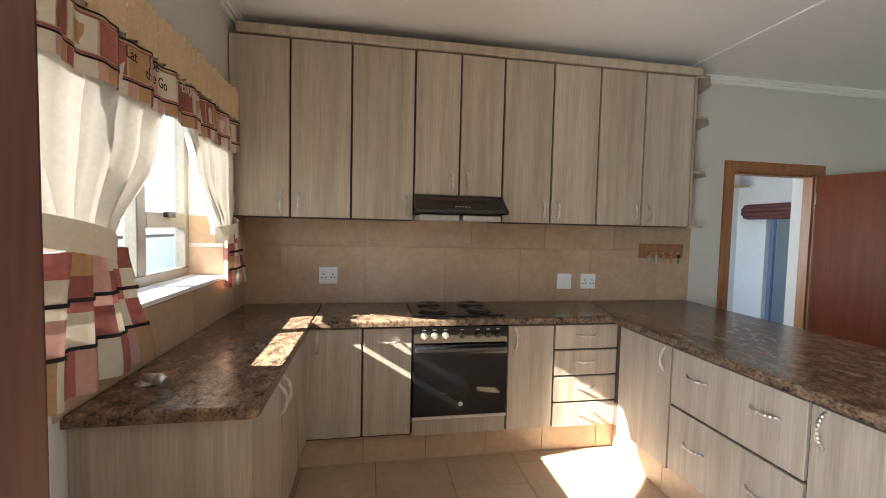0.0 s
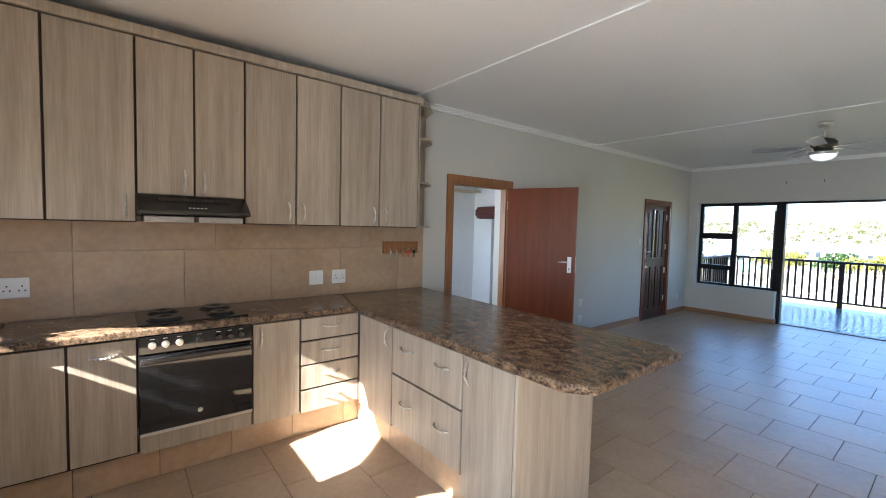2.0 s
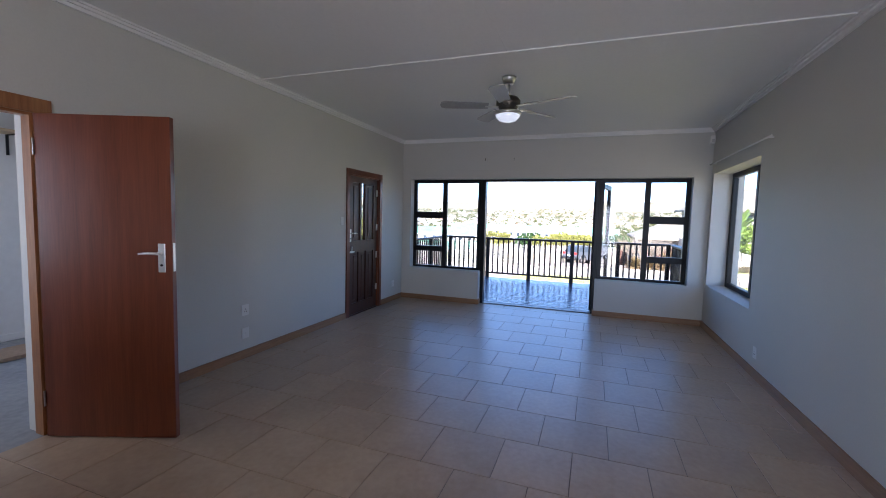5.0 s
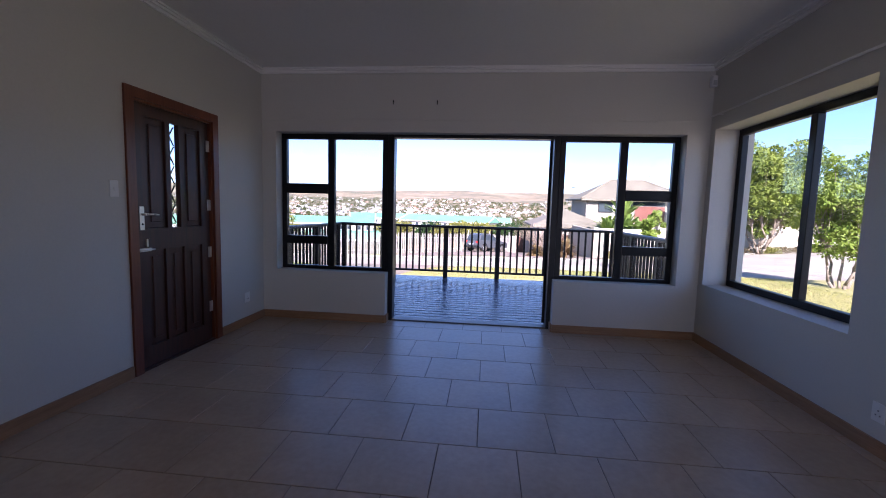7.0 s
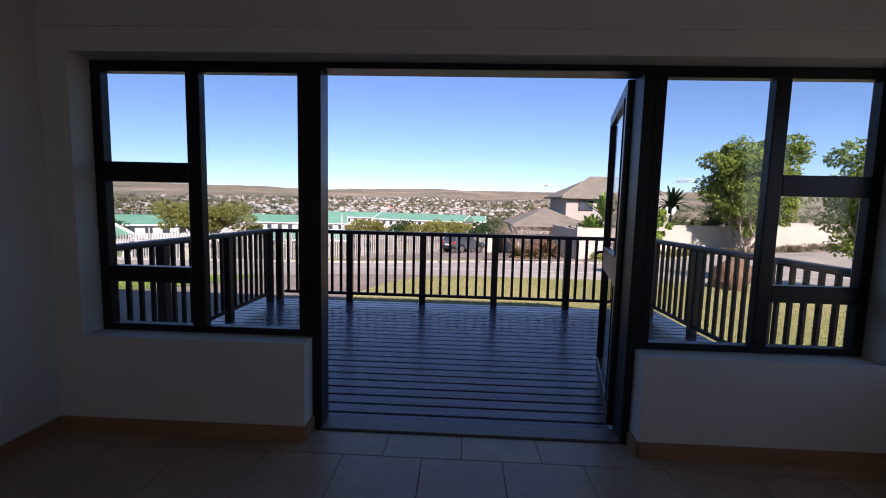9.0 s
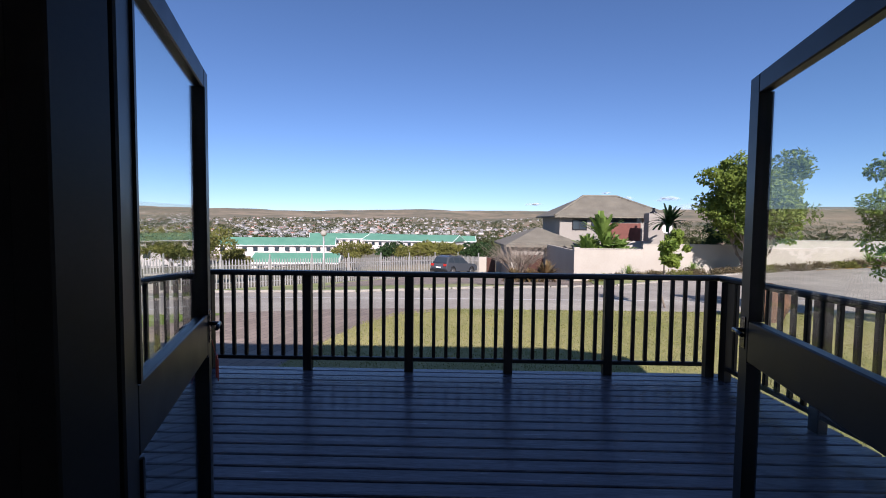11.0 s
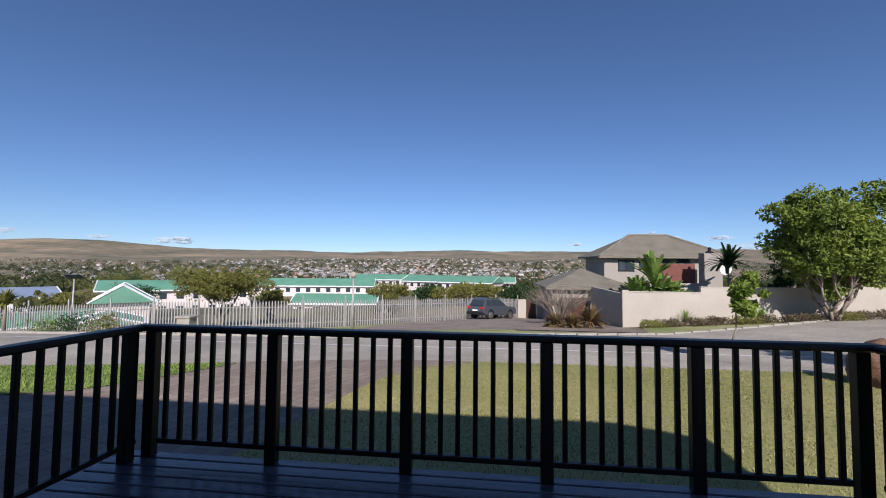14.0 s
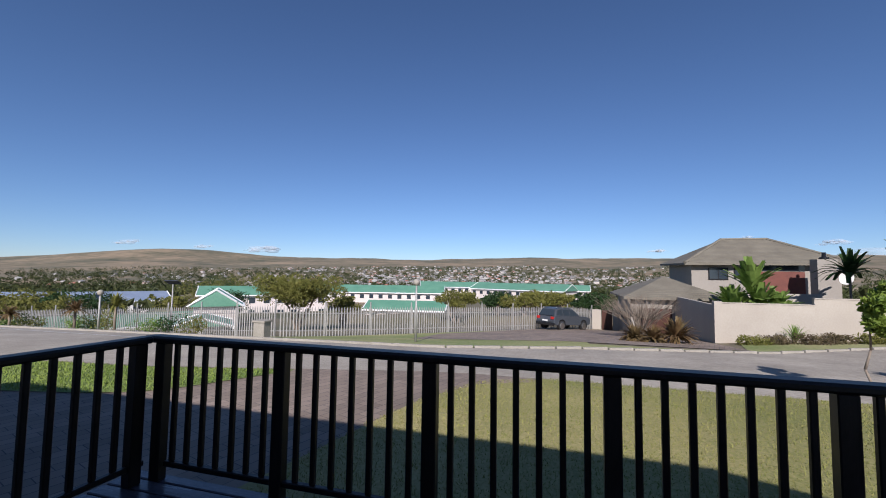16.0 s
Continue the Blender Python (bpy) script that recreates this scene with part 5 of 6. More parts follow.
b0 = np.stack([gx + wide * np.cos(ang), gy + wide * np.sin(ang), gh], 1)
me = bpy.data.meshes.new("grass")
me.from_pydata(np.stack([a0, b0, tip], 1).reshape(-1, 3).tolist(), [], [(3 * i, 3 * i + 1, 3 * i + 2) for i in range(len(gx))])
me.materials.append(surf("grass_blade", (0.15, 0.17, 0.035), (0.30, 0.27, 0.10), 0.35, 0.9, 0, fine=12, spec=0.15))
tagged(new("grass", me), "short dry lawn grass", "grass", "", "stuff")


n = 26000
gy = rng.uniform(6.6, 16.0, n)
gx = rng.uniform(12.4, 17.9, n)
edge_x = np.interp(gy, (6.4, 7.6, 8.6, 14, 26), (16.6, 14.25, 13.8, 12.6, 10.5))
keep_ = (gx > edge_x + 0.05) & (gx < np.array([road_near(v) for v in gy]) - 0.16)
gx, gy = gx[keep_], gy[keep_]
gh = np.array([gz(a, b) for a, b in zip(gx, gy)]) + 0.02
ang, tall, wide = rng.uniform(0, 6.283, len(gx)), rng.uniform(0.03, 0.08, len(gx)), rng.uniform(0.005, 0.011, len(gx))
tip = np.stack([gx + rng.normal(0, 0.025, len(gx)), gy + rng.normal(0, 0.025, len(gx)), gh + tall], 1)
a0 = np.stack([gx - wide * np.cos(ang), gy - wide * np.sin(ang), gh], 1)
b0 = np.stack([gx + wide * np.cos(ang), gy + wide * np.sin(ang), gh], 1)
me = bpy.data.meshes.new("grass")
me.from_pydata(np.stack([a0, b0, tip], 1).reshape(-1, 3).tolist(), [], [(3 * i, 3 * i + 1, 3 * i + 2) for i in range(len(gx))])
me.materials.append(surf("verge_blade", (0.10, 0.17, 0.03), (0.22, 0.27, 0.06), 0.4, 0.9, 0, fine=14, spec=0.15))
tagged(new("grass", me), "green verge grass", "grass", "", "stuff")


# ---- plants ----
def leaves(centres, count, size, spread_r, seed, droop=0.0, flat=1.0):
    """Many small folded leaves scattered round clump centres: rows of x, y, z, radius."""
    rng = np.random.default_rng(seed)
    vs, fs = [], []
    for cx, cy, cz, r in centres:
        d = rng.normal(size=(count, 3))
        d /= np.linalg.norm(d, axis=1)[:, None]
        p = np.array((cx, cy, cz)) + d * (r * rng.uniform(0.55, 1.05, (count, 1))) * np.array((1, 1, flat))
        a = rng.normal(size=(count, 3)) + d * 0.8 + np.array((0, 0, -droop))
        a /= np.linalg.norm(a, axis=1)[:, None]
        b = np.cross(a, rng.normal(size=(count, 3)))
        b /= np.linalg.norm(b, axis=1)[:, None]
        s = size * rng.uniform(0.6, 1.3, (count, 1))
        n = np.cross(a, b) * s * 0.15
        base = len(vs)
        q = np.stack([p - a * s * 0.5, p + b * s * 0.28 + n, p + a * s * 0.5, p - b * s * 0.28 + n], 1).reshape(-1, 3)
        vs.extend(q.tolist())
        fs.extend([(base + 4 * i, base + 4 * i + 1, base + 4 * i + 2, base + 4 * i + 3) for i in range(count)])
    me = bpy.data.meshes.new("leaves")
    me.from_pydata(vs, [], fs)
    return me


def foliage(name, c1, c2, scale=1.5):
    m = surf(name, c1, c2, scale, 0.55, 0, fine=20, lo=0.3, hi=0.7)
    n, l = m.node_tree.nodes, m.node_tree.links
    tl, mx = n.new("ShaderNodeBsdfTranslucent"), n.new("ShaderNodeMixShader")
    b = n["Principled BSDF"]
    b.inputs["Specular IOR Level"].default_value = 0.25
    l.new(b.inputs["Base Color"].links[0].from_socket, tl.inputs["Color"])
    mx.inputs[0].default_value = 0.3
    l.new(b.outputs[0], mx.inputs[1]), l.new(tl.outputs[0], mx.inputs[2])
    l.new(mx.outputs[0], n["Material Output"].inputs["Surface"])
    return m


M["leaf_big"] = foliage("glossy_leaf", (0.06, 0.12, 0.014), (0.27, 0.33, 0.055))
M["leaf_crown"] = foliage("dense_crown_leaf", (0.04, 0.085, 0.010), (0.25, 0.295, 0.05), 0.8)
M["leaf_olive"] = foliage("olive_leaf", (0.085, 0.095, 0.018), (0.25, 0.235, 0.06))
M["leaf_dark"] = foliage("dark_leaf", (0.015, 0.04, 0.012), (0.05, 0.09, 0.025))
M["leaf_light"] = foliage("light_leaf", (0.08, 0.15, 0.025), (0.25, 0.34, 0.08))
M["aloe_leaf"] = foliage("aloe_leaf", (0.13, 0.06, 0.03), (0.2, 0.16, 0.07))
M["bark"] = surf("bark", (0.13, 0.1, 0.075), (0.26, 0.21, 0.16), 4, 0.9, 0.5, stretch=(3, 3, 0.6))
M["heath"] = foliage("heath_leaf", (0.1, 0.06, 0.05), (0.16, 0.14, 0.06))


def limb(bm, p, q, r0, r1, rng, bends=3, seg=7):
    p, q = Vector(p), Vector(q)
    prev, pr = p, r0
    for i in range(1, bends + 1):
        t = i / bends
        c = p.lerp(q, t)
        if i < bends:
            c += Vector(rng.normal(size=3) * (q - p).length * 0.05)
        r = r0 + (r1 - r0) * t
        cyl(bm, prev, c, pr, r, seg, caps=True)
        prev, pr = c, r


def tree(name, label, at, height, radius, seed, leaf_mat, leaf_size=0.2, clumps=45, count=90, trunk=0.25, low=0.3, stems=4, flat=0.8):
    """A tree with limbs to its leaf clumps; the crown is uneven and has gaps."""
    rng = np.random.default_rng(seed)
    x, y = at
    z = gz(x, y)
    ob = thing(name, label, "tree" if name == "tree" else "shrub", at=(0, 0, 0))
    cs = []
    cz = z + height * (low + 1) / 2
    hh = height * (1 - low) / 2
    while len(cs) < clumps:
        d = rng.normal(size=3)
        d /= np.linalg.norm(d)
        k = rng.uniform(0.35, 0.92)
        lump = 0.8 + 0.35 * noise.noise(Vector((d[0] * 1.7 + seed, d[1] * 1.7, d[2] * 1.7)))
        cs.append((x + d[0] * radius * k * lump, y + d[1] * radius * k * lump, cz + d[2] * hh * k * lump, radius * rng.uniform(0.14, 0.27)))
    bm = bmesh.new()
    tops = []
    for i in range(stems):
        a = 2 * math.pi * i / stems + rng.uniform(0, 1)
        top = (x + math.cos(a) * radius * 0.3, y + math.sin(a) * radius * 0.3, z + height * (low + 0.18))
        limb(bm, (x + 0.1 * math.cos(a), y + 0.1 * math.sin(a), z - 0.15), top, trunk, trunk * 0.55, rng)
        tops.append(top)
    part("trunk", bm, M["bark"], ob, "pale forked trunk")
    bm = bmesh.new()
    for c in cs:
        t = min(tops, key=lambda q: (q[0] - c[0]) ** 2 + (q[1] - c[1]) ** 2 + (q[2] - c[2]) ** 2)
        limb(bm, t, c[:3], trunk * 0.35, trunk * 0.07, rng, 2, 5)
    part("branches", bm, M["bark"], ob)
    me = leaves(cs, count, leaf_size, radius, seed, 0.1, flat)
    me.materials.append(leaf_mat)
    cr = new("crown", me)
    cr.parent = ob
    return ob


tree("tree", "large leafy green tree in front of the garden wall", (33.0, -18.6), 8.8, 3.5, 3, M["leaf_crown"], 0.26, 170, 165, 0.085, 0.03, 10)
tree("tree", "olive green thorn tree behind the palisade fence", (42.0, 23.6), 5.6, 5.0, 5, M["leaf_olive"], 0.22, 85, 150, 0.14, 0.35, 3, 0.6)
tree("tree", "olive green thorn tree behind the palisade fence", (58.0, 12.0), 4.4, 3.6, 7, M["leaf_olive"], 0.22, 40, 110, 0.14, 0.35, 3, 0.6)
tree("tree", "olive green thorn tree behind the palisade fence", (48.0, 22.0), 3.6, 2.4, 8, M["leaf_olive"], 0.2, 30, 100, 0.12, 0.35, 3, 0.6)
tree("tree", "small green street sapling on the lawn edge", (19.0, -5.9), 2.7, 0.7, 9, M["leaf_big"], 0.17, 18, 60, 0.03, 0.42, 1)
tree("tree", "dark bushy tree behind the garden wall", (39.0, -20.5), 4.6, 1.6, 10, M["leaf_dark"], 0.2, 30, 90, 0.1, 0.2, 3)
tree("tree", "dark green tree beyond the street", (28.5, -32.0), 5.6, 3.0, 11, M["leaf_dark"], 0.22, 45, 120, 0.12, 0.2, 4)
tree("tree", "leafy green garden tree on the side lawn", (16.0, -10.2), 4.7, 1.75, 23, M["leaf_big"], 0.12, 80, 170, 0.05, 0.06, 5)
tree("tree", "leafy green tree beyond the side lawn", (20.5, -24.0), 5.2, 2.6, 21, M["leaf_big"], 0.2, 45, 120, 0.1, 0.25, 4)
for i, (x, y, h, r) in enumerate(((52, 70, 5, 5), (44, 62, 4.2, 4.5), (56, 82, 5, 5), (66, 84, 6, 6), (46, 76, 4.5, 5), (60, 58, 5.5, 5), (75, 62, 7, 6), (50, 84, 5, 5), (95, 88, 9, 8), (110, 100, 9, 9), (120, 72, 8, 7), (140, 120, 10, 10), (66, 8, 3.6, 3.4), (62, 4, 3.2, 3.4), (64, 0, 3.0, 3.2), (60, -4, 3.0, 3.0), (70, 3, 3.6, 3.4))):
    tree("tree", "bushy green tree in the grounds beyond the fence", (x, y), h, r, 30 + i, M["leaf_olive"] if i % 3 else M["leaf_dark"], 0.35, 36, 70, 0.15, 0.15, 2)


def bush(label, at, h, r, seed, mat, size=0.12, clumps=10, count=60):
    x, y = at
    ob = thing("shrub", label, "shrub")
    rng = np.random.default_rng(seed)
    z = gz(x, y)
    cs = [(x + rng.uniform(-r, r) * 0.6, y + rng.uniform(-r, r) * 0.6, z + h * rng.uniform(0.25, 0.75), r * 0.4) for _ in range(clumps)]
    me = leaves(cs, count, size, r, seed)
    me.materials.append(mat)
    new("crown", me).parent = ob
    bm = bmesh.new()
    for c in cs[:5]:
        cyl(bm, (x, y, z - 0.05), c[:3], 0.03, 0.01, 5)
    part("stem", bm, M["bark"], ob)


def blade_plant(name, label, at, z0, n, length, width, seed, mat, lean=0.6, stem=0.0):
    """A rosette of tapering arched blades, on a stem if one is given."""
    x, y = at
    rng = np.random.default_rng(seed)
    ob = thing(name, label, "plant")
    bm = bmesh.new()
    z = z0 + stem
    for i in range(n):
        a = rng.uniform(0, 2 * math.pi)
        tilt = rng.uniform(0.1, 1.0) * lean
        L = length * rng.uniform(0.75, 1.1)
        d = Vector((math.cos(a), math.sin(a), 0))
        s = Vector((-d.y, d.x, 0))
        base = Vector((x, y, z)) + Vector((0, 0, rng.uniform(0, 0.12) * length))
        prev = None
        for k in range(5):
            u = k / 4
            p = base + d * (L * u * math.sin(tilt * (0.6 + 0.7 * u))) + Vector((0, 0, L * u * math.cos(tilt * (0.6 + 0.7 * u))))
            w = width * (0.35 + 0.65 * math.sin(math.pi * min(0.15 + u * 0.85, 1.0)))
            if k == 4:
                w = width * (0.5 if name in ("strelitzia", "palm") else 0.08)
            cur = (bm.verts.new(p + s * w / 2), bm.verts.new(p - Vector((0, 0, w * 0.12))), bm.verts.new(p - s * w / 2))
            if prev:
                bm.faces.new((prev[0], cur[0], cur[1], prev[1])), bm.faces.new((prev[1], cur[1], cur[2], prev[2]))
            prev = cur
    part("leaf_rosette", bm, mat, ob)
    if stem:
        b2 = bmesh.new()
        cyl(b2, (x, y, z0 - 0.1), (x, y, z + 0.1), 0.075, 0.06, 9)
        part("stem", b2, M["bark"], ob)


for i, (x, y, s) in enumerate(((33.0, -5.7, 1.3), (32.6, -4.5, 0.85), (32.8, -3.6, 0.85))):
    blade_plant("aloe", "red-brown spiky aloe clump beside the driveway", (x, y), gz(x, y) + 0.05, 190, 1.0 * s, 0.12, 50 + i, M["aloe_leaf"], 1.45)
for i in range(9):
    x, y = 38.2 + 0.5 * (i % 3), -12.9 + 1.3 * (i // 3)
    blade_plant("strelitzia", "tall broad-leaved strelitzia behind the garden wall", (x, y), gz(x, y) + 0.7 + 0.4 * (i % 4), 40, 1.5, 0.46, 60 + i, M["leaf_light"], 1.15)
blade_plant("strelitzia", "tall broad-leaved strelitzia behind the garden wall", (38.4, -11.3), gz(38, -11) + 2.7, 44, 2.0, 0.5, 75, M["leaf_light"], 0.75)
blade_plant("palm", "dark strelitzia palm behind the garden wall", (40.0, -17.2), gz(40, -17.2), 44, 1.7, 0.34, 81, M["leaf_dark"], 1.5, 3.6)
for i, (x, y, s) in enumerate(((24.5, 22.6, 1.5), (25.6, 27.2, 1.3), (26.0, 33.5, 1.0))):
    blade_plant("aloe", "tall aloe with a skirt of spiky leaves on a bare stem", (x, y), gz(x, y), 80, 0.75, 0.10, 90 + i, M["leaf_olive"] if i == 0 else M["aloe_leaf"], 1.6, 0.85 * s)
for i in range(14):
    y = 20 + i * 2.3
    x = 26.5 + 0.02 * y + (i % 3) * 0.5
    bush("low green shrub along the fence", (x, y), 0.9 + 0.4 * (i % 2), 1.1, 110 + i, (M["leaf_olive"], M["leaf_dark"], M["leaf_light"])[i % 3])
for i in range(28):
    y = -9.3 - i * 1.25
    x = 33.5 - 0.06 * i + 0.3 * (i % 2)
    bush("low heath plant in the bed along the garden wall", (x, y), 0.27, 0.85, 140 + i, M["heath"] if i % 4 else M["leaf_olive"], 0.1, 12, 130)
for i, y in enumerate((-11.4, -15.6, -27.0)):
    blade_plant("grass_tuft", "green tuft of long grass against the garden wall", (34.0, y), gz(34, y), 60, 0.95, 0.05, 170 + i, M["leaf_light"], 0.8)
# bare shrub
rng = np.random.default_rng(4)
bs_ = thing("bare_shrub", "leafless grey-brown shrub beside the forecourt", "shrub")
bm = bmesh.new()
bx, by = 36.5, -4.6
bz = gz(bx, by)
for i in range(70):
    a, t = rng.uniform(0, 6.28), rng.uniform(0.15, 0.95)
    mid = Vector((bx + 1.3 * t * math.cos(a), by + 1.3 * t * math.sin(a), bz + 1.2))
    cyl(bm, (bx, by, bz - 0.1), mid, 0.03, 0.018, 5)
    for k in range(4):
        e = mid + Vector((1.4 * t * math.cos(a) + rng.normal() * 0.35, 1.4 * t * math.sin(a) + rng.normal() * 0.35, rng.uniform(0.5, 1.5)))
        cyl(bm, mid, e, 0.016, 0.006, 4)
part("crown", bm, M["bark"], bs_)

# rock on the lawn
bm = bmesh.new()
bmesh.ops.create_icosphere(bm, subdivisions=4, radius=1.0)
for v in bm.verts:
    k = 1 + 0.28 * noise.noise(v.co * 1.4) + 0.08 * noise.noise(v.co * 5)
    v.co = Vector((v.co.x * 0.42 * k, v.co.y * 0.46 * k, v.co.z * 0.55 * k))
rock = part("boulder", bm, surf("brown_rock", (0.055, 0.028, 0.016), (0.19, 0.10, 0.055), 2.5, 0.85, 0.6, bdist=0.05))
rock.location = (16.9, -7.1, gz(16.9, -7.1) + 0.37)
for f in rock.data.polygons:
    f.use_smooth = True
tagged(rock, "large rounded brown boulder standing on the lawn", "boulder")

# ---- garden wall and neighbour's house ----
M["house_wall"] = surf("grey_beige_render", (0.255, 0.225, 0.19), (0.30, 0.27, 0.23), 0.7, 0.85, 0.1, fine=20)
M["beige"] = surf("beige_render", (0.35, 0.305, 0.25), (0.405, 0.36, 0.30), 0.7, 0.85, 0.1, fine=20)
M["rooftile"] = surf("grey_brown_roof_tile", (0.12, 0.105, 0.078), (0.185, 0.165, 0.125), 1.0, 0.8, 0.2, fine=14)
gw = thing("garden_wall", "beige rendered garden wall stepping up along the street", "wall")
for y0, y1, zt in ((-12.8, -8.2, -0.33), (-19.0, -12.8, 0.02), (-30.0, -19.0, 0.38), (-48.0, -30.0, 1.0)):
    part("wall_panel", boxes((35.0, 35.22, y0, y1, gz(35, y1) - 1.2, zt)), M["beige"], gw)
    part("coping", boxes((34.97, 35.25, y0, y1, zt, zt + 0.05)), M["beige"], gw)
part("wall_panel", boxes((35.22, 46.0, -8.42, -8.2, -4.2, -0.45)), M["beige"], gw)
part("pier", boxes((34.94, 35.3, -8.5, -8.12, -3.5, -0.22)), M["beige"], gw)


def hip_roof(x0, x1, y0, y1, z, rise, over, run):
    """A hipped roof with thickness; the ridge runs along y (run='y') or x, or comes to a point."""
    x0, x1, y0, y1 = x0 - over, x1 + over, y0 - over, y1 + over
    h = min(x1 - x0, y1 - y0) / 2
    cx, cy = (x0 + x1) / 2, (y0 + y1) / 2
    r0, r1 = ((cx, y0 + h), (cx, y1 - h)) if run == "y" else ((x0 + h, cy), (x1 - h, cy))
    bm = bmesh.new()
    a = [bm.verts.new((x, y, z)) for x, y in ((x0, y0), (x1, y0), (x1, y1), (x0, y1))]
    d = [bm.verts.new((v.co.x, v.co.y, z - 0.16)) for v in a]
    p, q = bm.verts.new((*r0, z + rise)), bm.verts.new((*r1, z + rise))
    if run == "y":
        fs = ((a[0], a[1], p), (a[1], a[2], q, p), (a[2], a[3], q), (a[3], a[0], p, q))
    else:
        fs = ((a[0], a[1], q, p), (a[1], a[2], q), (a[2], a[3], p, q), (a[3], a[0], p))
    for f in fs:
        bm.faces.new(f)
    for i in range(4):
        bm.faces.new((a[i], d[i], d[(i + 1) % 4], a[(i + 1) % 4]))
    bm.faces.new(d)
    return bm, (r0, r1)


def roof_courses(x0, x1, y0, y1, z, rise, over, n):
    """Raised tile courses on the street-facing slope."""
    bm = bmesh.new()
    xa, ya, yb = x0 - over, y0 - over, y1 + over
    h = (x1 - x0) / 2 + over
    for i in range(n):
        t0, t1 = i / n, (i + 1) / n
        a = [(xa + h * t0, ya + h * t0, z + rise * t0 + 0.045), (xa + h * t0, yb - h * t0, z + rise * t0 + 0.045), (xa + h * t1, yb - h * t1, z + rise * t1 + 0.015), (xa + h * t1, ya + h * t1, z + rise * t1 + 0.015)]
        v = [bm.verts.new(p) for p in a]
        bm.faces.new(v)
        w = [bm.verts.new((p[0], p[1], p[2] - 0.05)) for p in a[:2]]
        bm.faces.new((v[0], v[1], w[1], w[0]))
    return bm


hs = thing("house", "two-storey beige house with grey-brown hipped tile roofs", "house")
hx0, hx1, hy0, hy1, hz = 46.6, 53.2, -20.4, -10.4, 2.1
part("wall", boxes((hx0, hx1, hy0, hy1, -4.6, hz)), M["house_wall"], hs)
rb, ridge = hip_roof(hx0, hx1, hy0, hy1, hz, 2.1, 0.65, "y")
rf = part("roof", rb, M["rooftile"], hs, "grey-brown hipped tile roof")
part("tile_course", roof_courses(hx0, hx1, hy0, hy1, hz, 2.1, 0.65, 18), M["rooftile"], rf)
bm = bmesh.new()
for a, b in (((hx0 - 0.65, hy0 - 0.65, hz), (*ridge[0], hz + 2.1)), ((hx0 - 0.65, hy1 + 0.65, hz), (*ridge[1], hz + 2.1)), ((*ridge[0], hz + 2.1), (*ridge[1], hz + 2.1))):
    cyl(bm, Vector(a) + Vector((0, 0, 0.03)), Vector(b) + Vector((0, 0, 0.03)), 0.12, None, 6)
part("ridge_tile", bm, M["rooftile"], rf)
dark_glass = plain("dark_window", (0.03, 0.04, 0.05), 0.08)
for y0, y1, z0, z1 in ((-13.0, -11.6, 0.75, 1.75), (-14.9, -13.4, 0.9, 1.75)):
    w_ = part("window", boxes((hx0 - 0.05, hx0 + 0.02, y0, y1, z0, z1)), M["alu"], hs)
    part("pane", boxes((hx0 - 0.06, hx0 - 0.045, y0 + 0.08, (y0 + y1) / 2 - 0.03, z0 + 0.08, z1 - 0.08), (hx0 - 0.06, hx0 - 0.045, (y0 + y1) / 2 + 0.03, y1 - 0.08, z0 + 0.08, z1 - 0.08)), dark_glass, w_)
sd = part("shutter_door", boxes((hx0 - 0.06, hx0 + 0.02, -18.1, -15.2, -0.9, 1.45)), surf("red_shutter", (0.10, 0.026, 0.016), (0.16, 0.045, 0.028), 3, 0.6), hs, "red-brown timber shutters")
part("upper_window", boxes((hx0 - 0.05, hx0 + 0.02, -18.1, -15.0, 1.5, 1.95)), dark_glass, hs)
part("chimney", boxes((43.6, 44.5, -18.6, -17.4, -3.5, 2.35)), M["house_wall"], hs, "beige rendered chimney stack")
bm = lathe(bmesh.new(), (44.0, -18.0, 2.35), [(0.3, 0), (0.3, 0.12), (0.12, 0.2), (0.12, 0.5)], 10)
part("chimney_cowl", bm, M["black_enamel"], hs)
part("balcony_wall", boxes((43.2, 43.4, -17.4, -12.0, -3.8, -0.1)), M["beige"], hs)
bm = lathe(bmesh.new(), (0, 0, 0), [(0.001, 0.0), (0.25, 0.03), (0.42, 0.11), (0.46, 0.15), (0.44, 0.15), (0.24, 0.05), (0.001, 0.02)], 24)
ds = part("satellite_dish", bm, M["plastic"], hs, "white satellite dish", pose(44.6, -19.5, 1.05, 0, -100, 0))
part("dish_arm", cyl(bmesh.new(), (44.7, -19.5, 1.0), (46.6, -19.5, 0.9), 0.04), M["alu_grey"], hs)
gx0, gx1, gy0, gy1, gz0 = 43.0, 49.5, -11.2, -5.2, -0.55
part("garage_wall", boxes((gx0, gx1, gy0, gy1, -4.5, gz0)), M["house_wall"], hs)
rb, ridge = hip_roof(gx0, gx1, gy0, gy1, gz0, 1.55, 0.6, "x")
rf2 = part("garage_roof", rb, M["rooftile"], hs, "grey-brown hipped tile roof")
part("tile_course", roof_courses(gx0, gx1, gy0, gy1, gz0, 1.55, 0.6, 12), M["rooftile"], rf2)
part("garage_door", boxes((gx0 - 0.05, gx0, -8.0, -5.8, -3.6, -1.4)), M["dark_door"], hs)
fwl = thing("boundary_wall", "low beige boundary wall with a brown timber gate", "wall")
part("wall_panel", boxes((49.0, 49.2, -3.7, -2.9, -4.4, -2.15)), M["beige"], fwl)
part("wall_panel", boxes((49.0, 49.2, -7.6, -4.7, -4.4, -2.15)), M["beige"], fwl)
part("gate", boxes((49.05, 49.15, -4.65, -3.75, -4.0, -2.2)), M["dark_door"], fwl, "brown timber gate")

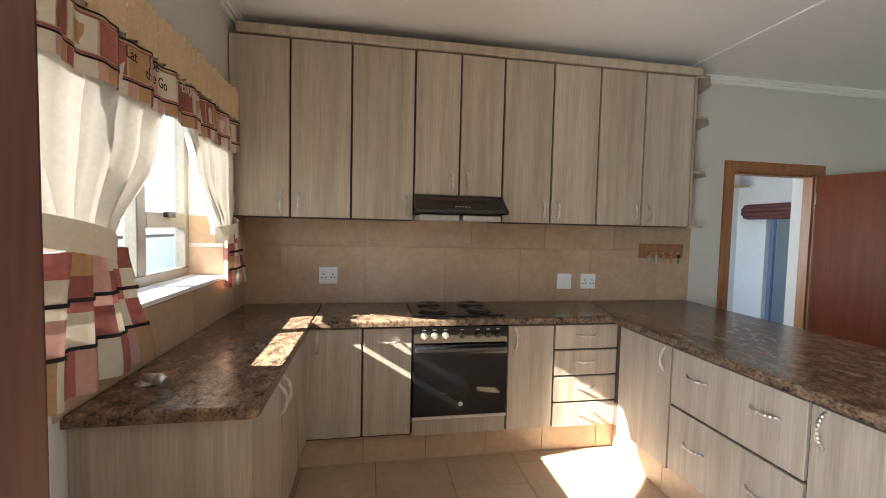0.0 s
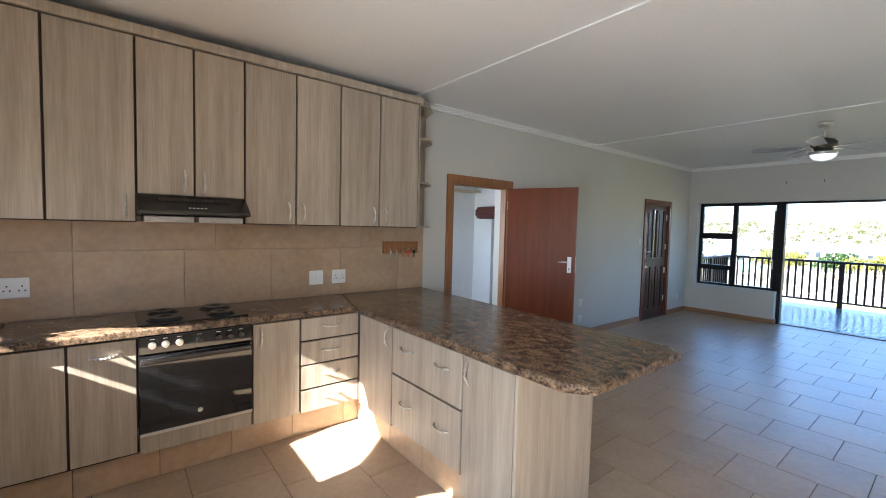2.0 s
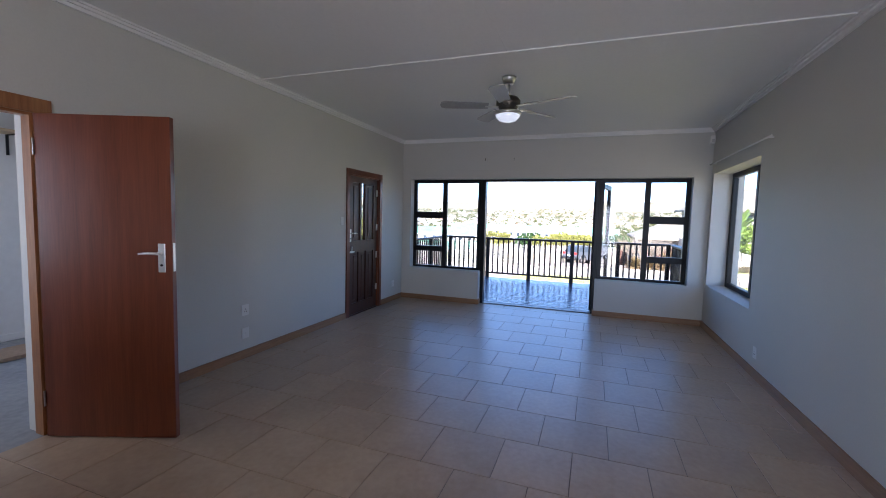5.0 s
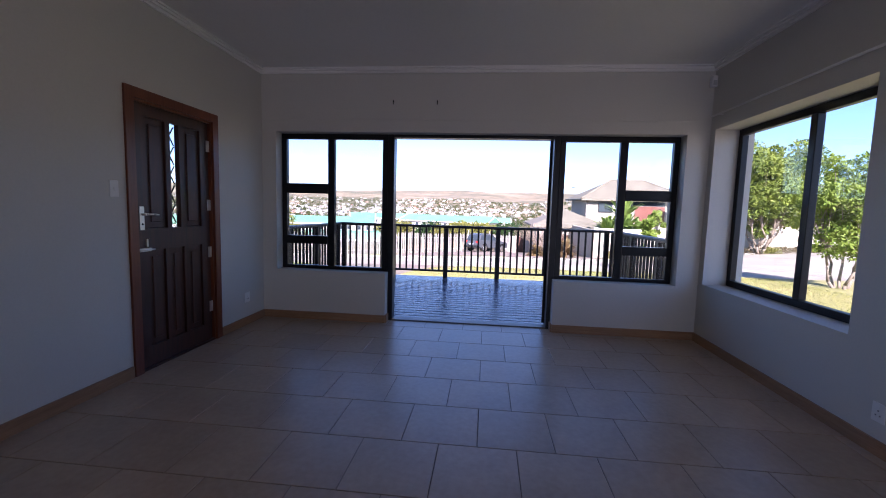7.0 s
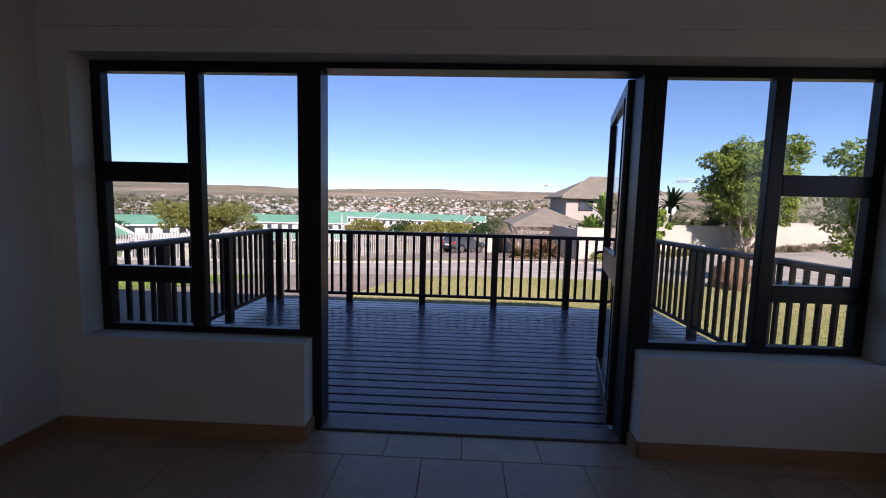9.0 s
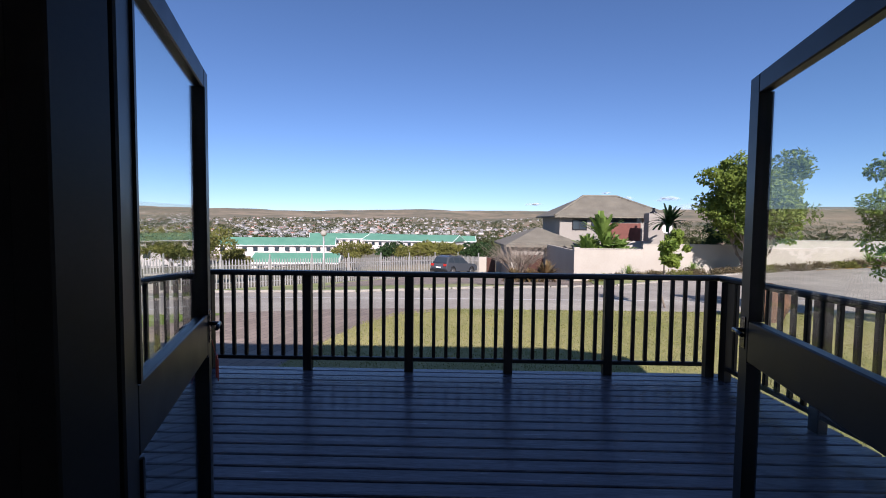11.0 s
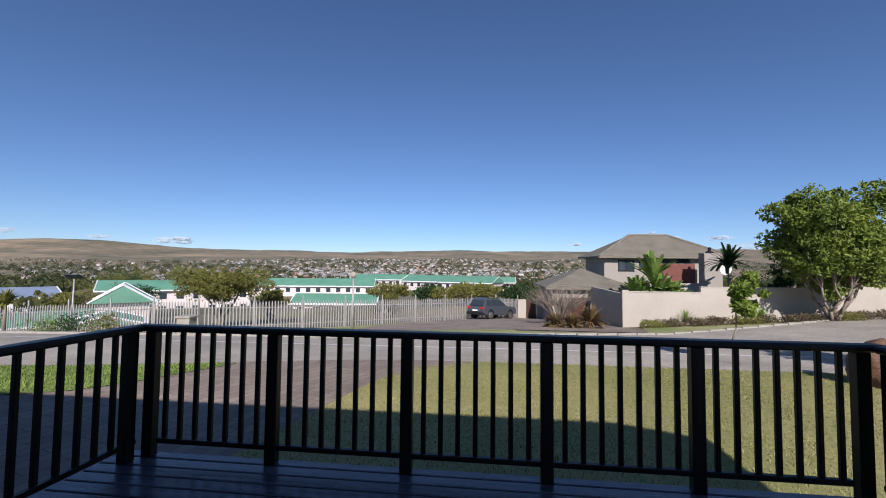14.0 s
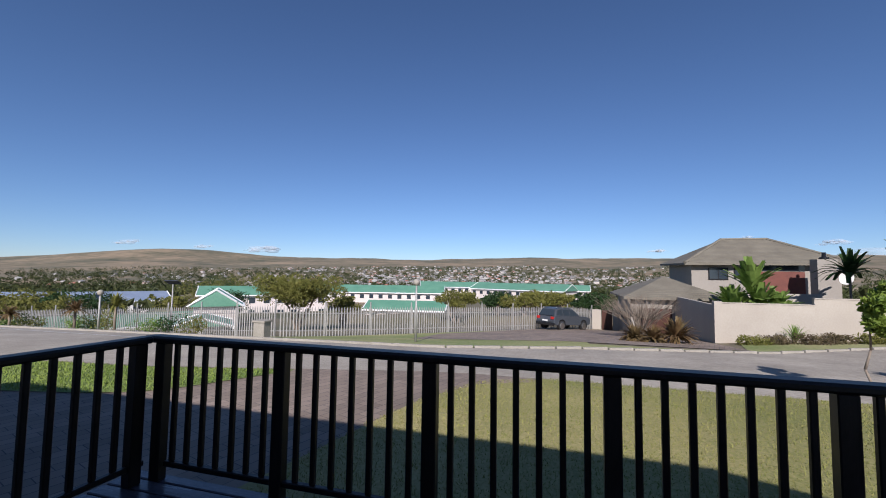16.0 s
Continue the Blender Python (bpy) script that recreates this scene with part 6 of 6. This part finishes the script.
# neighbour across the side yard, seen from the kitchen window
nb = thing("neighbour_house", "white two-storey house with blue-grey windows and a balcony", "house")
part("wall", boxes((-26, -17, 6, 22, -1.2, 5.2)), M["white"], nb)
part("roof", hip_roof(-26, -17, 6, 22, 5.2, 1.6, 0.5, "y")[0], M["rooftile"], nb)
for y in (8.2, 12.2, 16.2):
    w_ = part("window", boxes((-17.0, -16.94, y, y + 2.4, 2.4, 4.4)), blue, nb)
    part("pane", boxes((-16.95, -16.92, y + 0.12, y + 1.15, 2.5, 4.3), (-16.95, -16.92, y + 1.25, y + 2.28, 2.5, 4.3)), dark_glass, w_)
part("balcony", boxes((-17.0, -15.8, 7.5, 20, 1.9, 2.1)), M["white"], nb)
for i in range(40):
    part("balcony_bar", boxes((-15.85, -15.82, 7.6 + 0.3 * i, 7.63 + 0.3 * i, 2.1, 3.0)), M["alu_grey"], nb)
yw = thing("yard_wall", "white yard wall with a brown coping", "wall")
part("wall_panel", boxes((-8.2, -8.0, -2, 22, -1.0, 1.05)), M["white"], yw)
part("coping", boxes((-8.25, -7.95, -2, 22, 1.05, 1.13)), M["dark_door"], yw)

# ---- palisade fence ----
fn = thing("palisade_fence", "grey galvanised steel palisade fence", "fence")
M["steel"] = surf("galvanised_steel", (0.3, 0.29, 0.27), (0.42, 0.4, 0.37), 3, 0.55, 0, metal=0.4)
pale_bm = prism(bmesh.new(), [(-0.02, -0.035), (0.012, -0.035), (0.02, 0.0), (0.012, 0.035), (-0.02, 0.035), (-0.01, 0)], -0.05, 1.75)
top = [v for v in pale_bm.verts if v.co.z > 1]
c0 = pale_bm.verts.new((0, 0, 1.9))
tf = [f for f in pale_bm.faces if all(v.co.z > 1 for v in f.verts)]
bmesh.ops.delete(pale_bm, geom=tf, context="FACES_ONLY")
for i in range(len(top)):
    pale_bm.faces.new((top[i], top[(i + 1) % len(top)], c0))
pale_me = mesh_of("pale", pale_bm, M["steel"])
FENCE = [(49.0, -2.9), (30.0, 17.0), (31.5, 44.0)]
k = 0
for (xa, ya), (xb, yb_) in zip(FENCE, FENCE[1:]):
    L = math.hypot(xb - xa, yb_ - ya)
    ang = math.degrees(math.atan2(yb_ - ya, xb - xa)) - 90
    step = 0.19
    for i in range(int(L / step)):
        u = i * step / L
        x, y = xa + (xb - xa) * u, ya + (yb_ - ya) * u
        o = new("pale", pale_me)
        o.matrix_basis = pose(x, y, gz(x, y), 0, 0, ang)
        o.parent = fn
        k += 1
    npan = int(L / 3)
    for i in range(npan):
        u0, u1 = i / npan, (i + 1) / npan
        p, q = Vector((xa + (xb - xa) * u0, ya + (yb_ - ya) * u0, 0)), Vector((xa + (xb - xa) * u1, ya + (yb_ - ya) * u1, 0))
        bm = bmesh.new()
        for h in (0.35, 1.45):
            cyl(bm, (p.x + 0.03, p.y, gz(p.x, p.y) + h), (q.x + 0.03, q.y, gz(q.x, q.y) + h), 0.03, None, 4)
        part("fence_rail", bm, M["steel"], fn)
        part("fence_post", cyl(bmesh.new(), (p.x + 0.06, p.y, gz(p.x, p.y) - 0.1), (p.x + 0.06, p.y, gz(p.x, p.y) + 2.2), 0.05, None, 6), M["steel"], fn)

# ---- parked car ----
car = thing("car", "dark grey sport utility vehicle parked on the forecourt", "car")
cm = pose(45.0, -0.3, gz(45.0, -0.3) + 0.03, 0, 3.5, -38)
paint = plain("dark_grey_paint", (0.09, 0.1, 0.115), 0.25, 0.4)


def profile_body(pts, w, inset_top=0.0):
    """A side outline (x forward, z up) drawn out across the width, narrowing above."""
    bm = bmesh.new()
    zs = [z for _, z in pts]
    lo, hi = min(zs), max(zs)
    sides = []
    for s in (-1, 1):
        sides.append([bm.verts.new((x, s * (w / 2 - inset_top * (z - lo) / (hi - lo)), z)) for x, z in pts])
    n = len(pts)
    for i in range(n):
        bm.faces.new((sides[0][i], sides[0][(i + 1) % n], sides[1][(i + 1) % n], sides[1][i]))
    bm.faces.new(sides[0]), bm.faces.new(sides[1][::-1])
    return bm


part("body", bevel(profile_body([(-2.30, 0.46), (-2.40, 0.72), (-2.34, 1.06), (0.98, 1.14), (2.05, 1.08), (2.34, 0.92), (2.40, 0.5), (1.95, 0.40), (-1.95, 0.40)], 1.84), 0.06, 2), paint, car, "dark grey painted body", cm)
cab = part("cabin", bevel(profile_body([(-2.26, 1.04), (-1.92, 1.66), (-1.5, 1.78), (-0.2, 1.78), (0.2, 1.70), (1.05, 1.11)], 1.74, 0.2), 0.05, 2), paint, car, "", cm)
for s in (-1, 1):
    for pts in (((-2.0, 1.2), (-1.78, 1.6), (-1.3, 1.66), (-1.2, 1.17)), ((-1.12, 1.17), (-1.2, 1.66), (-0.38, 1.66), (-0.35, 1.17)), ((-0.28, 1.17), (-0.31, 1.66), (0.1, 1.62), (0.76, 1.17))):
        bm = bmesh.new()
        f = [bm.verts.new((x, s * (0.87 - 0.2 * (z - 1.04) / 0.74 + 0.008), z)) for x, z in pts]
        b_ = [bm.verts.new((x, s * (0.87 - 0.2 * (z - 1.04) / 0.74 - 0.02), z)) for x, z in pts]
        bm.faces.new(f), bm.faces.new(b_[::-1])
        for i in range(4):
            bm.faces.new((f[i], f[(i + 1) % 4], b_[(i + 1) % 4], b_[i]))
        part("side_window", bm, dark_glass, cab, "dark side window", None)
    part("roof_bar", bevel(boxes((-1.9, 0.1, s * 0.66 - 0.02, s * 0.66 + 0.02, 1.77, 1.82)), 0.01, 1), M["chrome"], car, "", cm)
    part("tail_light", boxes((-2.44, -2.3, s * 0.72 - 0.14, s * 0.72 + 0.14, 0.86, 1.06)), plain("red_lens", (0.4, 0.02, 0.015), 0.2), car, "red tail light", cm)
    part("headlight", boxes((2.25, 2.4, s * 0.68 - 0.16, s * 0.68 + 0.16, 0.72, 0.88)), M["plastic"], car, "clear headlight", cm)
bm = bmesh.new()
f = [bm.verts.new(p) for p in ((-2.28, -0.72, 1.14), (-2.28, 0.72, 1.14), (-2.07, 0.62, 1.62), (-2.07, -0.62, 1.62))]
b_ = [bm.verts.new(v.co + Vector((0.04, 0, -0.01))) for v in f]
bm.faces.new(f), bm.faces.new(b_[::-1])
part("rear_window", bm, dark_glass, cab, "dark rear window")
part("number_plate", boxes((-2.45, -2.41, -0.26, 0.26, 0.68, 0.79)), M["plastic"], car, "white number plate", cm)
part("bumper", bevel(boxes((-2.5, -2.3, -0.9, 0.9, 0.36, 0.58)), 0.04, 2), M["black_enamel"], car, "black rear bumper", cm)
for x in (-1.42, 1.42):
    for s in (-1, 1):
        bm = bmesh.new()
        cyl(bm, (x, s * 0.70, 0.38), (x, s * 0.955, 0.38), 0.39, None, 24)
        wh = part("tyre", bevel(bm, 0.03, 1), plain("rubber", (0.02, 0.02, 0.02), 0.85), car, "black rubber tyre", cm)
        part("rim", lathe(bmesh.new(), (0, 0, 0), [(0.27, 0), (0.27, 0.02), (0.2, 0.0), (0.05, 0.02)], 16), M["chrome"], wh, "alloy rim", pose(x, s * 0.955, 0.38, -90 * s, 0, 0))
        part("wheel_arch", bevel(cyl(bmesh.new(), (x, s * 0.78, 0.42), (x, s * 0.932, 0.42), 0.47, None, 24), 0.02, 1), M["black_enamel"], car, "black wheel arch", cm)


# ---- lamp posts, bin ----
def street_lamp(x, y, h, label, solar=False):
    ob = thing("street_lamp", label, "street lamp", "street lamps")
    z = gz(x, y)
    part("post", cyl(bmesh.new(), (x, y, z - 0.1), (x, y, z + h), 0.06, 0.04, 10), M["steel"], ob)
    if solar:
        bm = bevel(boxes((-0.45, 0.45, -0.3, 0.3, -0.02, 0.02)), 0.008, 1)
        part("solar_panel", bm, plain("solar_blue", (0.05, 0.06, 0.09), 0.15), ob, "dark solar panel", pose(x, y, z + h + 0.15, 25, 0, 110))
    else:
        part("head", lathe(bmesh.new(), (x, y, z + h), [(0.06, 0), (0.13, 0.05), (0.16, 0.18), (0.08, 0.27), (0.02, 0.29)], 14), M["kerb"], ob, "pale globe lamp head")


street_lamp(24.4, 23.6, 1.9, "grey street lamp with a pale round head")
street_lamp(26.5, 6.7, 2.6, "grey street lamp with a pale round head")
street_lamp(31.0, 26.2, 3.5, "tall grey post with a solar panel on top", True)
bn = thing("meter_box", "pale concrete meter box on the verge", "meter box")
bxm, bym = 25.0, 13.9
part("box", bevel(boxes((bxm - 0.25, bxm + 0.25, bym - 0.3, bym + 0.3, gz(bxm, bym) - 0.05, gz(bxm, bym) + 0.75)), 0.02, 1), M["kerb"], bn)
part("lid", bevel(boxes((bxm - 0.3, bxm + 0.3, bym - 0.35, bym + 0.35, gz(bxm, bym) + 0.75, gz(bxm, bym) + 0.85)), 0.02, 1), M["kerb"], bn)

# ---- green-roofed buildings ----
M["green_roof"] = surf("green_sheet_roof", (0.085, 0.22, 0.145), (0.135, 0.285, 0.195), 0.4, 0.5, 0, fine=10)
M["pale_wall"] = surf("pale_pink_wall", (0.55, 0.48, 0.44), (0.63, 0.56, 0.52), 0.5, 0.9)


def long_building(az, d, length, depth, z_eave, rise, turn, label, roof="green_roof", wall="pale_wall", wins=12, name="school_building"):
    """A long gabled building, placed by bearing and distance from the deck."""
    a = radians(az)
    m = pose(8 + d * math.cos(a), 0.8 + d * math.sin(a), 0, 0, 0, turn)
    ob = thing(name, label, "building", "buildings beyond the fence")
    h, L = depth / 2, length / 2
    part("wall", boxes((-h, h, -L, L, z_eave - 9, z_eave)), M[wall], ob, "", m)
    bm = bmesh.new()
    o = 0.6
    v = [bm.verts.new(p) for p in ((-h - o, -L - o, z_eave), (-h - o, L + o, z_eave), (h + o, L + o, z_eave), (h + o, -L - o, z_eave), (0, -L - o, z_eave + rise), (0, L + o, z_eave + rise))]
    for f in ((0, 1, 5, 4), (2, 3, 4, 5), (1, 2, 5), (3, 0, 4), (3, 2, 1, 0)):
        bm.faces.new([v[i] for i in f])
    rf = part("roof", bm, M[roof], ob, "green sheet metal roof" if roof == "green_roof" else "", m)
    for s in (-1, 1):
        for e in (-1, 1):
            part("bargeboard", cyl(bmesh.new(), (e * (h + o), s * (L + o), z_eave), (0, s * (L + o), z_eave + rise), 0.11, None, 4), M["white"], ob, "white barge board", m)
    part("gutter", boxes((-h - o - 0.2, -h - o, -L - o, L + o, z_eave - 0.3, z_eave)), M["white"], ob, "", m)
    for r in range(2 if wins > 4 else 1):
        for i in range(wins):
            y = -L + (i + 0.5) * length / wins
            part("window", boxes((-h - 0.08, -h + 0.02, y - 0.7, y + 0.7, z_eave - 2.1 - 3 * r, z_eave - 0.8 - 3 * r)), dark_glass, ob, "", m)
    return ob


gl = "long pale building with a green sheet metal roof"
long_building(38, 118, 30, 9, -5.6, 2.1, 40, gl, wins=9)
long_building(23.5, 150, 46, 10, -7.0, 2.4, 12, gl, wins=14)
long_building(4.0, 165, 40, 11, -6.4, 2.4, -24, gl, wins=12)
long_building(13.0, 185, 30, 10, -6.5, 2.2, 20, gl, wins=10)
long_building(19.5, 88, 16, 7, -7.0, 1.7, 8, gl, wins=5)
long_building(-1.0, 190, 24, 10, -7.6, 2.4, 0, gl, wins=8)
long_building(44.8, 46, 5.0, 3.9, -4.0, 0.75, 43 + 90, "pale gabled house with a green metal roof", wins=2)
long_building(43.4, 58, 6.0, 4.6, -3.2, 1.9, 43 + 90, "pale gabled house with a green metal roof", wins=2)
long_building(52.5, 62, 14, 7, -5.4, 1.2, 60, gl, wins=4)
M["blue_roof"] = surf("blue_grey_roof", (0.16, 0.2, 0.28), (0.23, 0.28, 0.37), 0.4, 0.6)
long_building(55.0, 125, 26, 11, -6.6, 2.0, 62, "house with a blue-grey sheet roof", "blue_roof", "white", 6, "house")
long_building(61.0, 120, 24, 11, -6.0, 2.0, 40, "house with a blue-grey sheet roof", "blue_roof", "white", 6, "house")

# ---- town in the valley and far woods ----
rng = np.random.default_rng(12)
town = {"town_white": bmesh.new(), "pale_wall": bmesh.new(), "terracotta": bmesh.new(), "slate": bmesh.new()}
M["town_white"] = surf("town_white", (0.34, 0.32, 0.29), (0.55, 0.53, 0.5), 0.02, 0.85)
M["terracotta"] = surf("terracotta_roofs", (0.3, 0.12, 0.08), (0.42, 0.2, 0.14), 0.02, 0.8)
M["slate"] = surf("grey_roofs", (0.16, 0.15, 0.14), (0.3, 0.29, 0.28), 0.02, 0.8)
for i in range(2000):
    a = rng.normal(radians(12), radians(25))
    if a > radians(62) or a < radians(-28):
        continue
    d = rng.uniform(420, 1600) if i % 3 else rng.uniform(420, 1000)
    if rng.uniform() > 0.35 + 0.65 * math.exp(-((math.degrees(a) - 8) / 22) ** 2):
        continue
    x, y = d * math.cos(a), d * math.sin(a)
    z = gz(x, y)
    w, l_, h = rng.uniform(3.5, 7), rng.uniform(4, 9), rng.uniform(1.5, 3.2)
    wall_bm = town["town_white" if rng.uniform() < 0.75 else "pale_wall"]
    roof_bm = town["terracotta" if rng.uniform() < 0.12 else ("slate" if rng.uniform() < 0.8 else "town_white")]
    box(wall_bm, x - w / 2, x + w / 2, y - l_ / 2, y + l_ / 2, z - 4, z + h)
    v = [roof_bm.verts.new(p) for p in ((x - w / 2 - 1, y - l_ / 2 - 1, z + h), (x - w / 2 - 1, y + l_ / 2 + 1, z + h), (x + w / 2 + 1, y + l_ / 2 + 1, z + h), (x + w / 2 + 1, y - l_ / 2 - 1, z + h), (x, y - l_ / 4, z + h + w * 0.28), (x, y + l_ / 4, z + h + w * 0.28))]
    for f in ((0, 1, 5, 4), (2, 3, 4, 5), (1, 2, 5), (3, 0, 4)):
        roof_bm.faces.new([v[k] for k in f])
for key, b in town.items():
    tagged(part("town_houses", b, M[key]), "many small houses spread over the far valley side", "houses", "", "stuff")
cs = []
for i in range(6400):
    a = rng.uniform(radians(-50), radians(80))
    d = rng.uniform(300, 1500) if i % 4 else rng.uniform(110, 600)
    x, y = d * math.cos(a), d * math.sin(a)
    if d < 260 and -4 < math.degrees(a) < 46:
        continue
    r = rng.uniform(2.0, 5.0) * (0.7 + d / 1200)
    cs.append((x, y, gz(x, y) + r * 0.5, r))
me = leaves(cs, 26, 2.6, 1.0, 77, 0.0, 0.7)
me.materials.append(foliage("far_woods", (0.03, 0.045, 0.015), (0.085, 0.09, 0.03), 0.02))
tagged(new("far_woods", me), "dark green trees scattered over the valley", "woods", "", "stuff")


# ---- small clouds low over the hills ----
m = surf("cloud", (0.75, 0.75, 0.77), (0.82, 0.82, 0.84), 0.002, 1.0, spec=0.0)
nn, ll = m.node_tree.nodes, m.node_tree.links
tr_, mx_ = nn.new("ShaderNodeBsdfTransparent"), nn.new("ShaderNodeMixShader")
mx_.inputs[0].default_value = 0.13
ll.new(tr_.outputs[0], mx_.inputs[1]), ll.new(nn["Principled BSDF"].outputs[0], mx_.inputs[2])
ll.new(mx_.outputs[0], nn["Material Output"].inputs["Surface"])
M["cloud"] = m
for k, (az, el, w) in enumerate(((53.0, 2.7, 100), (45.5, 2.5, 80), (38.8, 2.3, 170), (5.0, 1.5, 50), (-12.5, 2.4, 90), (-22.8, 2.0, 150), (-31.0, 1.4, 240), (-21.5, 3.8, 50), (-24.0, 3.1, 60), (-28.5, 3.0, 110))):
    rng = np.random.default_rng(400 + k)
    a, d = radians(az), 3900.0
    c = Vector((8 + d * math.cos(a), 0.8 + d * math.sin(a), d * math.tan(radians(el))))
    side = Vector((-math.sin(a), math.cos(a), 0))
    bm = bmesh.new()
    for i in range(13):
        u = rng.uniform(-1, 1)
        r = w * 0.2 * (1.05 - abs(u)) * rng.uniform(0.6, 1.3)
        p = c + side * (w * u) + Vector((0, 0, w * (0.07 * rng.normal() - 0.10 * u)))
        g = bmesh.ops.create_icosphere(bm, subdivisions=3, radius=1.0)
        for v in g["verts"]:
            q = 1 + 0.35 * noise.noise(v.co * 1.8 + Vector((i, k, 0)))
            v.co = p + Vector((v.co.x * r * 2.2 * q, v.co.y * r * 2.2 * q, v.co.z * r * 0.6 * q))
    for f in bm.faces:
        f.smooth = True
    tagged(part("cloud", bm, M["cloud"]), "small white cloud low over the hills", "cloud", "clouds", "structure")


# ---- the land falls away a little less, and bears a little to the side ----
def settle(ob):
    if ob.matrix_basis != Matrix():
        k = max(ob.location.x - 8.0, 0.0)
        ob.location = (ob.location.x, ob.location.y + 0.0235 * k, ob.location.z + 0.0195 * k)
        return
    if ob.data is not None and ob.type == "MESH":
        co = np.empty(len(ob.data.vertices) * 3)
        ob.data.vertices.foreach_get("co", co)
        co = co.reshape(-1, 3)
        k = np.maximum(co[:, 0] - 8.0, 0.0)
        co[:, 1] += 0.0235 * k
        co[:, 2] += 0.0195 * k
        ob.data.vertices.foreach_set("co", co.ravel())
        ob.data.update()
    for c in ob.children:
        settle(c)


for ob in list(scene.objects):
    if ob.parent is None and ob.name not in INDOORS:
        settle(ob)
